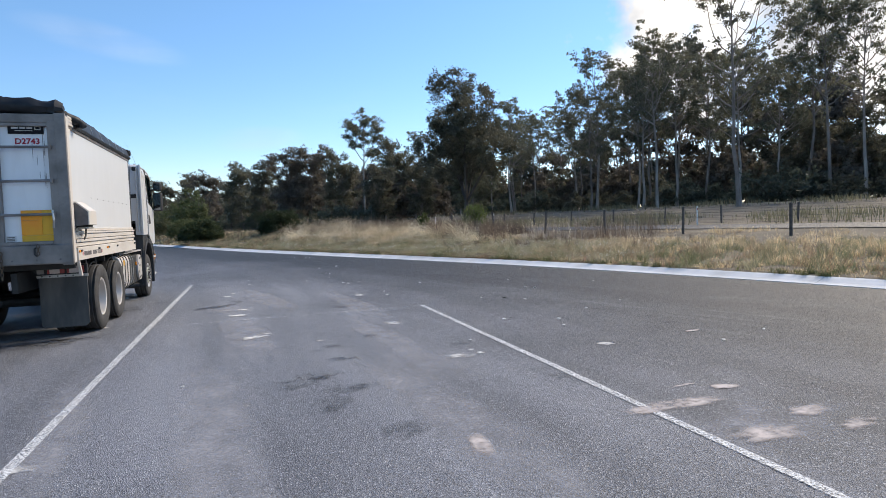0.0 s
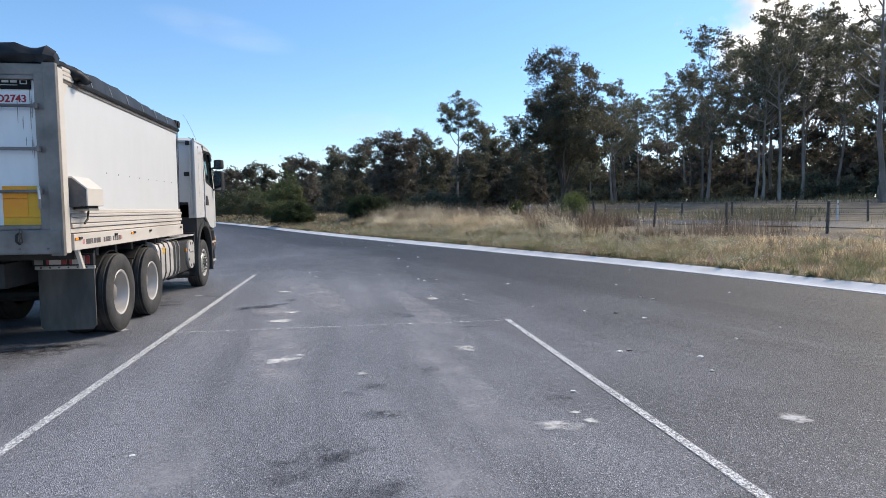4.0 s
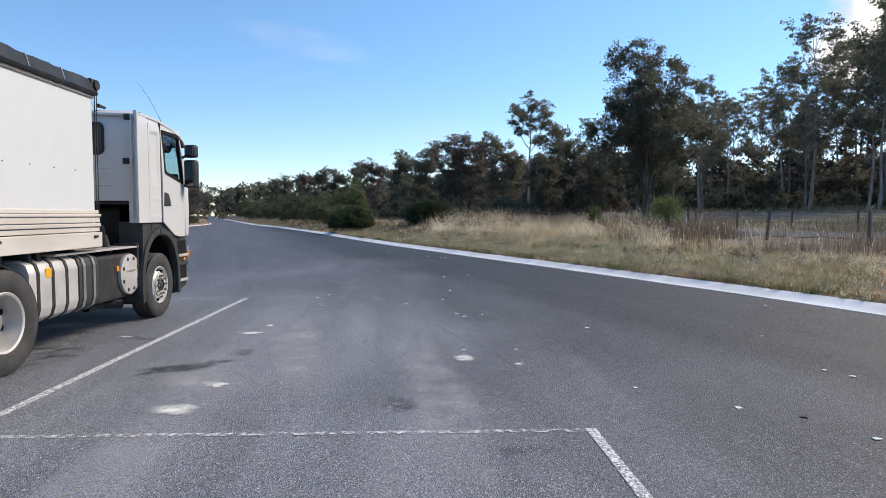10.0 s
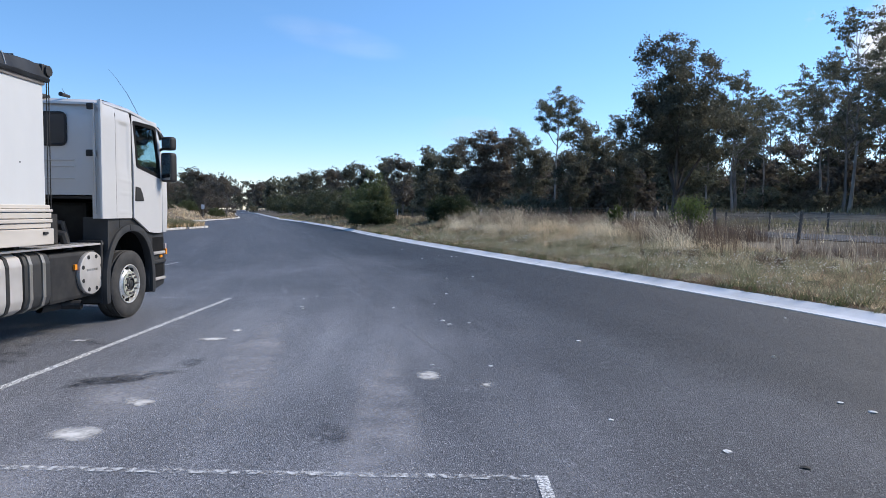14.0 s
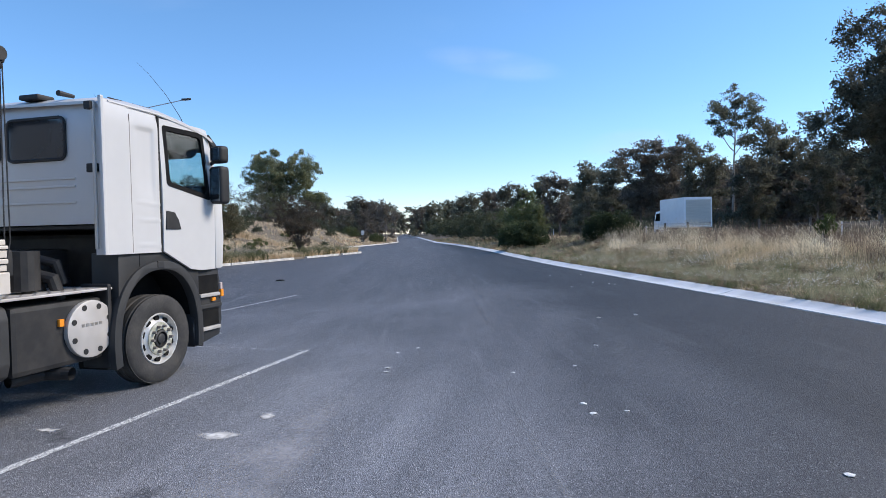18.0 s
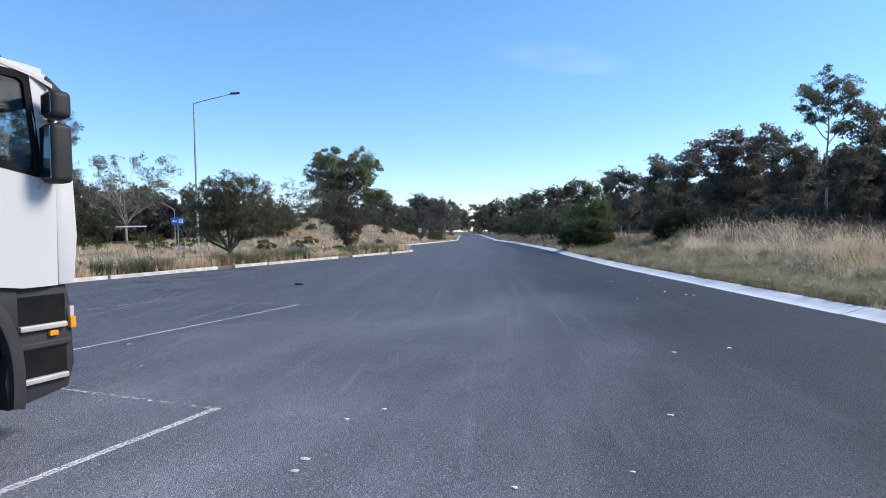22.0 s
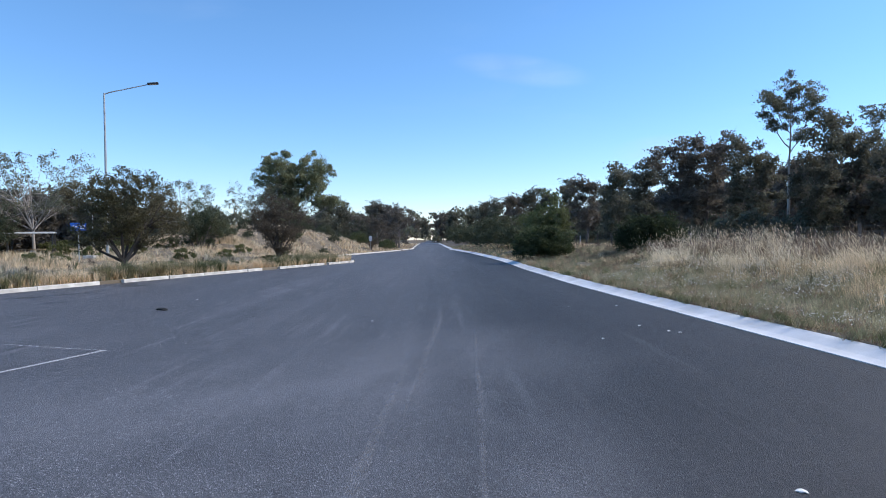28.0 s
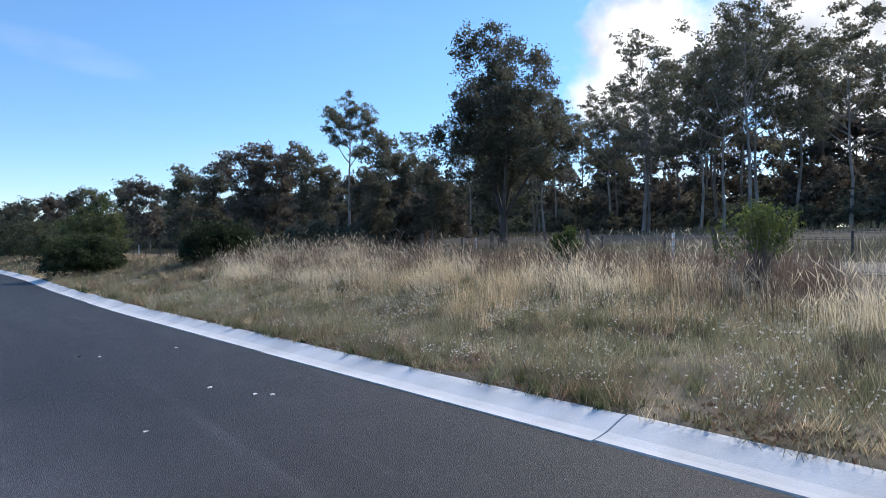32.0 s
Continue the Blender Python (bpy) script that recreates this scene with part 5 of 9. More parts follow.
# ---- grass ----
M_GRASS_DRY = leaf_material("dry_grass", (0.82, 0.65, 0.42), (0.4, 0.31, 0.2), 1.6, 0.5, 0.0)
M_GRASS_FLAT = leaf_material("blond_flat_grass", (0.9, 0.73, 0.5), (0.62, 0.48, 0.31), 0.7, 0.4, 0.0)
M_GRASS_HEAD = leaf_material("seed_heads", (0.9, 0.8, 0.6), (0.66, 0.53, 0.36), 0.8, 0.25, 0.0)
M_GRASS_FINE = leaf_material("fine_pale_grass", (0.7, 0.635, 0.44), (0.37, 0.365, 0.22), 1.0, 0.35, 0.0)
M_GRASS_RED = leaf_material("brown_grass", (0.42, 0.28, 0.19), (0.2, 0.135, 0.1), 1.1, 0.4, 0.0)
M_GRASS_GREEN = leaf_material("green_grass", (0.18, 0.195, 0.1), (0.42, 0.39, 0.26), 1.4, 0.45, 0.0)
M_GRASS_RUST = leaf_material("rust_grass", (0.2, 0.148, 0.112), (0.1, 0.075, 0.06), 0.9, 0.4, 0.0)
M_GRASS_DULL = leaf_material("dull_grass", (0.24, 0.22, 0.14), (0.15, 0.15, 0.1), 0.5, 0.35, 0.0)
M_THATCH = leaf_material("thatch", (0.4, 0.31, 0.21), (0.22, 0.17, 0.115), 1.2, 0.45, 0.0)
M_GRASS_WEED = leaf_material("green_weed", (0.11, 0.13, 0.055), (0.19, 0.18, 0.09), 0.4, 0.35, 0.0)
M_GRASS_RUSH = leaf_material("dark_rush", (0.13, 0.145, 0.07), (0.34, 0.3, 0.18), 0.9, 0.4, 0.0)
M_FLOWER = leaf_material("white_flower", (0.85, 0.84, 0.8), (0.75, 0.72, 0.62), 2.0, 0.15, 0.0)
M_LITTER = leaf_material("dead_leaf", (0.2, 0.13, 0.08), (0.12, 0.075, 0.05), 2.0, 0.4, 0.0)


def blades(rng, P, height, width, lean, wind=(0.0, 0.0)):
    """Bent tapering blades of three triangles from root points."""
    n = len(P)
    a = rng.uniform(0, 2 * math.pi, n)
    side = np.stack([np.cos(a), np.sin(a), 0 * a], 1)
    b = rng.uniform(0, 2 * math.pi, n)
    bend = np.stack([np.cos(b), np.sin(b), 0 * b], 1) * (lean * rng.uniform(0.2, 1.0, n))[:, None] + np.array([wind[0], wind[1], 0])
    h = (height * rng.uniform(0.55, 1.2, n))[:, None]
    w = (width * rng.uniform(0.7, 1.3, n))[:, None]
    up = np.array([0, 0, 1.0])
    m = P + h * 0.55 * (up + bend * 0.45)
    t = P + h * (up * 0.97 + bend)
    V = np.stack([P - side * w, P + side * w, m + side * w * 0.7, m - side * w * 0.7, t], 1).reshape(-1, 3)
    i = np.arange(n)[:, None] * 5
    F = np.concatenate([i + [0, 1, 2], i + [0, 2, 3], i + [3, 2, 4]], 1).reshape(-1, 3)
    return V, F, t


def heads(rng, tips, size):
    """Feathery seed heads at blade tips: two crossed slim diamonds."""
    n = len(tips)
    a = rng.uniform(0, 2 * math.pi, n)
    s = np.stack([np.cos(a), np.sin(a), 0 * a], 1)
    L = (size * rng.uniform(0.7, 1.3, n))[:, None]
    d = np.stack([rng.normal(size=n) * 0.6 - 0.4, rng.normal(size=n) * 0.6 - 0.2, np.ones(n)], 1)
    V = np.stack([tips - d * L * 0.6, tips + s * L * 0.035, tips + d * L * 0.5, tips - s * L * 0.035], 1).reshape(-1, 3)
    i = np.arange(n)[:, None] * 4
    return V, np.concatenate([i + [0, 1, 2], i + [0, 2, 3]], 1).reshape(-1, 3)


def scatter_right(rng, n, y0, y1, o0, o1, patch, lo, ph=0.0):
    """Points on the right-hand verge, thinned to drifts by slow noise."""
    y = rng.uniform(y0, y1, n)
    o = rng.uniform(o0, o1, n)
    k = [np.interp(y, STEPS, c) for c in (RIGHT[:, 0], RIGHT[:, 1], RIGHT_N[:, 0], RIGHT_N[:, 1])]
    x, yy = k[0] + o * k[2], k[1] + o * k[3]
    v = 0.5 + 0.25 * np.sin(x * 1.1 / patch + 2.1 * np.sin(yy * 0.7 / patch + ph) + ph) + 0.25 * np.sin(yy * 1.3 / patch + 1.7 * np.sin(x * 0.9 / patch + 1 + 2 * ph) + 1.7 * ph)
    keep = rng.uniform(0, 1, n) < np.clip((v - lo) / (1 - lo) * 1.6, 0.04, 1)
    return np.stack([x, yy, rise(y, o) - 0.02], 1)[keep], v[keep], o[keep]


def grass_object(name, V, F, mat, label):
    tagged(part(name, tri_mesh(name, V, F, mat)), label, "grass", kind="stuff")


def slivers(rng, P, height, width, lean):
    """Short straight blades of one triangle each."""
    n = len(P)
    a, b = rng.uniform(0, 2 * math.pi, n), rng.uniform(0, 2 * math.pi, n)
    side = np.stack([np.cos(a), np.sin(a), 0 * a], 1) * (width * rng.uniform(0.7, 1.4, n))[:, None]
    tip = np.stack([np.cos(b) * lean, np.sin(b) * lean, np.ones(n)], 1) * (height * rng.uniform(0.5, 1.25, n))[:, None]
    V = np.stack([P - side, P + side, P + tip], 1).reshape(-1, 3)
    return V, np.arange(3 * n).reshape(-1, 3)


def clumped(rng, P, near, size):
    """Draws part of the points in towards shared clump centres, so that the blades stand in tufts."""
    n = len(P)
    c = P[rng.integers(0, n, max(1, n // near))]
    k = rng.integers(0, len(c), n)
    Q = c[k] + np.stack([rng.normal(size=n) * size, rng.normal(size=n) * size, np.zeros(n)], 1)
    inside = rng.uniform(0, 1, n) < 0.65
    return np.where(inside[:, None], Q, P), np.where(inside, rng.uniform(0.7, 1.55, len(c))[k], 0.75)


def tussocks(rng, C, n, h, spread, w):
    """Fountains of bent blades round each centre; h may differ from one to the next."""
    h = np.repeat(np.broadcast_to(h, len(C)) * rng.uniform(0.6, 1.3, len(C)), n)
    P = np.repeat(C, n, 0)
    m = len(P)
    P = P + np.stack([rng.normal(size=m) * 0.035, rng.normal(size=m) * 0.035, np.zeros(m)], 1)
    a, b = rng.uniform(0, 2 * math.pi, m), rng.uniform(0, 2 * math.pi, m)
    out = np.stack([np.cos(a), np.sin(a), 0 * a], 1)
    side = np.stack([np.cos(b), np.sin(b), 0 * b], 1) * (w * rng.uniform(0.7, 1.3, m))[:, None]
    lean = (spread * rng.uniform(0.1, 1.0, m))[:, None]
    L = (h * rng.uniform(0.6, 1.15, m))[:, None]
    up = np.array([0, 0, 1.0])
    mid = P + L * 0.6 * (up * (1 - 0.15 * lean) + out * lean * 0.45)
    tip = P + L * (up * (1 - 0.42 * lean) + out * lean)
    V = np.stack([P - side, P + side, mid + side * 0.7, mid - side * 0.7, tip], 1).reshape(-1, 3)
    i = np.arange(m)[:, None] * 5
    return V, np.concatenate([i + [0, 1, 2], i + [0, 2, 3], i + [3, 2, 4]], 1).reshape(-1, 3), tip


def build_grass():
    rng = np.random.default_rng(77)
    # thatch lying on the soil
    for y0, y1, n, w in ((10, 27, 24000, 0.006), (25, 48, 60000, 0.004), (46, 75, 26000, 0.01)):
        P, v, o = scatter_right(rng, n, y0, y1, 0.5, 9.0, 0.6, 0.0)
        V, F = slivers(rng, P + np.array([0, 0, 0.02]), 0.06, w, 2.2)
        grass_object("thatch", V, F, M_THATCH, "flattened grey straw lying on the soil")
    # mixed short grass behind the kerb: grey green, straw and brown in tufts, lower at the edge
    for y0, y1, n, w in ((10, 27, 80000, 0.005), (25, 46, 130000, 0.0032), (44, 62, 70000, 0.007), (60, 130, 60000, 0.013)):
        for share, mat, name, label, lo, tall_, ph in ((0.55, M_GRASS_GREEN, "short_grass", "short grey-green grass edging the kerb", 0.3, 0.06, 0.0), (0.4, M_GRASS_DRY, "short_dry_grass", "short dry straw along the kerb", 0.34, 0.025, 2.0),
                                                       (0.25, M_GRASS_RED, "short_brown_grass", "short red-brown grass in patches behind the kerb", 0.45, 0.06, 3.6), (0.14, M_GRASS_WEED, "kerb_weeds", "dark green weeds in tufts behind the kerb", 0.6, 0.05, 5.0)):
            P, v, o = scatter_right(rng, int(n * share), y0, y1, 0.5, 5.8, 0.42, lo, ph)
            if name == "kerb_weeds":
                P = P[o < 3.2]
                v, o = v[o < 3.2], o[o < 3.2]
            P, h = clumped(rng, P, 26, 0.055)
            V, F = slivers(rng, P, 0.07 + tall_ * np.minimum(o, 3.6) * (0.4 + v) * h, w, 0.6)
            grass_object(name, V, F, mat, label)
            if name == "short_dry_grass" and y0 < 44:
                tips = V.reshape(-1, 3, 3)[:, 2][rng.uniform(0, 1, len(P)) < 0.2]
                V, F = heads(rng, tips, 0.035 + 2 * w)
                grass_object("small_heads", V, F, M_GRASS_HEAD, "small pale seed heads in the short grass")
    # a close mat of low herbs, ankle high, beside the walk
    for n, mat, name, label, h, ph in ((90000, M_GRASS_GREEN, "herb_mat", "close grey-green herbs behind the kerb", 0.11, 0.0), (50000, M_GRASS_DULL, "herb_mat", "close olive herbs behind the kerb", 0.13, 2.6), (40000, M_THATCH, "straw_mat", "matted grey straw behind the kerb", 0.1, 4.4)):
        P, v, o = scatter_right(rng, n, 27, 46, 0.52, 5.0, 0.5, 0.15, ph)
        P, k = clumped(rng, P, 40, 0.06)
        V, F = slivers(rng, P, (0.3 + 0.7 * smoothstep(0.5, 2.2, o)) * h * (0.6 + 0.8 * v) * k, 0.003, 0.9)
        grass_object(name, V, F, mat, label)
    # fine pale grass over the low bank
    for n, mat, h, ph in ((90000, M_GRASS_FINE, 0.2, 1.2), (40000, M_GRASS_GREEN, 0.18, 3.1)):
        P, v, o = scatter_right(rng, n, 26, 48, 1.3, 6.6, 0.6, 0.1, ph)
        P, k = clumped(rng, P, 50, 0.08)
        V, F, t = blades(rng, P, (0.4 + 0.6 * smoothstep(1.0, 4.0, o)) * h * (0.7 + 0.7 * v) * k, 0.0016, 0.8, (-0.1, -0.05))
        grass_object("fine_grass", V, F, mat, "fine pale grey-green grass over the bank")
    # blond grass, knee high
    for y0, y1, n, w in ((8, 28, 36000, 0.005), (25, 50, 74000, 0.0024), (48, 75, 24000, 0.008), (75, 140, 24000, 0.017)):
        P, v, o = scatter_right(rng, n, y0, y1, 2.6, 8.0 if y0 == 25 else 12.5, 0.8, 0.52, 1.0)
        P, h = clumped(rng, P, 34, 0.09)
        low = (0.4 + 0.6 * smoothstep(32, 39, P[:, 1])) * (1 - 0.6 * smoothstep(42, 52, P[:, 1]))
        V, F, t = blades(rng, P, (0.24 + 0.38 * v) * low * h * smoothstep(1.0, 6.0, o) ** 0.6, w, 0.7, (-0.10, -0.05))
        grass_object("tall_grass", V, F, M_GRASS_DRY, "blond dry grass on the bank")
        pick = rng.uniform(0, 1, len(t)) < 0.3
        V, F = heads(rng, t[pick], 0.07 + 1.6 * w)
        grass_object("grass_heads", V, F, M_GRASS_HEAD, "pale feathery seed heads of the blond grass")
    # tufts over the verge: grey green and straw, dark weeds hanging over the kerb's back edge
    for y0, y1, o0, o1, n, k, h, w, mat, name, label, lo, ph in (
            (24, 47, 0.9, 5.5, 2300, 42, 0.22, 0.0024, M_GRASS_GREEN, "green_tuft_grass", "grey-green tufts behind the kerb", 0.3, 0.0), (24, 47, 2.8, 7.0, 1200, 46, 0.24, 0.002, M_GRASS_DRY, "straw_tuft_grass", "straw-coloured tufts behind the kerb", 0.3, 2.0),
            (24, 54, 3.2, 8.5, 1000, 44, 0.42, 0.0036, M_GRASS_RUST, "brown_tuft_grass", "brown tufts in the dry grass", 0.55, 3.6), (10, 60, 0.5, 0.85, 900, 22, 0.15, 0.005, M_GRASS_WEED, "kerb_weeds", "dark green weeds along the kerb's back edge", 0.35, 5.0),
            (47, 110, 0.6, 8.0, 1500, 24, 0.34, 0.009, M_GRASS_DRY, "straw_tuft_grass", "straw-coloured tufts on the verge", 0.3, 2.0), (47, 110, 0.6, 7.0, 500, 22, 0.3, 0.01, M_GRASS_GREEN, "green_tuft_grass", "grey-green tufts on the verge", 0.4, 0.0),
            (47, 90, 0.8, 8.0, 520, 22, 0.32, 0.01, M_GRASS_RUST, "brown_tuft_grass", "brown tufts on the verge", 0.45, 3.6), (8, 26, 0.7, 9.0, 1500, 26, 0.32, 0.005, M_GRASS_DRY, "straw_tuft_grass", "straw-coloured tufts on the verge", 0.3, 2.0),
            (43, 66, 1.6, 9.0, 900, 30, 0.34, 0.006, M_GRASS_RUST, "brown_tuft_grass", "brown tufts below the bushes", 0.35, 3.6), (42, 66, 1.2, 8.0, 700, 30, 0.3, 0.006, M_GRASS_DULL, "dull_tuft_grass", "dull olive tufts below the bushes", 0.35, 1.3),
            (26, 44, 2.4, 6.5, 420, 40, 0.4, 0.0036, M_GRASS_DULL, "dull_tuft_grass", "dull olive tufts in the blond grass", 0.55, 1.3),
            (24, 62, 0.9, 6.5, 1100, 30, 0.2, 0.0035, M_GRASS_WEED, "dark_tuft_grass", "dark green tufts among the dry grass", 0.5, 7.0),
            (8, 26, 0.7, 9.0, 600, 26, 0.3, 0.005, M_GRASS_GREEN, "green_tuft_grass", "grey-green tufts on the verge", 0.4, 0.0)):
        P, v, o = scatter_right(rng, n, y0, y1, o0, o1, 0.7, lo, ph)
        V, F, t = tussocks(rng, P, k, h * (0.35 + 0.65 * smoothstep(1.0, 4.0, o)) if o1 > 1 else h, 0.9, w)
        grass_object(name, V, F, mat, label)
        if mat is M_GRASS_DRY:
            pick = rng.uniform(0, 1, len(t)) < 0.22
            V, F = heads(rng, t[pick], 0.05 + 2 * w)
            grass_object("small_heads", V, F, M_GRASS_HEAD, "small pale seed heads on the tufts")
    # pale drifts of nodding plumes in front of the brown stand
    P, v, o = scatter_right(rng, 32000, 31, 52, 3.4, 6.6, 0.7, 0.74, 0.5)
    P, h = clumped(rng, P, 60, 0.16)
    V, F, t = blades(rng, P, (0.36 + 0.34 * v) * h, 0.0022, 0.6, (-0.16, -0.07))
    grass_object("plume_stalks", V, F, M_GRASS_HEAD, "pale nodding grass in drifts")
    V, F = heads(rng, t, 0.13)
    grass_object("grass_heads", V, F, M_GRASS_HEAD, "white-blond nodding seed heads")
    # red-brown stand along the fence
    for y0, y1, n, w in ((26, 54, 110000, 0.0034), (54, 75, 9000, 0.009)):
        P, v, o = scatter_right(rng, int(n * 0.8), y0, y1, 4.6, 11.5, 2.1, 0.25, 4.0)
        P, h = clumped(rng, P, 40, 0.12)
        keep = rng.uniform(0, 1, len(P)) < 0.08 + 0.92 * smoothstep(28, 41, P[:, 1])
        P, v, o, h = P[keep], v[keep], o[keep], h[keep]
        V, F, t = blades(rng, P, (0.42 + 0.62 * v) * h * (1 - 0.25 * smoothstep(34, 42, P[:, 1]) - 0.3 * smoothstep(50, 58, P[:, 1])) * smoothstep(4.0, 7.0, o), w, 0.28, (-0.05, 0.0))
        grass_object("brown_grass", V, F, M_GRASS_RUST, "tall red-brown grass along the wire fence")
    P, v, o = scatter_right(rng, 2000, 27, 56, 5.0, 11.0, 2.0, 0.2)
    V, F, t = blades(rng, P, (0.7 + 0.75 * v * v) * (1 - 0.3 * smoothstep(34, 42, P[:, 1])), 0.0024, 0.4, (-0.14, -0.05))
    grass_object("grass_stalks", V, F, M_GRASS_HEAD, "long bent pale grass stalks standing over the rest")
    V, F = heads(rng, t, 0.12)
    grass_object("grass_plumes", V, F, M_GRASS_HEAD, "drooping pale plumes on long stalks")
    # flat white flower heads and litter in the short grass
    P, v, o = scatter_right(rng, 9000, 22, 48, 0.8, 4.2, 0.5, 0.3)
    P = P + np.stack([0 * o, 0 * o, 0.08 + 0.1 * np.minimum(o, 3) * rng.uniform(0.6, 1.2, len(o))], 1)
    V, F = leaf_cloud(rng, P, np.full(len(P), 0.012), 3, 0.026, 0.6, 0.0)
    grass_object("small_flowers", V, F, M_FLOWER, "tiny white everlasting flowers in the short grass")
    P, v, o = scatter_right(rng, 9000, 22, 48, 0.5, 1.3, 0.5, 0.2)
    P[:, 2] += 0.03
    V, F = leaf_cloud(rng, P, np.full(len(P), 0.03), 2, 0.05, 0.3, 0.0)
    grass_object("leaf_litter", V, F, M_LITTER, "brown leaf litter caught behind the kerb")
    # roadside and median grass beyond
    for y0, y1, o0, o1, n, w in ((0, 140, 20.8, 30, 22000, 0.02), (0, 160, 43, 52, 9000, 0.03)):
        P, v, o = scatter_right(rng, n, y0, y1, o0, o1, 3.0, 0.1)
        V, F, _ = blades(rng, P, 0.4 + 0.3 * v, w, 0.4)
        grass_object("roadside_grass", V, F, M_GRASS_DULL, "dry grass between the carriageways")
    # left flats
    def scatter_left(n, x0, x1, y0, y1, lo):
        x, y = rng.uniform(x0, x1, n), rng.uniform(y0, y1, n)
        edge = np.interp(y, STEPS, LEFT[:, 0])
        v = 0.5 + 0.25 * np.sin(x * 0.8 + 2 * np.sin(y * 0.5)) + 0.25 * np.sin(y * 0.9 + 1.5 * np.sin(x * 0.6))
        keep = (x < edge - 0.25) & (rng.uniform(0, 1, n) < np.clip((v - lo) * 2, 0.05, 1)) & ~((x > -24.4) & (x < -22.6) & (y < 56))
        return np.stack([x, y, rise_left(x, y) - 0.02], 1)[keep], v[keep]

    for lo, n, h, mat, nm, lb in ((0.6, 4000, 0.45, M_GRASS_WEED, "green_rushes", "green rushes leaning over the kerb"), (0.55, 7000, 0.3, M_GRASS_WEED, "kerb_weeds", "dark weeds behind the kerb"), (0.3, 26000, 0.34, M_GRASS_FLAT, "dry_grass", "dry straw behind the kerb")):
        y = rng.uniform(30, 82, n)
        x = np.interp(y, STEPS, LEFT[:, 0]) - 0.3 - rng.exponential(1.1, n)
        v = 0.5 + 0.25 * np.sin(y * 1.9 + 2 * np.sin(y * 0.6)) + 0.25 * np.sin(y * 0.8 + x)
        keep = (rng.uniform(0, 1, n) < np.clip((v - lo) * 2.5, 0.05, 1)) & ~((x > -24.4) & (x < -22.6) & (y < 56))
        P = np.stack([x, y, rise_left(x, y) - 0.03], 1)[keep]
        V, F, _ = blades(rng, P, h * (0.5 + v[keep]), 0.008, 0.6, (0.12, -0.05))
        grass_object(nm, V, F, mat, lb)
    for y0, y1, n in ((44.0, 52.0, 170), (56.0, 63.4, 150), (37.5, 41.5, 60), (32.0, 35.5, 50)):
        y = rng.uniform(y0, y1, n)
        x = np.interp(y, STEPS, LEFT[:, 0]) - 0.35 - rng.exponential(0.45, n)
        V, F, _ = tussocks(rng, np.stack([x, y, rise_left(x, y) - 0.03], 1), 46, 0.7, 0.85, 0.008)
        grass_object("rush_bank", V, F, M_GRASS_RUSH, "dense dark green rushes leaning over the kerb")
        y = rng.uniform(y0 - 2, y1 + 2, n)
        x = np.interp(y, STEPS, LEFT[:, 0]) - 0.3 - rng.exponential(0.8, n)
        V, F, _ = tussocks(rng, np.stack([x, y, rise_left(x, y) - 0.03], 1), 40, 0.5, 0.95, 0.007)
        grass_object("straw_tuft_grass", V, F, M_GRASS_FLAT, "shaggy straw tussocks among the rushes")
    # bleached straw lying over the flats and the mound
    for x0, x1, y0, y1, n, w in ((-40, -19, 30, 76, 60000, 0.011), (-56, -26, 62, 116, 50000, 0.02)):
        P, v = scatter_left(n, x0, x1, y0, y1, 0.2)
        V, F = slivers(rng, P + np.array([0, 0, 0.04]), 0.24, w, 1.1)
        grass_object("lying_straw", V, F, M_GRASS_FLAT, "bleached straw lying over the flats")
    for x0, x1, y0, y1, n, k, h, w, mat, nm, lb, lo in ((-36, -19, 30, 74, 900, 30, 0.5, 0.008, M_GRASS_HEAD, "straw_tuft_grass", "straw tussocks on the flats", 0.35), (-23, -19.2, 30, 70, 650, 34, 0.4, 0.009, M_GRASS_WEED, "rush_clump", "dark green rush clumps behind the kerb", 0.45),
                                                        (-30, -19.2, 30, 74, 520, 30, 0.42, 0.009, M_GRASS_RUST, "brown_tuft_grass", "brown tussocks behind the kerb", 0.45), (-30, -19.2, 30, 74, 300, 30, 0.45, 0.009, M_GRASS_DULL, "dull_tuft_grass", "grey-brown weeds behind the kerb", 0.4),
                                                        (-55, -30, 40, 110, 1100, 26, 0.6, 0.013, M_GRASS_HEAD, "straw_tuft_grass", "straw tussocks on the flats", 0.35), (-52, -23, 62, 115, 900, 26, 0.55, 0.013, M_GRASS_HEAD, "pale_tuft_grass", "pale blond tussocks over the mound", 0.45),
                                                        (-52, -22, 40, 115, 500, 26, 0.5, 0.014, M_GRASS_WEED, "green_weeds", "green weeds in clumps among the dry grass", 0.6), (-52, -23, 62, 115, 600, 26, 0.5, 0.014, M_GRASS_RUST, "brown_tuft_grass", "brown tussocks over the mound", 0.5)):
        P, v = scatter_left(n, x0, x1, y0, y1, lo)
        V, F, _ = tussocks(rng, P, k, h, 0.8, w)
        grass_object(nm, V, F, mat, lb)
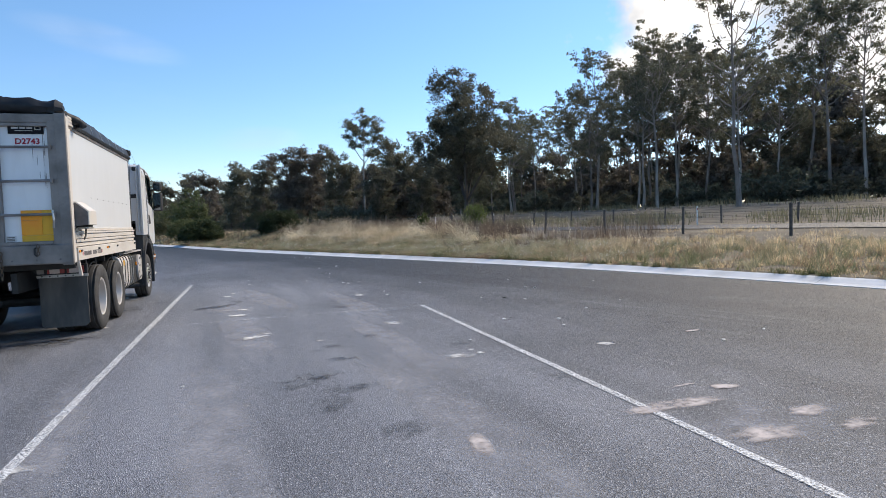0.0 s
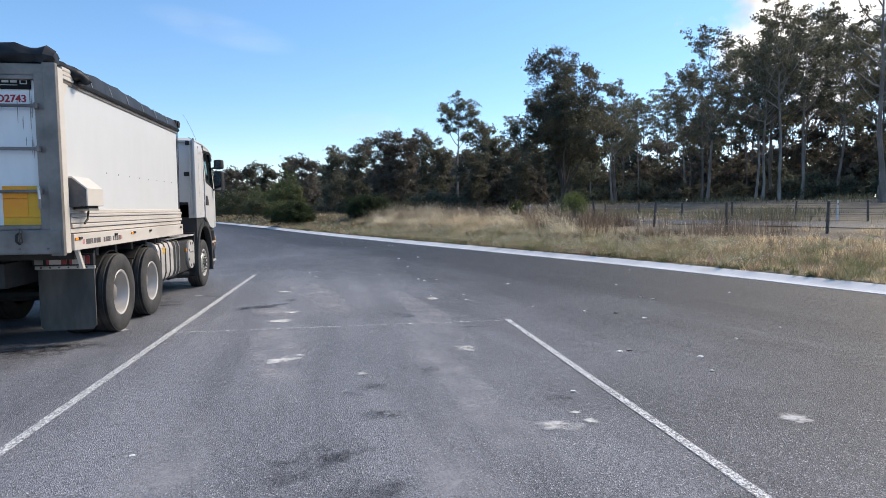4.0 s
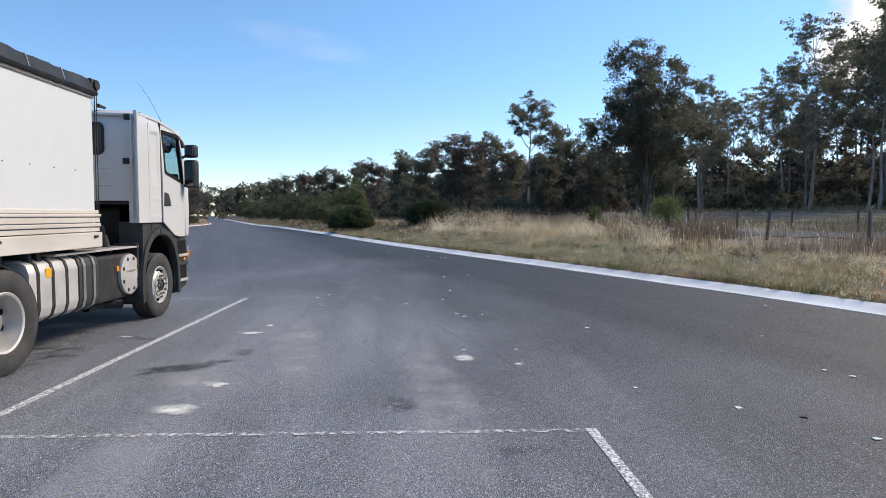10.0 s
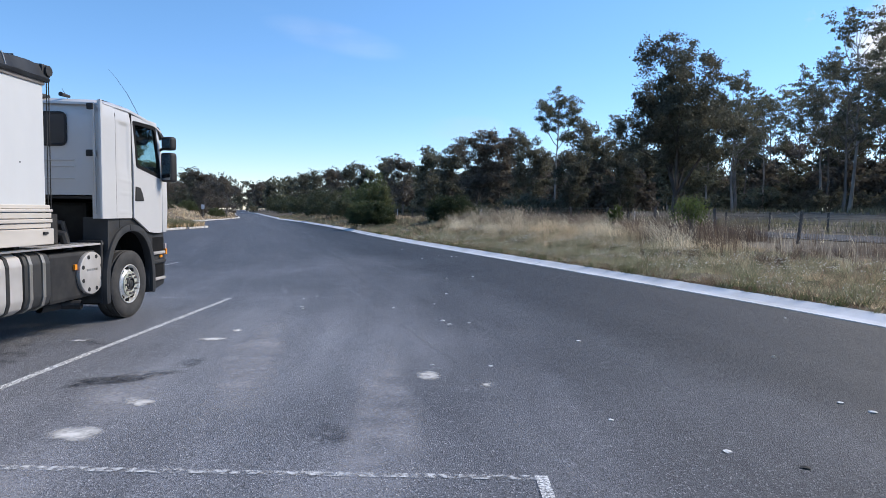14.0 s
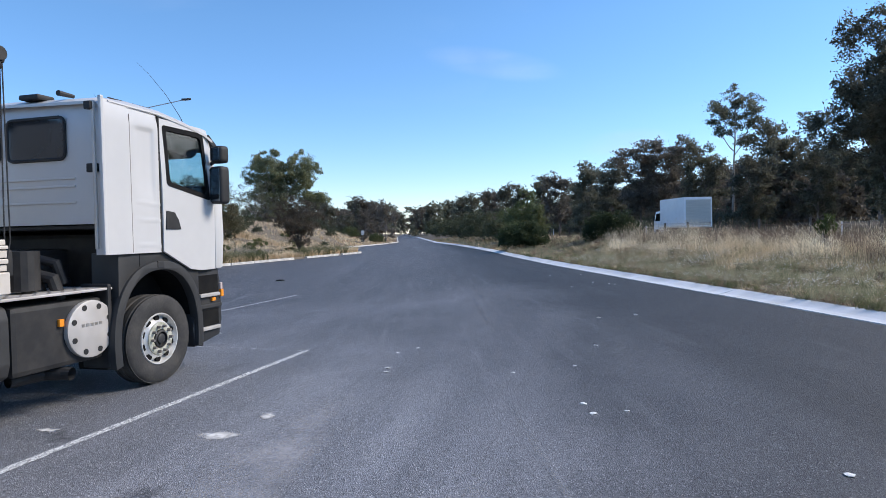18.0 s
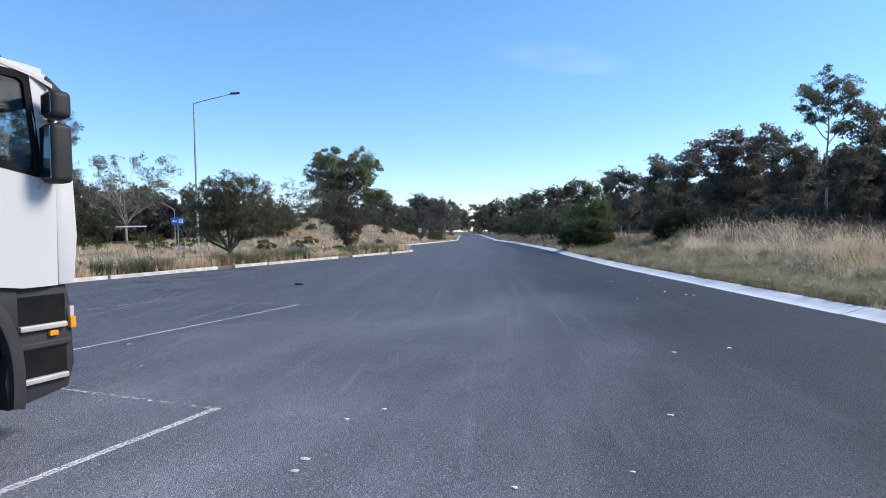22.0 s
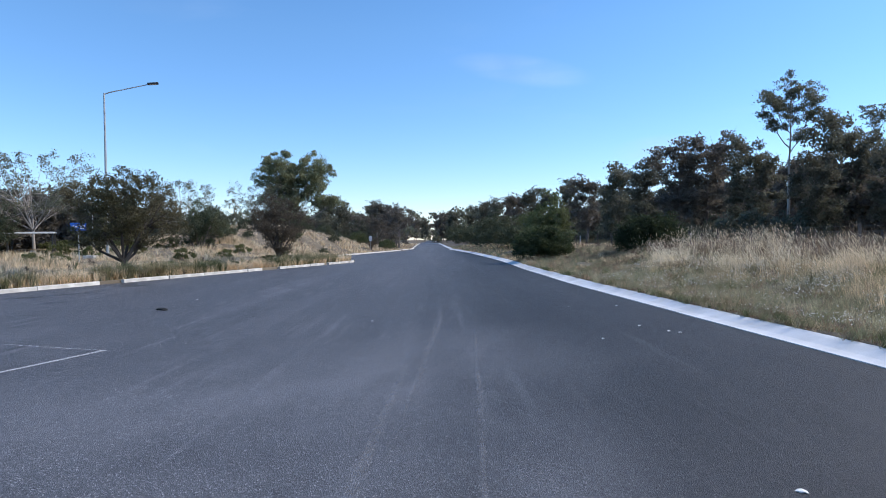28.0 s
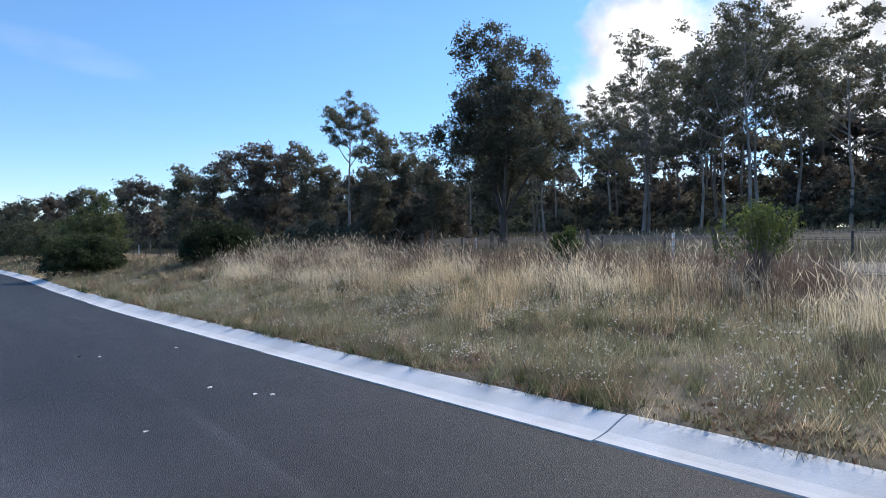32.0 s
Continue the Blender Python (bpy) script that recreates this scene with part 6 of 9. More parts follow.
    for x0, x1, y0, y1, n, h, w, mat, nm, lb in ((-30, -19, 28, 72, 52000, 0.36, 0.008, M_GRASS_FLAT, "dry_grass", "dry straw grass on the flats"), (-60, -29, 40, 110, 46000, 0.45, 0.014, M_GRASS_FLAT, "dry_grass", "dry straw grass on the flats"),
                                                 (-27, -19, 30, 70, 8000, 0.35, 0.010, M_GRASS_WEED, "green_rushes", "green rushes and weeds behind the kerb"), (-52, -22, 66, 125, 24000, 0.4, 0.016, M_GRASS_RED, "mound_grass", "brown grass over the mound"),
                                                 (-50, -20, 34, 120, 16000, 0.5, 0.015, M_GRASS_WEED, "green_weeds", "green weeds scattered in the dry grass"), (-70, -28, 110, 200, 14000, 0.5, 0.04, M_GRASS_DRY, "dry_grass", "dry straw grass on the flats")):
        P, v = scatter_left(n, x0, x1, y0, y1, 0.6 if mat is M_GRASS_WEED else 0.4)
        V, F, _ = blades(rng, P, h * (0.6 + 0.8 * v), w, 0.55)
        grass_object(nm, V, F, mat, lb)


build_grass()


# ---- the tipper truck ----
M_WHITE = material("white_truck_paint", (0.59, 0.575, 0.56), 0.35, other=(0.57, 0.56, 0.55), scale=1.4, fine=0.03, fine_scale=8, spec=0.5, rough_var=0.08)
M_PANEL = material("white_body_panel", (0.62, 0.62, 0.615), 0.42, other=(0.59, 0.585, 0.575), scale=1.1, lo=0.5, hi=0.8, fine=0.04, fine_scale=6, stretch=(1, 1, 0.4))
M_GATE = material("scuffed_white_gate", (0.82, 0.82, 0.82), 0.45, other=(0.64, 0.62, 0.6), scale=2.2, lo=0.58, hi=0.8, fine=0.06, fine_scale=10, stretch=(1, 1, 0.25))
M_RAIL = material("cream_alloy_rail", (0.66, 0.6, 0.53), 0.5, other=(0.52, 0.46, 0.4), scale=2.0, lo=0.45, hi=0.75, fine=0.06, fine_scale=20, metal=0.15, stretch=(1, 0.3, 1))
M_FRAME = material("dirty_alloy_frame", (0.27, 0.24, 0.222), 0.55, other=(0.17, 0.152, 0.14), scale=3.0, fine=0.15, fine_scale=18, metal=0.35, bump=0.1)
M_ALLOY = material("brushed_alloy", (0.5, 0.48, 0.45), 0.4, 0.7, other=(0.34, 0.32, 0.29), scale=3.0, fine=0.08, fine_scale=30, rough_var=0.1)
M_ALLOY_PALE = material("dull_alloy", (0.6, 0.565, 0.535), 0.5, 0.35, other=(0.45, 0.42, 0.39), scale=2.5, fine=0.08, fine_scale=20)
M_RIM = material("bright_alloy_rim", (0.72, 0.71, 0.69), 0.38, 0.35, other=(0.55, 0.53, 0.5), scale=6, fine=0.06, fine_scale=30)
M_MIRROR = material("mirror_glass", (0.16, 0.18, 0.2), 0.08, 0.9)
M_TYRE = material("tyre_rubber", (0.032, 0.031, 0.031), 0.85, other=(0.055, 0.051, 0.047), scale=5, fine=0.2, fine_scale=40, bump=0.15, bump_scale=80)
M_BLACK = material("black_chassis", (0.013, 0.013, 0.014), 0.65, other=(0.028, 0.026, 0.025), scale=6, fine=0.2, fine_scale=25)
# near-black for liners and rubber; also painted shade for recesses and holes
M_LINER_SHADE = material("black_liner_and_shade", (0.006, 0.006, 0.0065), 0.85, other=(0.011, 0.0105, 0.01), scale=6, spec=0.2)
M_HUB = material("cream_hub_flange", (0.5, 0.49, 0.42), 0.5, other=(0.3, 0.3, 0.22), scale=14, fine=0.15, fine_scale=50)
M_DGREY = material("dark_grey_plastic", (0.024, 0.025, 0.027), 0.6, other=(0.036, 0.035, 0.034), scale=3, fine=0.08, fine_scale=40, bump=0.05, bump_scale=120)
M_TARP = material("black_tarp", (0.014, 0.0155, 0.018), 0.5, other=(0.03, 0.033, 0.038), scale=3.5, fine=0.15, fine_scale=20, bump=0.2, bump_scale=8, spec=0.25)
M_FLAP = material("rubber_mud_flap", (0.06, 0.056, 0.053), 0.75, other=(0.115, 0.102, 0.09), scale=4, fine=0.2, fine_scale=20, stretch=(1, 1, 0.3))
M_ORANGE = material("orange_reflective_board", (0.95, 0.3, 0.01), 0.4, other=(0.92, 0.36, 0.012), scale=5)
M_YELLOW = material("yellow_reflective_board", (0.82, 0.4, 0.012), 0.4, other=(0.7, 0.36, 0.02), scale=6)
M_PINKMARK = material("faded_red_mark", (0.6, 0.25, 0.25), 0.6)
M_AMBER = material("amber_lens", (0.9, 0.3, 0.03), 0.2)
M_RED = material("red_lens", (0.3, 0.03, 0.025), 0.3)
M_LENS = material("clear_lens", (0.55, 0.45, 0.42), 0.25)
M_LETTER = material("grey_lettering", (0.13, 0.115, 0.11), 0.6)
M_REDTEXT = material("red_lettering", (0.4, 0.012, 0.03), 0.5)
M_BADGE = material("black_badge", (0.012, 0.012, 0.014), 0.75, spec=0.2)
M_GRIME = material("grey_grime", (0.34, 0.32, 0.3), 0.8)
M_HATCH = material("dark_hatch_steel", (0.11, 0.1, 0.096), 0.6, other=(0.17, 0.15, 0.14), scale=5, fine=0.15, fine_scale=20)
M_SEAT = material("dark_upholstery", (0.04, 0.04, 0.045), 0.8)
M_GLASS = glass_material("cab_glass", (0.84, 0.92, 0.92))
M_GLASS_DARK = glass_material("tinted_glass", (0.05, 0.06, 0.07))
M_GLASS_REAR = material("dark_cab_glass", (0.02, 0.024, 0.028), 0.08, spec=0.6)
M_CHAIN = material("rusty_chain", (0.12, 0.09, 0.07), 0.6, 0.6, other=(0.2, 0.13, 0.08), scale=20)


def lettering(text, size, mat, parent, m, name="lettering"):
    """Built-in letters, turned into a mesh part."""
    cu = bpy.data.curves.new(name, "FONT")
    cu.body, cu.size, cu.extrude, cu.align_x, cu.offset = text, size, 0.001, "CENTER", 0.03 * size
    tmp = new(name + "_curve", cu)
    me = bpy.data.meshes.new_from_object(tmp.evaluated_get(bpy.context.evaluated_depsgraph_get()))
    bpy.data.objects.remove(tmp)
    bpy.data.curves.remove(cu)
    me.materials.clear()
    me.materials.append(mat)
    ob = part(name, me, None, parent)
    ob.matrix_basis = m
    return ob


def tyre_bmesh(radius=0.515, width=0.29):
    bm = bmesh.new()
    w = width / 2
    prof = [(0.292, -w * 0.80), (0.33, -w * 0.98), (0.42, -w * 1.02), (0.475, -w * 0.97), (radius - 0.016, -w * 0.88), (radius, -w * 0.76)]
    for c in (-0.42, 0.0, 0.42):
        prof += [(radius, (c - 0.10) * w * 1.6), (radius - 0.014, (c - 0.07) * w * 1.6), (radius - 0.014, (c + 0.07) * w * 1.6), (radius, (c + 0.10) * w * 1.6)]
    prof += [(radius, w * 0.76), (radius - 0.016, w * 0.88), (0.475, w * 0.97), (0.42, w * 1.02), (0.33, w * 0.98), (0.292, w * 0.80)]
    rings = turned(bm, prof, 56)
    # shoulder lugs
    for k, ring in enumerate(rings):
        if k in (4, len(rings) - 5):
            for j, v in enumerate(ring):
                if j % 2:
                    v.co.y *= 0.985
                    v.co.z *= 0.985
    return bm


def wheel_rear(parent, m):
    """The outer wheel of a pair: a deep dished rim; x points outwards."""
    wh = part("wheel", tyre_bmesh(), M_TYRE, parent, "worn rear truck tyre on a dished alloy rim", smooth=True)
    wh.matrix_basis = m
    bm = bmesh.new()
    turned(bm, [(0.300, 0.122), (0.292, 0.128), (0.270, 0.118), (0.258, 0.07), (0.246, 0.0), (0.238, -0.05), (0.16, -0.06), (0.12, -0.05), (0.10, -0.045)], 40)
    turned(bm, [(0.246, -0.12), (0.30, -0.13)], 40)
    part("rim", bm, M_ALLOY_PALE, wh, smooth=True)
    bm = bmesh.new()
    turned(bm, [(0.13, -0.05), (0.125, 0.0), (0.10, 0.035), (0.055, 0.05), (0.002, 0.052)], 24)
    part("hub", bm, M_FRAME, wh, smooth=True)
    for j in range(10):
        a = 2 * math.pi * j / 10
        bm = bmesh.new()
        bmesh.ops.create_cone(bm, cap_ends=True, segments=6, radius1=0.017, radius2=0.014, depth=0.03, matrix=pose(-0.035, 0.165 * math.cos(a), 0.165 * math.sin(a), 0, 90, 0))
        part("wheel_nut", bm, M_FRAME, wh)
    # solid black discs, the dark of the hand holes put into colour
    for j in range(8):
        a = 2 * math.pi * (j + 0.5) / 8
        bm = bmesh.new()
        bmesh.ops.create_cone(bm, cap_ends=True, segments=10, radius1=0.034, radius2=0.034, depth=0.016, matrix=pose(-0.048, 0.205 * math.cos(a), 0.205 * math.sin(a), 0, 90, 0))
        part("hand_hole", bm, M_LINER_SHADE, wh)
    return wh


def wheel_front(parent, m):
    """A steer wheel: a domed rim with round holes and a ring of nuts; x points outwards."""
    wh = part("wheel", tyre_bmesh(), M_TYRE, parent, "front truck tyre on a polished alloy rim", smooth=True)
    wh.matrix_basis = m
    bm = bmesh.new()
    turned(bm, [(0.300, 0.122), (0.294, 0.134), (0.284, 0.132), (0.276, 0.112), (0.268, 0.07), (0.255, 0.055), (0.21, 0.105), (0.19, 0.125)], 40)
    part("rim", bm, M_RIM, wh, smooth=True)
    bm = bmesh.new()
    turned(bm, [(0.195, 0.124), (0.19, 0.138), (0.178, 0.142), (0.11, 0.138), (0.105, 0.11)], 36)
    part("hub_flange", bm, M_HUB, wh, "cream painted hub flange", smooth=True)
    bm = bmesh.new()
    turned(bm, [(0.108, 0.105), (0.1, 0.15), (0.082, 0.158), (0.078, 0.12), (0.062, 0.115), (0.058, 0.15), (0.05, 0.156), (0.002, 0.156)], 24)
    part("hub", bm, M_DGREY, wh, smooth=True)
    for j in range(10):
        a = 2 * math.pi * j / 10
        bm = bmesh.new()
        bmesh.ops.create_cone(bm, cap_ends=True, segments=6, radius1=0.02, radius2=0.016, depth=0.05, matrix=pose(0.158, 0.148 * math.cos(a), 0.148 * math.sin(a), 0, 90, 0))
        part("wheel_nut", bm, M_FRAME, wh)
        # a solid black disc paints the dark inside each hand hole
        b = a + math.pi / 10
        bm = bmesh.new()
        bmesh.ops.create_cone(bm, cap_ends=True, segments=14, radius1=0.038, radius2=0.038, depth=0.034, matrix=pose(0.08, 0.234 * math.cos(b), 0.234 * math.sin(b), 0, 90, 0))
        part("hand_hole", bm, M_LINER_SHADE, wh)
    return wh


def thicken(bm, by):
    """Gives an open sheet thickness along the vector by, with closed edges."""
    faces, by = bm.faces[:], Vector(by)
    rim = [e for e in bm.edges if len(e.link_faces) == 1]
    twin = {v: bm.verts.new(v.co + by) for v in bm.verts[:]}
    for f in faces:
        bm.faces.new([twin[v] for v in reversed(f.verts)])
    for e in rim:
        a, b = e.verts
        bm.faces.new((a, b, twin[b], twin[a]))
    bmesh.ops.recalc_face_normals(bm, faces=bm.faces[:])
    return bm


def grid_wall(ys, zs, hole, x, thick=0.03, shape=None):
    """An upright wall in y and z with cells left out, drawn to shape(y, z), with thickness."""
    bm = bmesh.new()
    vs = {}
    shape = shape or (lambda y, z: (x, y, z))
    for i, y in enumerate(ys):
        for j, z in enumerate(zs):
            vs[i, j] = bm.verts.new(shape(y, z))
    for i in range(len(ys) - 1):
        for j in range(len(zs) - 1):
            if not hole(0.5 * (ys[i] + ys[i + 1]), 0.5 * (zs[j] + zs[j + 1])):
                bm.faces.new((vs[i, j], vs[i + 1, j], vs[i + 1, j + 1], vs[i, j + 1]))
    return thicken(bm, (thick, 0, 0))


def quad_sheet(corners, thick=0.006, bevel=0.0):
    bm = bmesh.new()
    f = bm.faces.new([bm.verts.new(c) for c in corners])
    f.normal_update()
    return thicken(bm, f.normal * thick)


# In the truck's own space x is to its right, y ahead, z up; the right side lies at x = 1.25 and y = 0 at 20.5 m along the bay.
def build_truck():
    tr = empty("tipper_truck", pose(-4.79, 20.5, 0, 0, 0, -0.6))
    tagged(tr, "white tipper truck parked in a marked bay", "truck")
    S = 1.25
    yr, yf = -3.72, 0.93          # the tipping body's ends
    # --- tipping body
    for sx in (1, -1):
        o = part("side_panel", boxed(sx * (S - 0.05) - 0.012, yr + 0.14, 1.6, sx * (S - 0.05) + 0.012, yf - 0.03, 3.0, 0.004), M_PANEL, tr, "smooth white side panel")
        x0, x1 = sorted((sx * (S - 0.09), sx * (S - 0.02)))
        part("top_rail", boxed(x0, yr + 0.1, 2.96, x1, yf, 3.04, 0.012), M_FRAME, tr)
        for za, zb, out in ((1.16, 1.34, 0.03), (1.35, 1.40, 0.0), (1.41, 1.45, 0.02), (1.46, 1.52, 0.008), (1.53, 1.56, 0.025), (1.565, 1.61, -0.005)):
            x0, x1 = sorted((sx * (S - 0.12), sx * (S - 0.02 + out)))
            part("side_rail", boxed(x0, yr + 0.2, za, x1, yf + 0.04, zb, 0.008), M_RAIL, tr, "ribbed cream alloy side rail")
        part("rear_post", boxed(sx * S - 0.10 * (sx > 0), yr + 0.03, 1.14, sx * S + 0.10 * (sx < 0), yr + 0.15, 3.1, 0.012), M_RAIL, tr, "cream alloy corner post")
        part("corner_gusset", prismed([(yr + 0.14, 3.0), (yr + 0.34, 3.0), (yr + 0.14, 2.72)], sx * (S - 0.03) - 0.008, sx * (S - 0.03) + 0.008), M_RAIL, tr)
        part("post_edge", boxed(sx * S - 0.13 * (sx > 0), yr - 0.03, 1.12, sx * S + 0.13 * (sx < 0), yr + 0.03, 3.13, 0.01), M_FRAME, tr, "dirty grey edge of the gate opening")
        for k in range(3):
            x0, x1 = sorted((sx * (S - 0.06), sx * (S - 0.005)))
            part("top_rib", boxed(x0, yr + 0.15, 3.005 + 0.045 * k, x1, yr + 0.5, 3.04 + 0.045 * k, 0.006), M_RAIL, tr)
    part("front_wall", boxed(-S + 0.05, yf - 0.06, 1.3, S - 0.05, yf, 3.02, 0.01), M_PANEL, tr)
    part("body_floor", boxed(-S + 0.1, yr + 0.1, 1.16, S - 0.1, yf, 1.24, 0.01), M_BLACK, tr)
    for k in range(7):
        y = yr + 0.5 + k * 0.62
        part("cross_bearer", boxed(-S + 0.12, y, 1.04, S - 0.12, y + 0.08, 1.17, 0.01), M_BLACK, tr)
    # rear gate: a grey frame, three scuffed white panels and ladder bars
    g = yr - 0.01
    part("gate_top", boxed(-S + 0.1, g, 3.0, S - 0.1, g + 0.1, 3.12, 0.015), M_FRAME, tr)
    part("gate_bottom", boxed(-S + 0.02, g - 0.03, 1.14, S - 0.02, g + 0.12, 1.4, 0.02), M_FRAME, tr, "dirty grey alloy beam under the tailgate")
    for x in (-1.15, -0.47, 0.35, 1.03):
        part("gate_post", boxed(x, g - 0.01, 1.38, x + 0.12, g + 0.1, 3.02, 0.012), M_FRAME, tr)
    for x0, x1 in ((-1.04, -0.46), (-0.36, 0.36), (0.46, 1.04)):
        part("gate_panel", boxed(x0, g + 0.05, 1.39, x1, g + 0.08, 3.01, 0.004), M_GATE, tr, "scuffed white tailgate panel")
    for z in (1.80, 2.24, 2.68):
        bm = bmesh.new()
        tube(bm, [(0.30, g - 0.05, z), (1.06, g - 0.05, z)], 0.018, 8)
        part("ladder_bar", bm, M_FRAME, tr)
        for x in (0.38, 1.05):
            part("bar_bracket", boxed(x, g - 0.075, z - 0.03, x + 0.03, g - 0.01, z + 0.03, 0.006), M_FRAME, tr)
    part("ladder_bar", tubed([(-1.06, g - 0.05, 2.24), (0.30, g - 0.05, 2.24)], 0.018, 8), M_FRAME, tr)
    # inner rails, and the grain hatch in the gate's middle with its clamp
    part("inner_rail", boxed(-1.03, g - 0.012, 1.402, 1.03, g + 0.06, 1.45, 0.008), M_FRAME, tr)
    part("inner_rail", boxed(-1.03, g - 0.004, 2.955, 1.03, g + 0.06, 3.0, 0.008), M_FRAME, tr)
    hatch = part("grain_hatch", boxed(-0.22, g + 0.02, 1.47, 0.22, g + 0.046, 2.14, 0.006), M_HATCH, tr, "dark steel grain hatch in the tailgate")
    for x0, x1, z0, z1 in ((-0.28, -0.22, 1.452, 2.2), (0.22, 0.28, 1.452, 2.2), (-0.22, 0.22, 2.14, 2.2)):
        part("hatch_frame", boxed(x0, g - 0.01, z0, x1, g + 0.048, z1, 0.006), M_HATCH, hatch)
    part("hatch_clamp", tubed([(0.12, g - 0.005, 1.6), (0.12, g - 0.05, 1.66), (0.12, g - 0.05, 1.9), (0.12, g - 0.005, 1.96)], 0.018, 7), M_BLACK, hatch)
    part("hatch_slide", boxed(0.06, g - 0.005, 1.56, 0.18, g + 0.02, 2.0, 0.006), M_BLACK, hatch)
    for x in (0.41, 0.82, -0.82):
        part("gate_hook", tubed([(x, g - 0.03, 1.36), (x, g - 0.07, 1.35), (x, g - 0.075, 1.28), (x + 0.02, g - 0.05, 1.25)], 0.012, 6), M_BLACK, tr)
    for z in (1.55, 1.64):
        part("post_bolt", tubed([(0.41, g - 0.01, z), (0.41, g - 0.03, z)], 0.022, 8), M_BLACK, tr)
    for k in range(9):
        part("beam_rivet", tubed([(-1.1 + 0.275 * k, g - 0.03, 1.2), (-1.1 + 0.275 * k, g - 0.036, 1.2)], 0.012, 6), M_HATCH, tr)
    for x0, x1, z0, z1, m in ((0.66, 0.90, 1.73, 1.86, M_ORANGE), (0.66, 0.90, 1.53, 1.728, M_ORANGE), (0.902, 1.025, 1.53, 1.86, M_YELLOW), (0.66, 1.025, 1.42, 1.528, M_YELLOW)):
        part("reflector_board", boxed(x0, g + 0.03, z0, x1, g + 0.047, z1, 0.003), m, tr, "square orange and yellow reflective board")
    part("reflector_board", boxed(-1.0, g + 0.03, 1.43, -0.60, g + 0.047, 1.86, 0.004), M_ORANGE, tr)
    part("warning_label", boxed(0.47, g + 0.035, 1.43, 0.59, g + 0.047, 1.53, 0.002), M_PANEL, tr)
    for k in range(4):
        part("label_bar", boxed(0.485, g + 0.031, 1.445 + 0.02 * k, 0.575, g + 0.036, 1.455 + 0.02 * k), M_LETTER, tr)
    part("badge", boxed(0.58, g + 0.03, 2.86, 0.985, g + 0.047, 2.985, 0.004), M_BADGE, tr, "black maker's badge with pale bars")
    for x0, x1, z0, z1 in ((0.62, 0.70, 2.925, 2.95), (0.715, 0.78, 2.925, 2.95), (0.795, 0.86, 2.925, 2.95), (0.885, 0.895, 2.91, 2.96), (0.895, 0.955, 2.91, 2.92), (0.895, 0.955, 2.95, 2.96), (0.945, 0.955, 2.92, 2.95), (0.66, 0.86, 2.897, 2.905)):
        part("badge_bar", boxed(x0, g + 0.026, z0, x1, g + 0.031, z1, 0.002), M_ALLOY_PALE, tr)
    lettering("D2743", 0.105, M_REDTEXT, tr, pose(0.79, g + 0.046, 2.73, 90, 0, 0), "fleet_number")
    for x in (0.30, 1.05):
        part("gate_latch", tubed([(x, g - 0.05, 1.62), (x + 0.02, g - 0.09, 1.72), (x, g - 0.06, 1.85)], 0.014, 6), M_ALLOY, tr)
    rng = np.random.default_rng(9)
    for k in range(9):
        x, z, l = rng.uniform(0.84, 1.0), rng.uniform(1.95, 2.62), rng.uniform(0.08, 0.3)
        part("grime_streak", prismed([(x, z), (x + 0.004, z + l * 0.5), (x + 0.003, z + l), (x - 0.004, z + l * 0.7), (x - 0.003, z + l * 0.2)], g + 0.0475, g + 0.0492, axis="y"), M_GRIME, tr)
    # chains hanging from the gate
    for x, z0, n in ((0.40, 1.52, 11), (0.44, 1.30, 8), (0.86, 1.38, 3)):
        bm = bmesh.new()
        for k in range(n):
            a = 0.5 * math.pi * (k % 2)
            ring = [(x + 0.016 * math.cos(t) * math.cos(a), g - 0.07 + 0.016 * math.cos(t) * math.sin(a), z0 - 0.045 * k + 0.028 * math.sin(t)) for t in np.linspace(0, 2 * math.pi, 9)]
            tube(bm, ring, 0.006, 4, False)
        part("chain", bm, M_CHAIN, tr, "rusty hanging chain")
    # rolled tarp: crumpled bundle over the tailgate, long rolls on the sides
    rng = np.random.default_rng(4)

    def bundle(pts, r, seed, n=26, sides=14, squash=0.8, rough=1.0):
        q = np.random.default_rng(seed)
        bm = bmesh.new()
        P = [Vector(p) for p in pts]
        line = []
        for k in range(n + 1):
            f = k / n * (len(P) - 1)
            i = min(int(f), len(P) - 2)
            line.append(P[i].lerp(P[i + 1], f - i))
        radii = [r * (0.92 + rough * (0.14 * math.sin(k * 1.7 + seed) + 0.1 * q.normal())) * (0.5 if k in (0, n) else 1) for k in range(n + 1)]
        tube(bm, line, radii, sides)
        for v in bm.verts:
            v.co += Vector(q.normal(size=3)) * r * 0.07 * rough
            v.co.z = v.co.z if v.co.z > line[0].z else line[0].z + (v.co.z - line[0].z) * squash
        return bm

    part("tarp_fold", bundle([(-1.2, yr - 0.02, 3.22), (0, yr + 0.0, 3.25), (1.22, yr + 0.1, 3.19)], 0.125, 2), M_TARP, tr, "crumpled black tarp bundled over the tailgate", smooth=True)
    part("tarp_fold", bundle([(0.6, yr + 0.14, 3.18), (1.14, yr + 0.34, 3.16), (1.31, yr + 0.5, 3.05), (1.30, yr + 0.55, 2.97)], 0.08, 7, 14), M_TARP, tr, "black tarp end hanging over the corner", smooth=True)
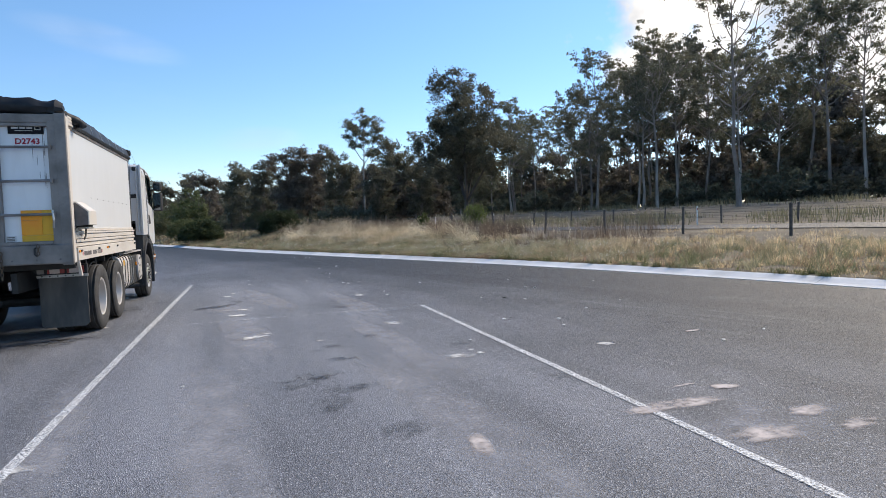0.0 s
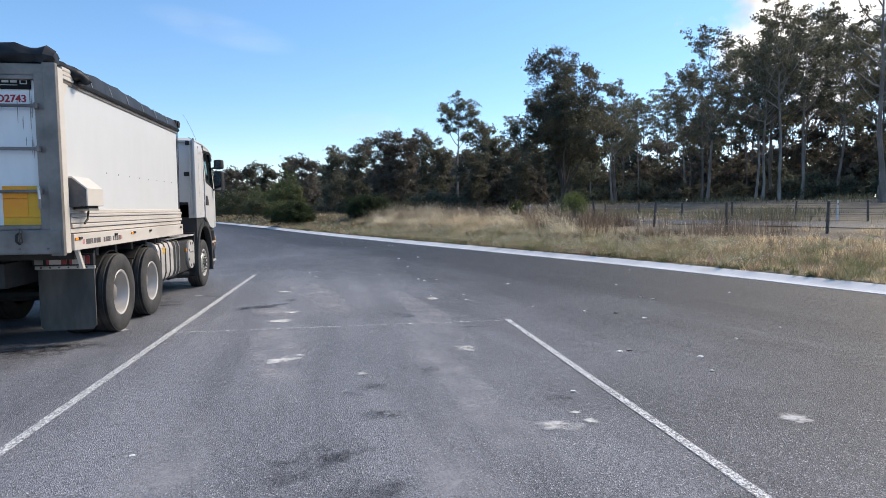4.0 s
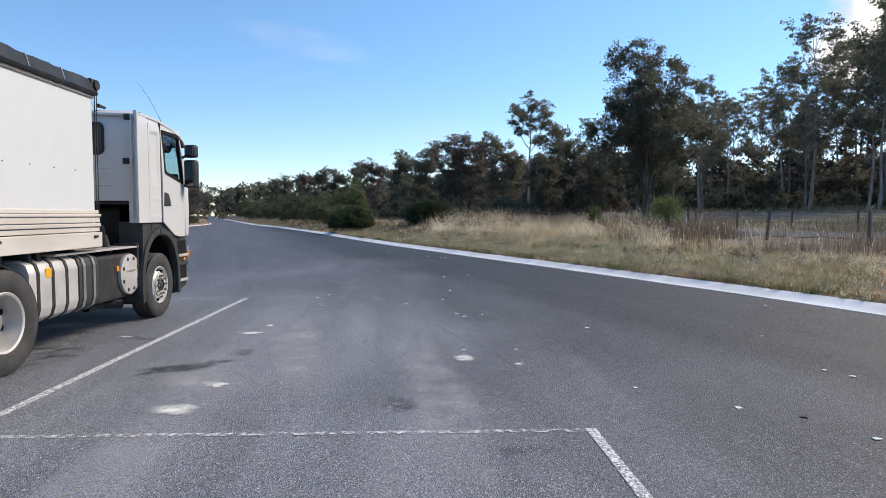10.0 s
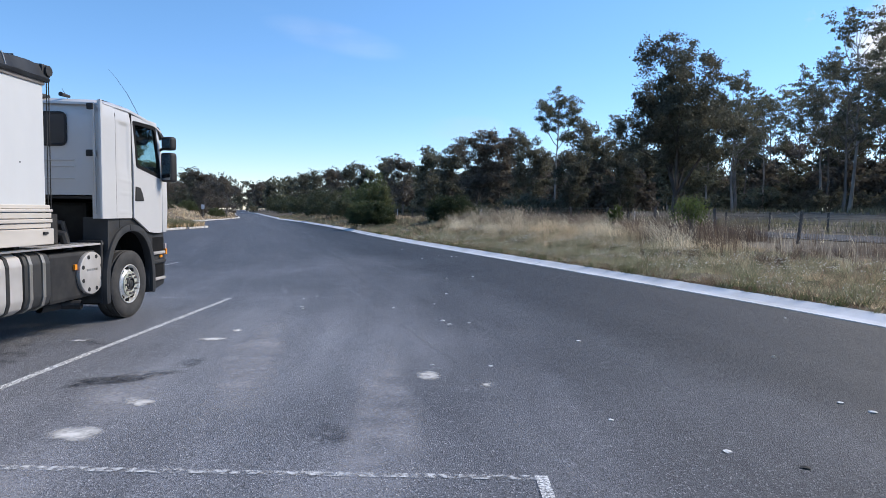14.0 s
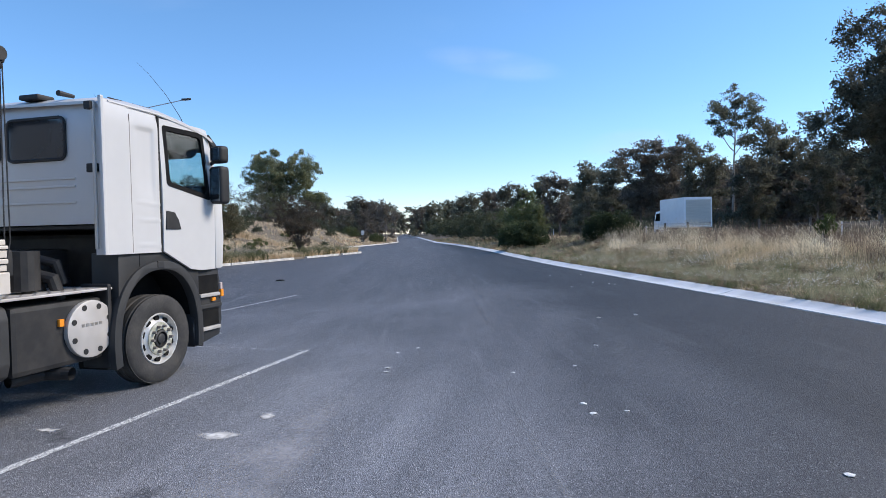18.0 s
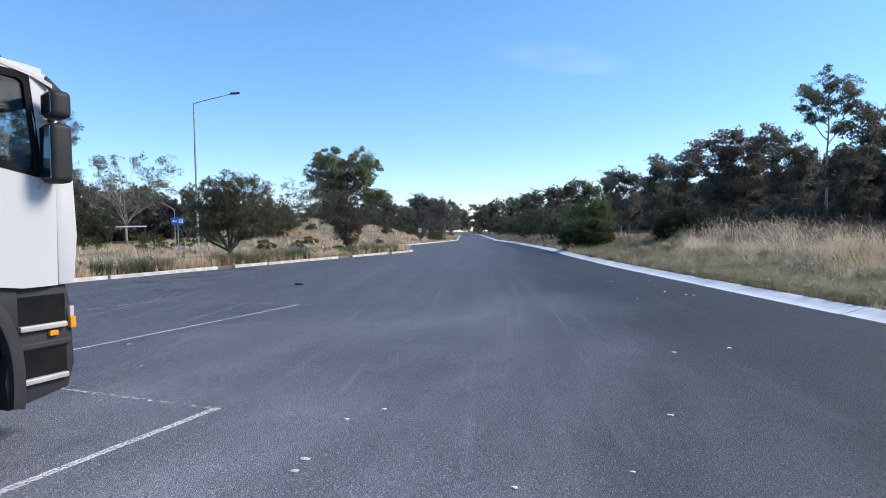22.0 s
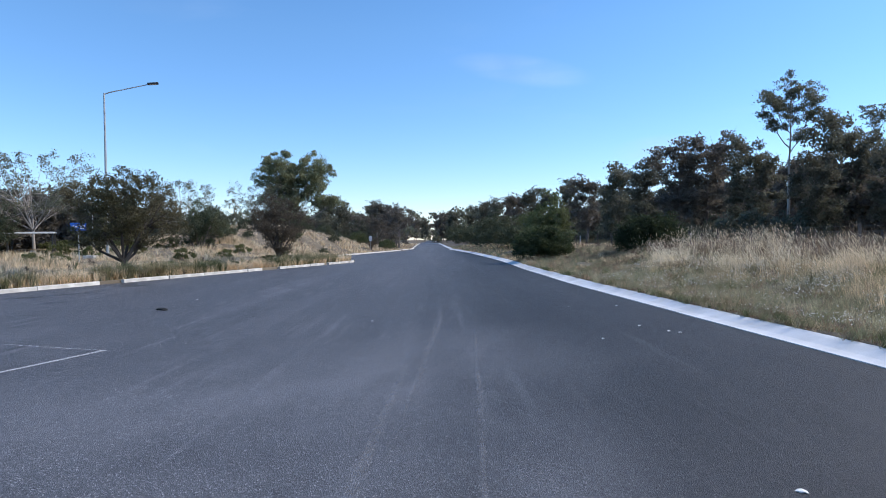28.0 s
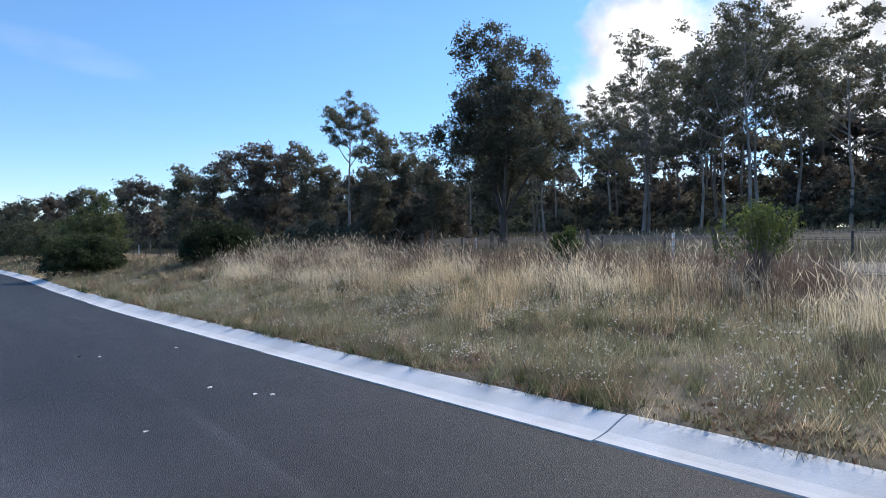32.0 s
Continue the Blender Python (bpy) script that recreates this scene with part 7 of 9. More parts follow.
    for sx in (1, -1):
        q, bm = np.random.default_rng(5 + sx), bmesh.new()
        fold = [(1.08, 3.0), (1.25, 3.0), (1.262, 3.03), (1.262, 3.045), (1.25, 3.05), (1.225, 3.15), (1.205, 3.2), (1.16, 3.215), (1.08, 3.20)]
        rings = []
        for k in range(49):
            y, sag = yr + 0.42 + (yf - yr - 0.38) * k / 48, 0.005 * math.sin(k * 0.9) + 0.003 * q.normal()
            rings.append([bm.verts.new((sx * (u + 0.002 * q.normal()), y, z + (sag + 0.02 * math.sin(0.13 * k)) * (z > 3.05) + 0.0015 * q.normal())) for u, z in fold])
        for r0, r1 in zip(rings, rings[1:]):
            for j in range(len(fold)):
                i = (j + 1) % len(fold)
                bm.faces.new((r0[j], r0[i], r1[i], r1[j]))
        bm.faces.new(rings[0])
        bm.faces.new(rings[-1][::-1])
        bmesh.ops.recalc_face_normals(bm, faces=bm.faces[:])
        part("side_tarp", bm, M_TARP, tr, "black side tarp folded flat along the body's top edge", smooth=True)
        for k in range(6):
            y = yr + 0.9 + 0.62 * k
            part("tarp_strap", tubed([(sx * 1.256, y, 3.05), (sx * 1.236, y, 3.13), (sx * 1.212, y, 3.19)], 0.005, 5), M_ALLOY_PALE, tr)
    part("corner_bracket", boxed(1.12, yr + 0.2, 3.02, 1.24, yr + 0.42, 3.14, 0.02), M_ALLOY_PALE, tr)
    part("winch", boxed(1.12, yf - 0.06, 3.06, 1.24, yf + 0.09, 3.2, 0.02), M_BLACK, tr, "tarp winch at the body's front corner")
    part("winch_wheel", prismed([(0.06 * math.cos(t) + yf + 0.03, 0.06 * math.sin(t) + 3.13) for t in np.linspace(0, 5.8, 14)], 1.24, 1.265, 0.005), M_BLACK, tr)
    for dx in (0.0, 0.05):
        part("tarp_cable", tubed([(1.2 + dx * 0.5, yf + 0.07, 3.1), (1.19, yf + 0.06 + dx, 1.6), (1.2, yf + 0.05, 1.35)], 0.006, 5), M_BLACK, tr)
    # side box with a sloping cover, lamps, plain bars for the maker's lettering
    hop = part("hopper_cover", prismed([(S - 0.03, 1.97), (S + 0.015, 1.97), (S + 0.165, 1.84), (S + 0.165, 1.65), (S + 0.15, 1.645), (S + 0.15, 1.83), (S + 0.01, 1.95), (S - 0.03, 1.95)], yr + 0.2, yr + 0.64, 0.004, axis="y"), M_RAIL, tr, "cream steel cover with a sloping top over the side chute")
    for y in (yr + 0.205, yr + 0.625):
        part("hopper_cheek", prismed([(S - 0.03, 1.95), (S + 0.01, 1.95), (S + 0.15, 1.83), (S + 0.15, 1.65), (S - 0.03, 1.63)], y, y + 0.012, axis="y"), M_HATCH, hop, "dark grey cheek plate")
    for k in range(3):
        part("rivet", boxed(S + 0.014, yr + 0.23 + 0.18 * k, 1.952, S + 0.019, yr + 0.245 + 0.18 * k, 1.964, 0.001), M_BLACK, hop)
    part("chute_door", boxed(S - 0.02, yr + 0.3, 1.62, S + 0.12, yr + 0.6, 1.645, 0.006), M_BLACK, tr)
    part("hopper_lip", boxed(S - 0.02, yr + 0.32, 1.595, S + 0.13, yr + 0.6, 1.62, 0.008), M_ALLOY, tr)
    part("lever", tubed([(S + 0.05, yr + 0.5, 1.59), (S + 0.06, yr + 0.44, 1.50), (S + 0.05, yr + 0.38, 1.45)], 0.012, 6), M_BLACK, tr)
    part("document_plate", boxed(S - 0.038, yr + 0.152, 1.6, S - 0.028, yr + 0.2, 1.93, 0.002), M_GATE, tr)
    for k in range(6):
        part("document_bar", boxed(S - 0.029, yr + 0.157, 1.62 + 0.05 * k, S - 0.026, yr + 0.195, 1.632 + 0.05 * k + 0.012 * (k % 2)), M_REDTEXT if k % 3 == 0 else M_LETTER, tr)
    for y in (-3.31, -2.14):
        part("logo_square", boxed(S + 0.0085, y, 1.222, S + 0.012, y + 0.05, 1.272, 0.004), M_PINKMARK, tr)
    for y in (-3.42, -2.35, -1.66, -0.95, 0.78):
        part("marker_lamp", boxed(S + 0.004, y, 1.275, S + 0.03, y + 0.07, 1.305, 0.006), M_BLACK, tr)
        if y in (-3.42, -1.66):
            part("marker_lens", boxed(S + 0.006, y - 0.09, 1.27, S + 0.022, y - 0.015, 1.30, 0.004), M_AMBER, tr)
    for n_, w in ((0, .07), (1, .06), (2, .05), (3, .06), (4, .07), (5, .05), (7, .05), (8, .06), (9, .06), (10, .02), (11, .05), (12, .05), (13, .05), (14, .05)):
        part("lettering_bar", boxed(S + 0.0085, -3.22 + 0.073 * n_, 1.215, S + 0.013, -3.22 + 0.073 * n_ + w, 1.275, 0.003), M_LETTER, tr)
    for k, y in enumerate(np.linspace(-2.4, 0.5, 8)):
        part("rivet", boxed(S - 0.04, y, 2.06, S - 0.034, y + 0.018, 2.075, 0.002), M_LETTER, tr)
    # --- chassis
    for sx in (1, -1):
        part("chassis_rail", boxed(sx * 0.43 - 0.04, yr + 0.35, 0.74, sx * 0.43 + 0.04, 3.5, 1.02, 0.01), M_BLACK, tr)
        part("tail_bracket", prismed([(sx * 0.55, 1.12), (sx * 1.18, 1.12), (sx * 1.18, 0.98), (sx * 0.55, 0.78)], yr + 0.90, yr + 0.95, 0.006, axis="y"), M_BLACK, tr)
    part("hoist", tubed([(0, -1.2, 0.85), (0, 0.55, 1.25)], 0.09, 12), M_BLACK, tr)
    for y in (-2.1, -0.8, 2.72):
        part("axle", tubed([(-1.0, y, 0.515), (1.0, y, 0.515)], 0.08, 10), M_BLACK, tr)
    part("rear_tank", prismed([(-0.62 + 0.28 * math.cos(t), 0.66 + 0.30 * math.sin(t)) for t in np.linspace(0, 5.98, 20)], yr + 0.5, yr + 1.1, 0.02, axis="y"), M_DGREY, tr, "dark air tank slung under the tail")
    part("tow_coupling", boxed(-0.14, yr + 0.2, 0.72, 0.14, yr + 0.6, 0.95, 0.03), M_BLACK, tr)
    bm = bmesh.new()
    pts = [(0.22 - 0.55 * math.sin(t * 0.5) + 0.012 * math.cos(t * 14), yr + 0.45 + 0.012 * math.sin(t * 14), 0.62 - 0.33 * math.sin(t) + 0.012 * math.cos(t * 14)) for t in np.linspace(0, math.pi, 70)]
    tube(bm, pts, [0.022 + 0.006 * (k % 2) for k in range(70)], 7)
    part("air_hose", bm, M_BLACK, tr, "coiled black air hose under the tailgate")
    # rear wheels: two axles, paired
    for y in (-2.1, -0.8):
        for sx in (1, -1):
            wheel_rear(tr, pose(sx * 1.10, y, 0.515, 0, 0, 0 if sx > 0 else 180))
            inner = part("inner_tyre", tyre_bmesh(), M_TYRE, tr, smooth=True)
            inner.matrix_basis = pose(sx * 0.76, y, 0.515)
    for sx in (1, -1):
        # curved guard between and over the wheels
        for y0 in (-2.1, -0.8):
            arc = [(y0 + 0.60 * math.cos(t), 0.52 + 0.56 * math.sin(t)) for t in np.linspace(0.75, 2.4, 12)]
            arc2 = [(y0 + 0.58 * math.cos(t), 0.52 + 0.54 * math.sin(t)) for t in np.linspace(2.4, 0.75, 12)]
            part("mudguard", prismed(arc + arc2, sx * 0.92 - 0.28, sx * 0.92 + 0.2), M_BLACK, tr)
        x0, x1 = sorted((sx * 0.58, sx * 1.2))
        part("mud_flap", prismed([(x0, 0.92), (x1, 0.92), (x1, 0.22), (x1 - 0.05, 0.17), (x0 + 0.05, 0.17), (x0, 0.22)], yr + 0.84, yr + 0.86, 0.004, axis="y"), M_FLAP, tr, "large worn rubber mud flap")
        part("flap_bar", boxed(x0 - 0.02, yr + 0.81, 0.905, x1 + 0.02, yr + 0.84, 0.945, 0.006), M_ALLOY_PALE, tr)
        for k in range(6):
            part("rivet", boxed(x0 + 0.04 + 0.1 * k, yr + 0.803, 0.918, x0 + 0.06 + 0.1 * k, yr + 0.811, 0.934, 0.003), M_BLACK, tr)
        part("lamp_bar", boxed(x0 - 0.03, yr + 0.78, 0.95, x1 + 0.02, yr + 0.84, 1.09, 0.008), M_BLACK, tr)
        for a, b, m in ((0.58, 0.67, M_FRAME), (0.71, 0.74, M_RED), (0.74, 0.87, M_LENS), (0.87, 0.93, M_RED), (0.96, 0.99, M_RED), (0.99, 1.13, M_LENS), (1.13, 1.18, M_RED)):
            q0, q1 = sorted((sx * a, sx * b))
            part("tail_lamp", boxed(q0, yr + 0.762, 0.965, q1, yr + 0.782, 1.065, 0.005), m, tr)
        part("corner_strut", prismed([(yr + 0.36, 1.17), (yr + 0.42, 1.17), (yr + 0.56, 0.93), (yr + 0.50, 0.93)], sx * 1.2 - 0.02, sx * 1.2 + 0.02, 0.006), M_RAIL, tr)
    part("hanger_plate", boxed(0.5, -0.28, 0.62, 1.14, -0.22, 1.15, 0.02), M_BLACK, tr)
    # --- fuel tank, round-ended box, walkway
    sec = [(0.55, 0.46), (0.62, 0.40), (1.08, 0.40), (1.17, 0.46), (1.20, 0.56), (1.20, 0.94), (1.17, 1.03), (1.08, 1.08), (0.62, 1.08), (0.55, 1.02)]
    part("fuel_tank", prismed(sec, -0.38, 0.52, 0.02, axis="y"), M_ALLOY_PALE, tr, "dull alloy fuel tank with black straps", smooth=True)
    part("fuel_tank", prismed([(a * 0.985 + 0.01, b) for a, b in sec], 0.56, 1.0, 0.02, axis="y"), M_DGREY, tr, "dark grey side tank", smooth=True)
    for y in (-0.26, 0.0, 0.26, 0.62, 0.84):
        ring = [(a + (0.006 if a > 0.8 else -0.006), b + (0.006 if b > 0.7 else -0.006)) for a, b in sec]
        part("tank_strap", prismed(ring, y, y + 0.05, axis="y"), M_BLACK if y < 0.5 else M_ALLOY, tr)
    part("tank_label", boxed(1.2, -0.10, 0.88, 1.205, 0.0, 0.98, 0.002), M_YELLOW, tr)
    part("filler_cap", prismed([(-0.14 + 0.06 * math.cos(t), 0.8 + 0.06 * math.sin(t)) for t in np.linspace(0, 5.98, 18)], 1.06, 1.11, 0.008, axis="z"), M_BLACK, tr)
    part("exhaust_box", boxed(0.55, 1.05, 0.42, 1.14, 2.02, 1.03, 0.05), M_BLACK, tr)
    disc = [(1.84 + 0.278 * math.cos(t), 0.735 + 0.278 * math.sin(t)) for t in np.linspace(0, 2 * math.pi * 35 / 36, 36)]
    dsc = part("end_cover", prismed(disc, 1.13, 1.19, 0.02), M_ALLOY_PALE, tr, "round pale alloy cover with eight holes", smooth=True)
    # holes drawn as flat black discs, their inner shade as colour
    for j in range(8):
        a = 2 * math.pi * (j + 0.5) / 8
        bm = bmesh.new()
        bmesh.ops.create_cone(bm, cap_ends=True, segments=12, radius1=0.028, radius2=0.028, depth=0.004, matrix=pose(1.1915, 1.84 + 0.22 * math.cos(a), 0.735 + 0.225 * math.sin(a), 0, 90, 0))
        part("hole", bm, M_BLACK, dsc)
    for k in range(5):
        part("embossed_bar", boxed(1.188, 1.72 + 0.05 * k, 0.765, 1.194, 1.755 + 0.05 * k, 0.795, 0.002), M_ALLOY, dsc)
    part("side_marker", boxed(1.14, 1.5, 0.80, 1.17, 1.55, 0.87, 0.006), M_AMBER, tr)
    part("walkway", boxed(0.55, 0.1, 1.09, 1.19, 2.1, 1.115, 0.006), M_ALLOY_PALE, tr, "pale chequer-plate walkway")
    bm = bmesh.new()
    for i in range(26):
        for j in range(8):
            c = (0.62 + 0.075 * j, 0.16 + 0.07 * i, 1.117)
            d = 0.018 if (i + j) % 2 else -0.018
            vs = [bm.verts.new((c[0] + u, c[1] + v, c[2] + w)) for u, v, w in ((-0.018, -d, 0), (0.004, -0.004, 0.004), (0.018, d, 0), (-0.004, 0.004, 0.004))]
            bm.faces.new(vs)
    tagged(part("tread_studs", bm, M_ALLOY, tr), kind="stuff")
    part("exhaust_pipe", tubed([(0.9, 1.2, 0.36), (0.95, 1.5, 0.36), (1.1, 1.58, 0.355), (1.18, 1.60, 0.35)], 0.06, 14, False), M_BLACK, tr)
    # hoses, cans and brackets behind the cab
    part("air_cleaner", tubed([(0.85, 1.42, 1.14), (0.85, 1.42, 1.5)], 0.14, 16), M_BLACK, tr)
    part("gearbox", boxed(-0.35, 1.2, 0.6, 0.35, 2.6, 1.2, 0.08), M_BLACK, tr)
    for k, (x, y, z, r) in enumerate(((0.55, 1.55, 1.34, 0.07), (0.72, 1.62, 1.28, 0.06), (0.35, 1.5, 1.42, 0.08), (0.62, 1.75, 1.42, 0.05))):
        part("intake_pipe", tubed([(x - 0.4, y, z - 0.1), (x, y, z), (x + 0.2, y + 0.05, z - 0.05), (x + 0.22, y + 0.1, z - 0.25)], r, 10), M_BLACK, tr)
    for k in range(4):
        part("air_line", tubed([(0.1 + 0.08 * k, 1.0, 1.25), (0.15 + 0.07 * k, 1.2, 1.05 - 0.02 * k), (0.2 + 0.08 * k, 1.5, 1.1), (0.3, 1.85, 1.5)], 0.014, 6), M_BLACK, tr)
    part("rear_work_lamp", boxed(1.02, 1.02, 1.3, 1.14, 1.1, 1.52, 0.015), M_BLACK, tr)
    # --- cab
    cb = 1.97                     # the cab's back
    cab = empty("cab_shell")
    cab.parent = tr
    for sx in (1, -1):
        # rear quarter panel and its upright fairing lip
        ys, zs = list(np.linspace(cb, 2.73, 40)), list(np.linspace(1.44, 2.985, 72))

        def quarter(y, z, sx=sx):
            t = max(0.0, (z - 2.75) / 0.24)
            edge = lambda v, w: 1 / (1 + math.exp(-max(-40.0, min(40.0, v / w))))
            # a pressed hollow behind the door, sharp along its top and front, and two faint swages below
            dent = 0.022 * edge(2.655 - y, 0.005) * edge(2.76 - z, 0.006) * edge(y - 2.42, 0.03) * edge(z - 2.1, 0.06)
            swage = 0.007 * edge(y - 2.40, 0.02) * sum(math.exp(-((z - z0 + 0.05 * (y - 2.4)) / 0.012) ** 2) for z0 in (1.80, 1.98, 1.53))
            return (sx * (S + 0.015 - 0.035 * t * t - dent + swage - 0.006 * edge(y - 2.32, 0.004)), y, z - 0.04 * (y - cb) * max(0.0, min(1.0, (z - 2.8) / 0.15)))
        part("quarter_panel", grid_wall(ys, zs, lambda y, z: False, 0, 0.02 * -sx, quarter), M_WHITE, tr, "white cab side panel", smooth=True)
        x0, x1 = sorted((sx * (S - 0.01), sx * (S + 0.03)))
        part("fairing_lip", boxed(x0, cb - 0.03, 1.44, x1, cb + 0.012, 3.0, 0.012), M_WHITE, tr)
        part("panel_gap", boxed(sx * (S + 0.01) - 0.003, 2.314, 1.45, sx * (S + 0.01) + 0.003, 2.322, 2.88), M_FRAME, tr)
        # door with a real window opening
        ys = [2.755, 2.80, 2.85, 3.0, 3.2, 3.4, 3.56, 3.63, 3.74]
        zs = [1.20, 1.46, 1.8, 1.98, 2.1, 2.2, 2.45, 2.7, 2.83, 2.92]

        def door(y, z, sx=sx):
            fy = y
            if z > 2.17:                       # the front edge leans back along the pillar
                fy = 2.755 + (y - 2.755) * (1 - 0.08 * (z - 2.17) / 0.75)
            if z < 1.5:                        # the lower edge is cut away over the wheel
                z = z + max(0.0, 0.25 * (1 - (y - 2.755) / 0.5)) * (1.5 - z) / 0.3
            if 2.05 < z < 2.3:                 # the window sill dips towards the front
                z = z - 0.18 * max(0.0, y - 2.85)
            x = S + 0.018 - 0.03 * max(0.0, (z - 2.2) / 0.7) ** 1.5 - 0.05 * max(0.0, (y - 3.45) / 0.3) ** 2 + 0.012 * math.sin((z - 1.2) * 2.2)
            return (sx * x, fy, z)
        dr = part("door", grid_wall(ys, zs, lambda y, z: 2.85 < y < 3.56 and 2.2 < z < 2.83, 0, 0.03 * -sx, door), M_WHITE, tr, "white cab door with an open-framed window", smooth=True)
        c = [door(2.85, 2.2), door(3.56, 2.2), door(3.56, 2.83), door(2.85, 2.83)]
        pane = part("window", quad_sheet([(p[0] - sx * 0.018, p[1], p[2]) for p in c], 0.005), M_GLASS, dr, "teal tinted side window")
        pane.visible_shadow = False
        P = [Vector(p) for p in c]

        def ring(grow, r):
            out = []
            for su, sv, q0 in ((1, 1, 0), (0, 1, 90), (0, 0, 180), (1, 0, 270)):
                for q in range(q0, q0 + 91, 18):
                    u = su + (grow - r) * (2 * su - 1) + r * math.cos(radians(q))
                    v = sv + (grow - r) * (2 * sv - 1) + r * math.sin(radians(q))
                    out.append(P[0].lerp(P[1], u).lerp(P[3].lerp(P[2], u), v) + Vector((sx * 0.006, 0, 0)))
            return out
        bm = bmesh.new()
        ra, rb = [[bm.verts.new(q) for q in ring(*g)] for g in ((0.035, 0.06), (-0.045, 0.07))]
        for k in range(len(ra)):
            i = (k + 1) % len(ra)
            bm.faces.new((ra[k], ra[i], rb[i], rb[k]))
        thicken(bm, (-sx * 0.018, 0, 0))
        part("window_seal", bm, M_LINER_SHADE, dr, "black rubber window surround")
        part("door_trim", grid_wall(ys, zs, lambda y, z: 2.85 < y < 3.56 and 2.2 < z < 2.83, 0, 0.01 * -sx, lambda y, z: tuple(Vector(door(y, z)) - Vector((sx * 0.034, 0, 0)))), M_DGREY, dr, "dark inner door trim")
        x0, x1 = sorted((sx * (S + 0.012), sx * (S + 0.042)))
        part("door_handle", prismed([(2.785, 1.69), (3.03, 1.69), (2.99, 1.80), (2.93, 1.885), (2.80, 1.90)], x0, x1, 0.01), M_BLACK, dr, "dark grey recessed door handle")
        part("door_gap", boxed(sx * S - 0.012, 2.735, 1.44, sx * S + 0.012, 2.752, 2.93), M_BLACK, tr)
        part("front_corner", prismed([(3.70, 1.2), (3.84, 1.2), (3.88, 1.6), (3.86, 2.1), (3.78, 2.14), (3.70, 2.1)], sx * (S - 0.05) - 0.05, sx * (S - 0.05) + 0.05, 0.03), M_WHITE, tr, smooth=True)
        # pillar
        bm = bmesh.new()
        tube(bm, [(sx * (S - 0.05), 3.76, 2.12), (sx * (S - 0.08), 3.73, 2.5), (sx * (S - 0.12), 3.67, 2.88)], [0.055, 0.05, 0.05], 8)
        part("pillar", bm, M_WHITE, tr, smooth=True)
        # mirrors on their arms
        for y, z0, z1, w, d in ((3.62, 2.5, 2.71, 0.19, 0.15), (3.61, 2.0, 2.46, 0.2, 0.16)):
            bm = boxed(-w / 2, -d / 2, z0, w / 2, d / 2, z1, 0.05, 3)
            o = part("mirror", bm, M_BLACK, tr, "black rear-view mirror housing", smooth=True)
            o.matrix_basis = pose(sx * (S + 0.15), y, 0, 0, 0, -sx * 12)
            part("mirror_glass", boxed(-w / 2 + 0.02, -d / 2 - 0.004, z0 + 0.03, w / 2 - 0.02, -d / 2 + 0.004, z1 - 0.03, 0.003), M_MIRROR, o, "dark mirror glass")
        for z in (2.5, 2.02):
            part("mirror_arm", tubed([(sx * (S - 0.05), 3.7, z), (sx * (S + 0.03), 3.68, z + 0.03), (sx * (S + 0.15), 3.63, z + 0.02)], 0.024, 8), M_BLACK, tr)
        # guard over the front wheel
        def oval(a, b, t):
            return (2.72 + a * math.copysign(abs(math.cos(t)) ** 0.88, math.cos(t)), 0.5 + b * math.copysign(abs(math.sin(t)) ** 0.88, math.sin(t)))
        span = np.linspace(-0.22, 3.36, 34)
        x0, x1 = sorted((sx * (S - 0.1), sx * (S + 0.012)))
        part("wheel_arch", prismed([oval(0.685, 0.845, t) for t in span] + [oval(0.59, 0.75, t) for t in span[::-1]], x0, x1, 0.012), M_DGREY, tr, "dark grey wheel arch", smooth=True)
        x0, x1 = sorted((sx * (S - 0.46), sx * (S - 0.105)))
        part("arch_liner", prismed([oval(0.68, 0.84, t) for t in span] + [oval(0.6, 0.76, t) for t in span[::-1]], x0, x1), M_LINER_SHADE, tr, "black arch liner")
        part("liner_wall", prismed([oval(0.6, 0.76, t) for t in np.linspace(0.2, 2.94, 20)], *sorted((sx * (S - 0.45), sx * (S - 0.43)))), M_LINER_SHADE, tr)
        sk = [oval(0.67, 0.83, t) for t in np.linspace(0.45, 2.6, 18)]
        part("arch_skirt", prismed(sk + [(2.14, 1.1), (2.15, 1.455), (2.74, 1.455), (2.98, 1.44), (3.22, 1.25), (3.38, 1.235), (3.38, 0.9)], *sorted((sx * (S - 0.36), sx * (S - 0.02))), 0.012), M_DGREY, tr, smooth=True)
        part("skirt_seam", boxed(*sorted((sx * (S - 0.03), sx * (S - 0.018)))[:1], 2.43, 1.3, sorted((sx * (S - 0.03), sx * (S - 0.018)))[1], 2.437, 1.45), M_LINER_SHADE, tr)
        part("arch_clip", boxed(*sorted((sx * S, sx * (S + 0.018)))[:1], 2.66, 1.27, sorted((sx * S, sx * (S + 0.018)))[1], 2.76, 1.345, 0.005), M_DGREY, tr)
        x0, x1 = sorted((sx * 0.86, sx * (S - 0.05)))
        part("splash_guard", boxed(x0, 2.03, 0.3, x1, 2.08, 1.15, 0.02), M_BLACK, tr)
        # steps and bumper end
        prof = [(3.34, 1.22), (3.78, 1.22), (3.82, 1.05), (3.84, 0.55), (3.78, 0.36), (3.30, 0.28), (3.28, 0.5), (3.33, 0.8)]
        part("step_panel", prismed(prof, *sorted((sx * 0.72, sx * (S - 0.04))), 0.02), M_DGREY, tr, "dark grey cab step panel", smooth=True)
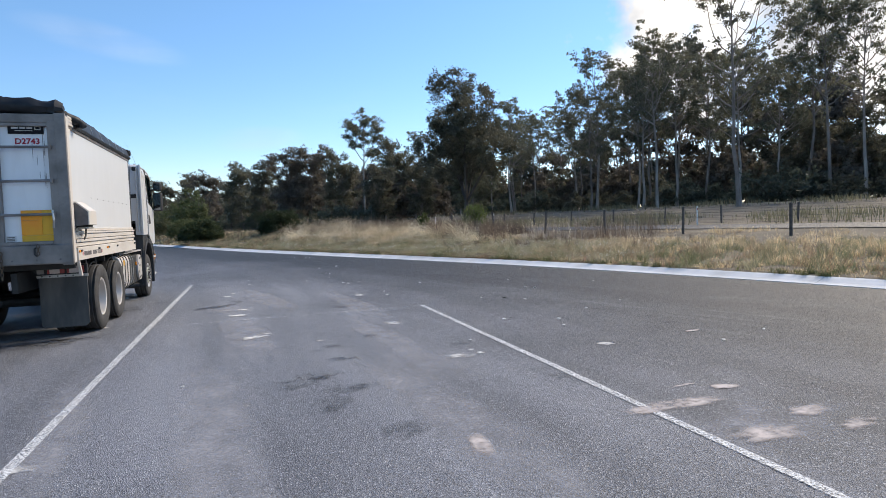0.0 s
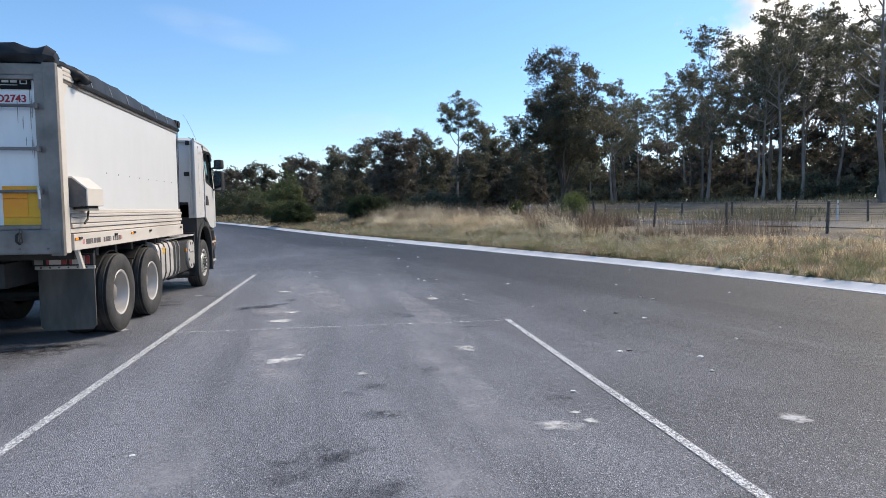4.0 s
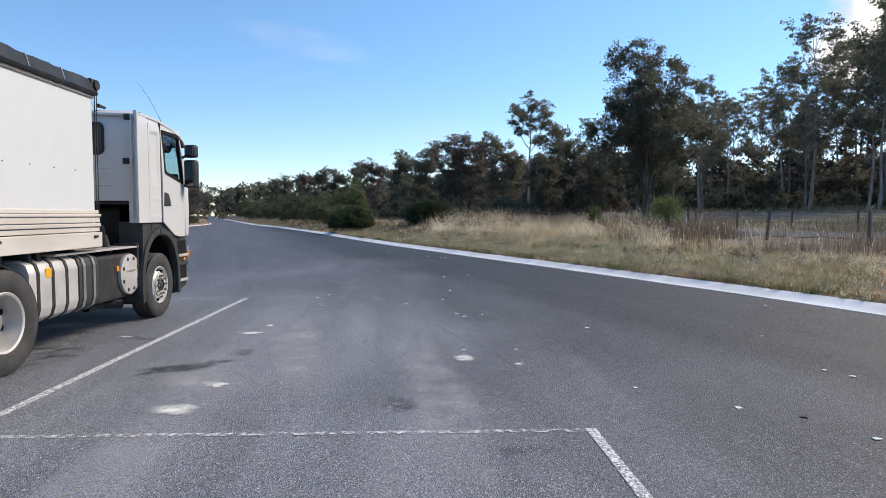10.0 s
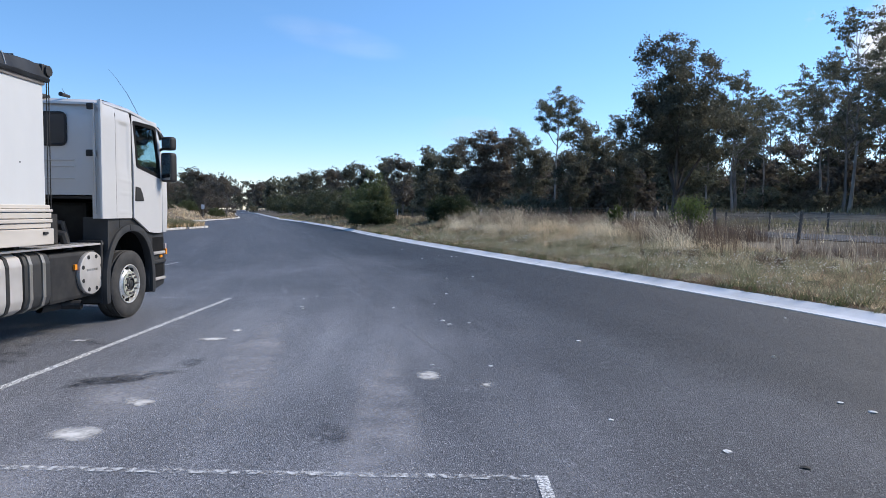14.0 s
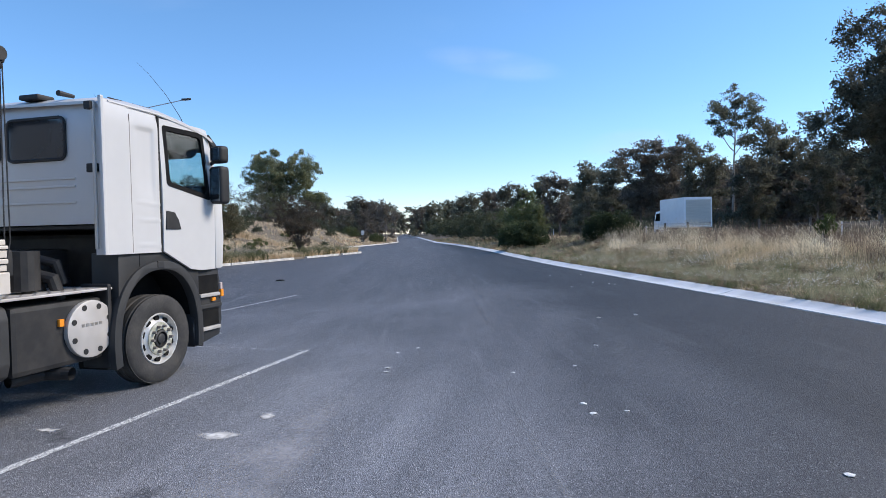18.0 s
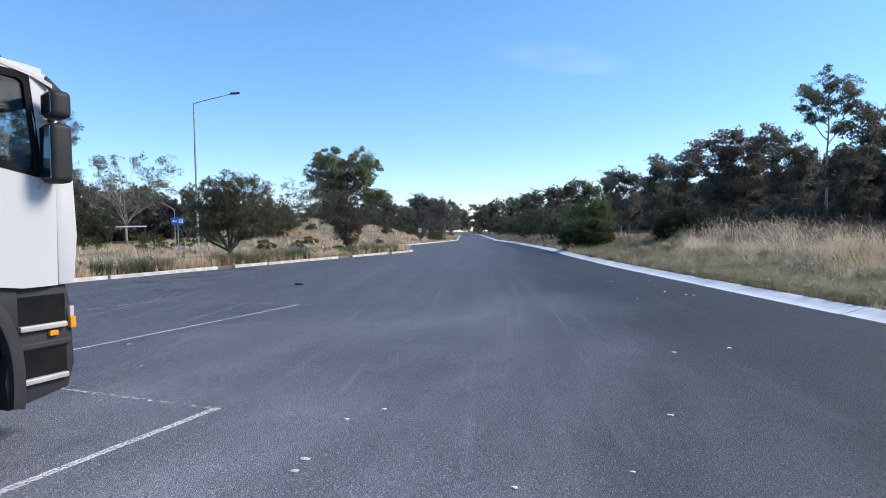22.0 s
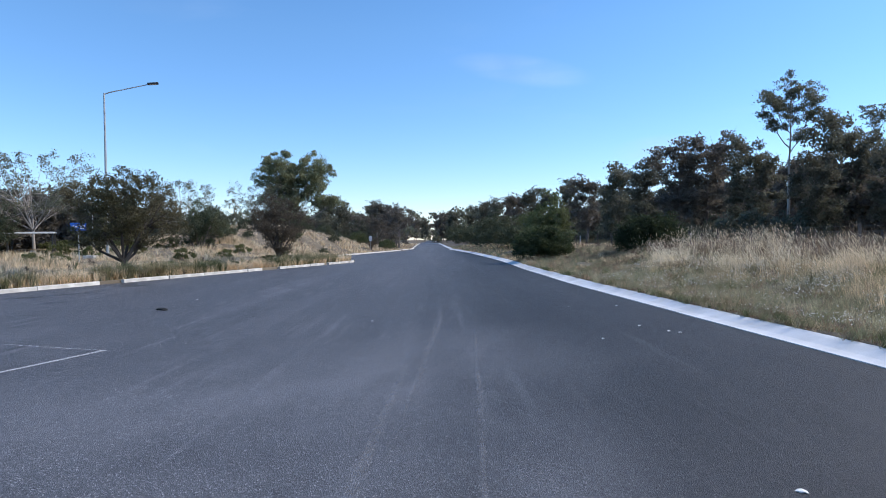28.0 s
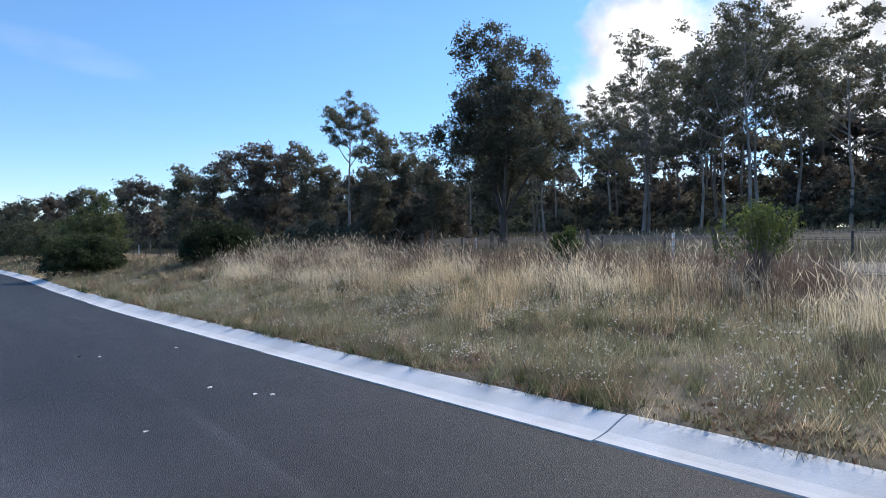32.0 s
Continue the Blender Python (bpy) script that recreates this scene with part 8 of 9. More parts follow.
        for z, h in ((0.86, 0.27), (0.45, 0.25)):
            x0, x1 = sorted((sx * (S - 0.1), sx * (S - 0.034)))
            # a black box on the panel's face paints the shade of a step recess
            part("step_recess", boxed(x0, 3.37, z + 0.03, x1, 3.77, z + h, 0.01), M_LINER_SHADE, tr)
            x0, x1 = sorted((sx * (S - 0.1), sx * (S + 0.004)))
            part("step_tread", boxed(x0, 3.38, z, x1, 3.76, z + 0.045, 0.012), M_ALLOY_PALE, tr, "bright metal step tread")
        part("step_ledge", boxed(*sorted((sx * (S - 0.1), sx * (S - 0.005)))[:1], 3.35, 0.72, sorted((sx * (S - 0.1), sx * (S - 0.005)))[1], 3.80, 0.77, 0.01), M_DGREY, tr)
        x0, x1 = sorted((sx * (S - 0.06), sx * (S - 0.012)))
        part("indicator", boxed(x0, 3.79, 0.84, x1 + 0.008, 3.842, 0.935, 0.01), M_AMBER, tr, "orange indicator lens")
        part("corner_lamp", boxed(x0, 3.79, 0.932, x1, 3.832, 1.02, 0.01), M_LENS, tr, "clear corner lamp")
        part("side_repeater", boxed(x0, 3.62, 0.80, x1, 3.69, 0.842, 0.006), M_AMBER, tr)
        wheel_front(tr, pose(sx * 1.09, 2.72, 0.487, 0, 0, 0 if sx > 0 else 180) @ Matrix.Scale(0.945, 4))
        part("fairing_strip", boxed(sx * (S - 0.06) - 0.015, cb - 0.05, 1.5, sx * (S - 0.06) + 0.015, cb - 0.02, 2.95, 0.008), M_ALLOY_PALE, tr)
        part("fairing_hinge", boxed(sx * (S - 0.08) - 0.05, cb - 0.08, 2.86, sx * (S - 0.08) + 0.03, cb - 0.02, 2.94, 0.012), M_BLACK, tr)
    # back wall with a small window, roof, front, floor and cabin
    bw = cb + 0.02

    def back(u, z):
        return (u, bw + 0.10 * max(0.0, (z - 2.8) / 0.2) ** 2, z)
    us, zs = [-1.23, -1.12, -0.92, -0.34, 0.34, 0.92, 1.12, 1.23], [1.44, 1.62, 1.75, 2.0, 2.33, 2.55, 2.77, 2.9, 2.98]
    bm = bmesh.new()
    vs = {(i, j): bm.verts.new(back(u, z)) for i, u in enumerate(us) for j, z in enumerate(zs)}
    for i in range(len(us) - 1):
        for j in range(len(zs) - 1):
            um, zm = (us[i] + us[i + 1]) / 2, (zs[j] + zs[j + 1]) / 2
            if not (abs(um) < 1.1 and zm < 1.72):
                bm.faces.new((vs[i, j], vs[i + 1, j], vs[i + 1, j + 1], vs[i, j + 1]))
    thicken(bm, (0, 0.03, 0))
    part("back_wall", bm, M_WHITE, tr, "white cab rear wall with pressed ribs", smooth=True)
    for sx in (1, -1):
        x0, x1 = sorted((sx * 0.06, sx * 0.79))
        c, h = (x0 + x1) / 2, (2.615, 0.365, 0.205, 0.06)

        def rounded(grow):
            w, t, r = h[1] + grow, h[2] + grow, h[3] + grow
            return [(c + su * (w - r) + r * math.cos(q), h[0] + sv * (t - r) + r * math.sin(q)) for su, sv, q0 in ((1, 1, 0), (-1, 1, 90), (-1, -1, 180), (1, -1, 270)) for q in np.radians([q0, q0 + 30, q0 + 60, q0 + 90])]
        part("rear_window", prismed(rounded(0.0), bw - 0.016, bw - 0.008, axis="y"), M_GLASS_REAR, tr, "dark rear cab window with rounded corners")
        bm = bmesh.new()
        tube(bm, [(u, bw - 0.014, v) for u, v in rounded(0.004) + rounded(0.004)[:1]], 0.017, 6, False)
        part("window_seal", bm, M_BLACK, tr)
        part("wall_vent", boxed(*sorted((sx * 1.06, sx * 1.19))[:1], bw - 0.03, 2.26, sorted((sx * 1.06, sx * 1.19))[1], bw, 2.345, 0.008), M_BLACK, tr)
    for z in (2.12, 2.20, 1.96):
        part("pressed_rib", boxed(-1.0, bw - 0.014, z, 0.9, bw + 0.004, z + 0.022, 0.006), M_WHITE, tr)
    bm = bmesh.new()
    rows = []
    for y, z in ((cb, 2.97), (cb + 0.1, 3.02), (2.4, 3.04), (2.85, 3.03), (3.25, 2.98), (3.55, 2.92), (3.71, 2.86)):
        rows.append([bm.verts.new((x, y, z - dz)) for x, dz in ((-1.24, 0.06), (-1.16, 0.012), (-0.7, 0), (0, -0.02), (0.7, 0), (1.16, 0.012), (1.24, 0.06))])
    for a, b in zip(rows, rows[1:]):
        for k in range(6):
            bm.faces.new((a[k], a[k + 1], b[k + 1], b[k]))
    thicken(bm, (0, 0, -0.03))
    part("cab_roof", bm, M_WHITE, tr, "white domed cab roof", smooth=True)
    part("roof_seam", tubed([(1.235, cb + 0.1, 2.965), (1.235, 2.73, 2.955), (1.2, 3.6, 2.87)], 0.012, 6), M_WHITE, tr)
    part("roof_trim", tubed([(1.12, 2.2, 3.035), (1.12, 2.75, 3.03), (1.1, 2.95, 3.01)], 0.008, 6), M_BLACK, tr)
    part("headliner", boxed(-1.12, cb + 0.1, 2.80, 1.12, 3.6, 2.83, 0.01), M_LINER_SHADE, tr, "dark roof lining")
    part("overhead_shelf", prismed([(3.1, 2.8), (3.14, 2.6), (3.5, 2.56), (3.6, 2.62), (3.6, 2.8)], -1.1, 1.1, 0.03), M_LINER_SHADE, tr, "dark overhead storage shelf")
    ws = part("windscreen", quad_sheet([(-1.15, 3.80, 2.12), (1.15, 3.80, 2.12), (1.1, 3.68, 2.84), (-1.1, 3.68, 2.84)], 0.006), M_GLASS, tr)
    ws.visible_shadow = False
    part("sun_visor", prismed([(3.68, 2.80), (3.86, 2.68), (3.89, 2.73), (3.70, 2.875)], -1.2, 1.2, 0.01), M_DGREY, tr, "dark outside sun visor")
    part("front_panel", prismed([(3.72, 1.2), (3.84, 1.2), (3.86, 1.7), (3.82, 2.13), (3.72, 2.13)], -1.2, 1.2, 0.03), M_WHITE, tr)
    part("grille", prismed([(3.84, 1.05), (3.88, 1.1), (3.88, 1.7), (3.85, 1.75)], -0.8, 0.8, 0.01), M_BLACK, tr)
    part("bumper", prismed([(3.5, 0.3), (3.84, 0.34), (3.92, 0.55), (3.9, 1.0), (3.82, 1.2), (3.5, 1.2)], -0.72, 0.72, 0.03), M_DGREY, tr)
    part("cab_floor", boxed(-1.2, cb + 0.05, 1.70, 1.2, 3.75, 1.74, 0.01), M_BLACK, tr)
    part("under_cab", boxed(-0.78, cb + 0.45, 0.95, 0.78, 3.6, 1.66, 0.05), M_BLACK, tr)
    part("engine_block", boxed(-0.4, cb + 0.1, 0.9, 0.3, cb + 0.5, 1.5, 0.06), M_DGREY, tr)
    part("dashboard", prismed([(3.3, 1.9), (3.42, 2.22), (3.72, 2.24), (3.75, 1.6), (3.4, 1.6)], -1.15, 1.15, 0.03), M_DGREY, tr)
    for x in (0.62, -0.62):
        part("seat_cushion", boxed(x - 0.26, 2.4, 1.75, x + 0.26, 2.95, 1.95, 0.06), M_SEAT, tr)
        part("seat_back", boxed(x - 0.26, 2.28, 1.9, x + 0.26, 2.45, 2.55, 0.06), M_SEAT, tr)
        part("headrest", boxed(x - 0.14, 2.3, 2.55, x + 0.14, 2.42, 2.75, 0.05), M_SEAT, tr)
    bm = bmesh.new()
    ring = [Matrix.Rotation(radians(-35), 3, "X") @ Vector((0.22 * math.cos(t), 0.22 * math.sin(t), 0)) + Vector((0.62, 3.14, 2.28)) for t in np.linspace(0, 2 * math.pi, 25)]
    tube(bm, ring, 0.016, 6, False)
    part("steering_wheel", bm, M_BLACK, tr, "black steering wheel")
    # aerials and roof fittings
    part("aerial", tubed([(1.02, 3.52, 2.89), (1.0, 3.43, 3.06), (0.95, 3.25, 3.3), (0.89, 3.05, 3.5), (0.85, 2.92, 3.6)], [0.010, 0.004, 0.003, 0.002, 0.0015], 5), M_BLACK, tr, "long thin whip aerial")
    part("aerial", tubed([(0.1, 3.3, 2.96), (0.08, 3.24, 3.15), (0.05, 3.1, 3.35)], [0.008, 0.004, 0.002], 5), M_BLACK, tr)
    part("roof_vent", boxed(0.25, 1.95, 3.02, 0.5, 2.15, 3.075, 0.02), M_BLACK, tr)
    part("air_horn", tubed([(0.75, 1.96, 3.06), (0.75, 2.14, 3.06)], [0.03, 0.02], 8), M_BLACK, tr)
    bpy.data.objects.remove(cab)
    return tr


build_truck()


# ---- fence, lamp, signs, shelter ----
M_POST = material("weathered_fence_post", (0.07, 0.06, 0.055), 0.85, other=(0.12, 0.105, 0.09), scale=6, fine=0.2, spread=0.15)
M_WIRE = material("fence_wire", (0.16, 0.15, 0.145), 0.6, 0.5)
M_GALV = material("galvanised_steel", (0.42, 0.44, 0.45), 0.5, 0.5, other=(0.34, 0.36, 0.37), scale=3)
M_BLUE = material("blue_sign_sheet", (0.02, 0.13, 0.55), 0.45)
M_SIGNWHITE = material("white_sign_sheet", (0.82, 0.82, 0.82), 0.5)
M_ROOF = material("shelter_roof_steel", (0.3, 0.32, 0.34), 0.5, 0.3, other=(0.24, 0.25, 0.27), scale=2)
M_POLE_WHITE = material("white_guide_post", (0.8, 0.8, 0.78), 0.6)
M_PATH = material("footpath_concrete", (0.4, 0.36, 0.32), 0.9, other=(0.32, 0.29, 0.25), scale=1.5, fine=0.15)
M_TIMBER = material("timber_bollard", (0.42, 0.33, 0.22), 0.85, other=(0.3, 0.23, 0.15), scale=5, spread=0.12)


def build_fence():
    for off, y0, y1, gap, top in ((10.9, 4, 130, 3.6, 1.2), (22.6, 4, 90, 3.6, 1.1)):
        ys = np.arange(y0, y1, gap)
        fence = empty("wire_fence")
        tagged(fence, "wire fence on dark timber posts along the highway", "fence", "highway fences")
        rng = random.Random(int(off))
        heads_ = []
        bm0 = boxed(-0.045, -0.045, -0.2, 0.045, 0.045, top, 0.012)
        first = part("post", bm0, M_POST, fence)
        for k, y in enumerate(ys):
            p = beside(y, off)
            z = float(rise(y, off))
            o = first if k == 0 else first.copy()
            if k:
                scene.collection.objects.link(o)
            o.matrix_basis = pose(p[0], p[1], z, rng.uniform(-3, 3), rng.uniform(-3, 3), rng.uniform(0, 40))
            heads_.append((p[0], p[1], z))
        for h in (0.25, 0.5, 0.72, 0.93, 1.12):
            bm = bmesh.new()
            tube(bm, [(x, y, z + h * top / 1.2) for x, y, z in heads_], 0.007, 4, False)
            part("wire", bm, M_WIRE, fence)
    for y, off in ((38.5, 13.0), (66, 13.0), (92, 13.0), (30, 21.2), (55, 21.2)):
        p, z = beside(y, off), float(rise(y, off))
        gp = empty("guide_post", pose(p[0], p[1], z))
        tagged(gp, "white roadside guide post with a small reflector", "post", "guide posts")
        part("post", boxed(-0.05, -0.012, -0.1, 0.05, 0.012, 1.15, 0.006), M_POLE_WHITE, gp)
        part("reflector", boxed(-0.03, -0.018, 0.9, 0.03, -0.012, 1.0, 0.003), M_RED, gp)


def build_lamp(x, y, z, h, arm_to, label, slim=1.0):
    la = empty("street_lamp", pose(x, y, z))
    tagged(la, label, "street lamp")
    part("pole", tubed([(0, 0, -0.1), (0, 0, h * 0.5), (0, 0, h)], [0.105 * slim, 0.08 * slim, 0.055 * slim], 12), M_GALV, la, smooth=True)
    part("base_plate", boxed(-0.2, -0.2, -0.02, 0.2, 0.2, 0.04, 0.01), M_GALV, la)
    for a in (-0.15, 0.15):
        for b in (-0.15, 0.15):
            part("bolt", tubed([(a, b, 0.04), (a, b, 0.09)], 0.018, 6), M_GALV, la)
    d = Vector((arm_to[0], arm_to[1], 0))
    part("arm", tubed([(0, 0, h - 0.1), tuple(d * 0.1 + Vector((0, 0, h + 0.05))), tuple(d * 0.9 + Vector((0, 0, h + 0.78)))], [0.045, 0.04, 0.036], 8), M_GALV, la)
    hd = boxed(-0.16, -0.36, -0.06, 0.16, 0.36, 0.07, 0.05)
    o = part("lamp_head", hd, M_DGREY, la, "flat dark lamp head", smooth=True)
    o.matrix_basis = pose(d.x, d.y, h + 0.86, 8, 0, math.degrees(math.atan2(-d.x, d.y)))
    part("lens", boxed(-0.11, -0.26, -0.075, 0.11, 0.2, -0.058, 0.008), M_SIGNWHITE, o)


def build_signs():
    s = empty("direction_sign", pose(-30.9, 53.4, 0.45, 0, 0, 40))
    tagged(s, "small blue direction sign with a white arrow on a steel post", "sign")
    part("post", tubed([(0, 0, -0.1), (0, 0, 2.45)], 0.03, 8), M_GALV, s)
    part("board", boxed(-0.42, -0.045, 1.95, 0.42, -0.03, 2.42, 0.006), M_BLUE, s)
    part("arrow", prismed([(-0.34, 2.18), (-0.22, 2.29), (-0.22, 2.215), (-0.04, 2.215), (-0.04, 2.145), (-0.22, 2.145), (-0.22, 2.07)], -0.052, -0.046, axis="y"), M_SIGNWHITE, s)
    part("symbol", boxed(0.06, -0.052, 2.06, 0.34, -0.046, 2.3, 0.004), M_SIGNWHITE, s)
    for k in range(2):
        part("symbol_bar", boxed(0.1, -0.056, 2.11 + 0.09 * k, 0.3, -0.052, 2.15 + 0.09 * k), M_BLUE, s)
    for x, y, w, h in ((-31.2, 96.5, 0.5, 0.6),):
        p = empty("road_sign", pose(x, y, 0.2, 0, 0, -14))
        tagged(p, "small pale sign on a post at the road's edge", "sign", "far road signs")
        part("post", tubed([(0, 0, -0.1), (0, 0, 1.9)], 0.03, 8), M_GALV, p)
        part("board", boxed(-w / 2, -0.04, 1.3, w / 2, -0.03, 1.3 + h, 0.005), M_SIGNWHITE, p)
    # open shelter far back on the flats
    sh = empty("picnic_shelter", pose(-44.6, 61.4, 0.5, 0, 0, 46))
    tagged(sh, "low open shelter with a flat dark steel roof", "shelter")
    part("roof", prismed([(-1.6, 1.95), (1.6, 2.0), (1.6, 2.08), (-1.6, 2.03)], -1.4, 1.4, 0.02, axis="y"), M_ROOF, sh)
    part("fascia", boxed(-1.65, -1.44, 1.96, 1.65, -1.4, 2.09, 0.01), M_POLE_WHITE, sh, "pale steel fascia")
    for a in (-1.45, 1.45):
        for b in (-1.25, 1.25):
            part("post", boxed(a - 0.06, b - 0.06, -0.1, a + 0.06, b + 0.06, 1.97, 0.01), M_DGREY, sh)
    part("table", boxed(-0.9, -0.4, 0.68, 0.9, 0.4, 0.75, 0.01), M_TIMBER, sh)
    part("table_leg", boxed(-0.1, -0.3, -0.1, 0.1, 0.3, 0.68, 0.01), M_GALV, sh)
    # power pole, pit lid, footpath, timber bollards
    build_lamp(-45.7, 68.1, 0.5, 3.8, (-1.3, -0.6), "thin far lamp on a slim pole", 0.5)
    pit = part("service_box", boxed(-0.35, -0.25, -0.05, 0.35, 0.25, 0.32, 0.03), M_CONCRETE_OLD)
    pit.matrix_basis = pose(-34.0, 57.0, 0.5, 0, 0, 20)
    tagged(pit, "low concrete service box beside the lamp", "service box")
    vs, fs = [], []
    for k, y in enumerate(np.arange(-10, 57, 1.5)):
        for x in (-24.3, -22.7):
            vs.append((x, y, float(rise_left(x, y)) + 0.07))
    for k in range(len(vs) // 2 - 1):
        fs.append((2 * k, 2 * k + 1, 2 * k + 3, 2 * k + 2))
    tagged(part("footpath", mesh_of("footpath", vs, fs, M_PATH)), "narrow dusty concrete footpath behind the kerb", "path", kind="structure")


build_fence()
build_lamp(-33.0, 57.5, 0.5, 11.2, (2.3, 1.9), "tall grey steel street lamp with one long arm")
build_signs()

# ---- vehicles on the highway ----
M_CARWHITE = material("white_car_paint", (0.92, 0.92, 0.94), 0.2, other=(0.88, 0.88, 0.9), scale=2)
M_CARGLASS = material("tinted_car_glass", (0.015, 0.018, 0.022), 0.22, spec=0.35)
M_ROLLER = material("grey_roller_door", (0.62, 0.58, 0.53), 0.5, 0.1, other=(0.55, 0.51, 0.47), scale=3, stretch=(0.2, 0.2, 6))


def car_wheel(parent, x, y, r, w=0.22):
    t = bmesh.new()
    turned(t, [(r * 0.62, -w / 2), (r * 0.93, -w / 2), (r, -w * 0.36), (r, w * 0.36), (r * 0.93, w / 2), (r * 0.62, w / 2)], 24, closed=True)
    wh = part("wheel", t, M_TYRE, parent, smooth=True)
    wh.matrix_basis = pose(x, y, r)
    rm = bmesh.new()
    bmesh.ops.create_cone(rm, cap_ends=True, segments=20, radius1=r * 0.63, radius2=r * 0.63, depth=w * 0.8, matrix=pose(0, 0, 0, 0, 90, 0))
    part("rim", rm, M_ALLOY, wh)


def make_car(name, label, L, W, H, sill, hood, boot):
    """A five-door car; y ahead."""
    car = empty(name)
    tagged(car, label, "car")
    f, b = L / 2, -L / 2
    body = [(b, 0.35), (b + 0.03, 0.75), (b + 0.06, sill), (f - hood, sill), (f - 0.15, sill - 0.14), (f, sill - 0.32), (f, 0.35), (f - 0.2, 0.28), (b + 0.2, 0.28)]
    part("body", prismed(body, -W / 2, W / 2, 0.06), M_CARWHITE, car, smooth=True)
    cabin = [(b + boot, sill - 0.02), (b + boot + 0.42, H - 0.12), (b + boot + 0.75, H - 0.02), (b + boot + 1.5, H), (f - hood - 0.85, H - 0.05), (f - hood - 0.55, H - 0.14), (f - hood + 0.15, sill - 0.02)]
    bm = prismed(cabin, -W / 2 + 0.06, W / 2 - 0.06, 0.05)
    for v in bm.verts:
        v.co.x *= 1 - 0.22 * max(0.0, (v.co.z - sill) / (H - sill))
    part("cabin", bm, M_CARWHITE, car, smooth=True)
    for sx in (1, -1):
        y0, y1 = b + boot + 0.25, f - hood - 0.12
        n = 3
        for k in range(n):
            a, c = y0 + (y1 - y0) * k / n + 0.03, y0 + (y1 - y0) * (k + 1) / n - 0.03
            lo_x, hi_x = W / 2 - 0.05, (W / 2 - 0.05) * 0.84
            a2, c2 = (a + 0.28 if k == 0 else a), (c - 0.5 if k == n - 1 else c)
            pane = [(sx * lo_x, a, sill + 0.03), (sx * lo_x, c, sill + 0.03), (sx * hi_x, c2, H - 0.13), (sx * hi_x, a2, H - 0.13)]
            part("side_window", quad_sheet(pane if sx > 0 else pane[::-1], 0.015), M_CARGLASS, car)
        for y in (b + 0.85, f - 0.88):
            car_wheel(car, sx * (W / 2 - 0.12), y, 0.36)
        part("headlamp", boxed(sx * (W / 2 - 0.25) - 0.16, f - 0.06, sill - 0.42, sx * (W / 2 - 0.25) + 0.16, f + 0.01, sill - 0.28, 0.02), M_LENS, car)
        part("tail_lamp", boxed(sx * (W / 2 - 0.1) - 0.07, b - 0.01, sill - 0.25, sx * (W / 2 - 0.1) + 0.07, b + 0.05, sill + 0.02, 0.02), M_RED, car)
        part("door_mirror", boxed(sx * (W / 2 + 0.08) - 0.08, f - hood - 0.35, sill, sx * (W / 2 + 0.08) + 0.08, f - hood - 0.25, sill + 0.13, 0.03), M_CARWHITE, car)
    part("bumper", boxed(-W / 2 + 0.04, f - 0.1, 0.3, W / 2 - 0.04, f + 0.04, 0.55, 0.04), M_DGREY, car)
    part("rear_bumper", boxed(-W / 2 + 0.04, b - 0.05, 0.32, W / 2 - 0.04, b + 0.08, 0.6, 0.04), M_DGREY, car)
    x = W / 2 - 0.2
    part("rear_window", quad_sheet([(-x, b + boot + 0.04, sill + 0.08), (x, b + boot + 0.04, sill + 0.08), (x - 0.14, b + boot + 0.36, H - 0.14), (-x + 0.14, b + boot + 0.36, H - 0.14)], 0.02), M_CARGLASS, car)
    part("windscreen", quad_sheet([(x, f - hood + 0.14, sill + 0.06), (-x, f - hood + 0.14, sill + 0.06), (-x + 0.14, f - hood - 0.5, H - 0.14), (x - 0.14, f - hood - 0.5, H - 0.14)], 0.02), M_CARGLASS, car)
    part("spoiler", boxed(-x + 0.1, b + boot + 0.28, H - 0.1, x - 0.1, b + boot + 0.55, H - 0.05, 0.02), M_CARWHITE, car)
    return car


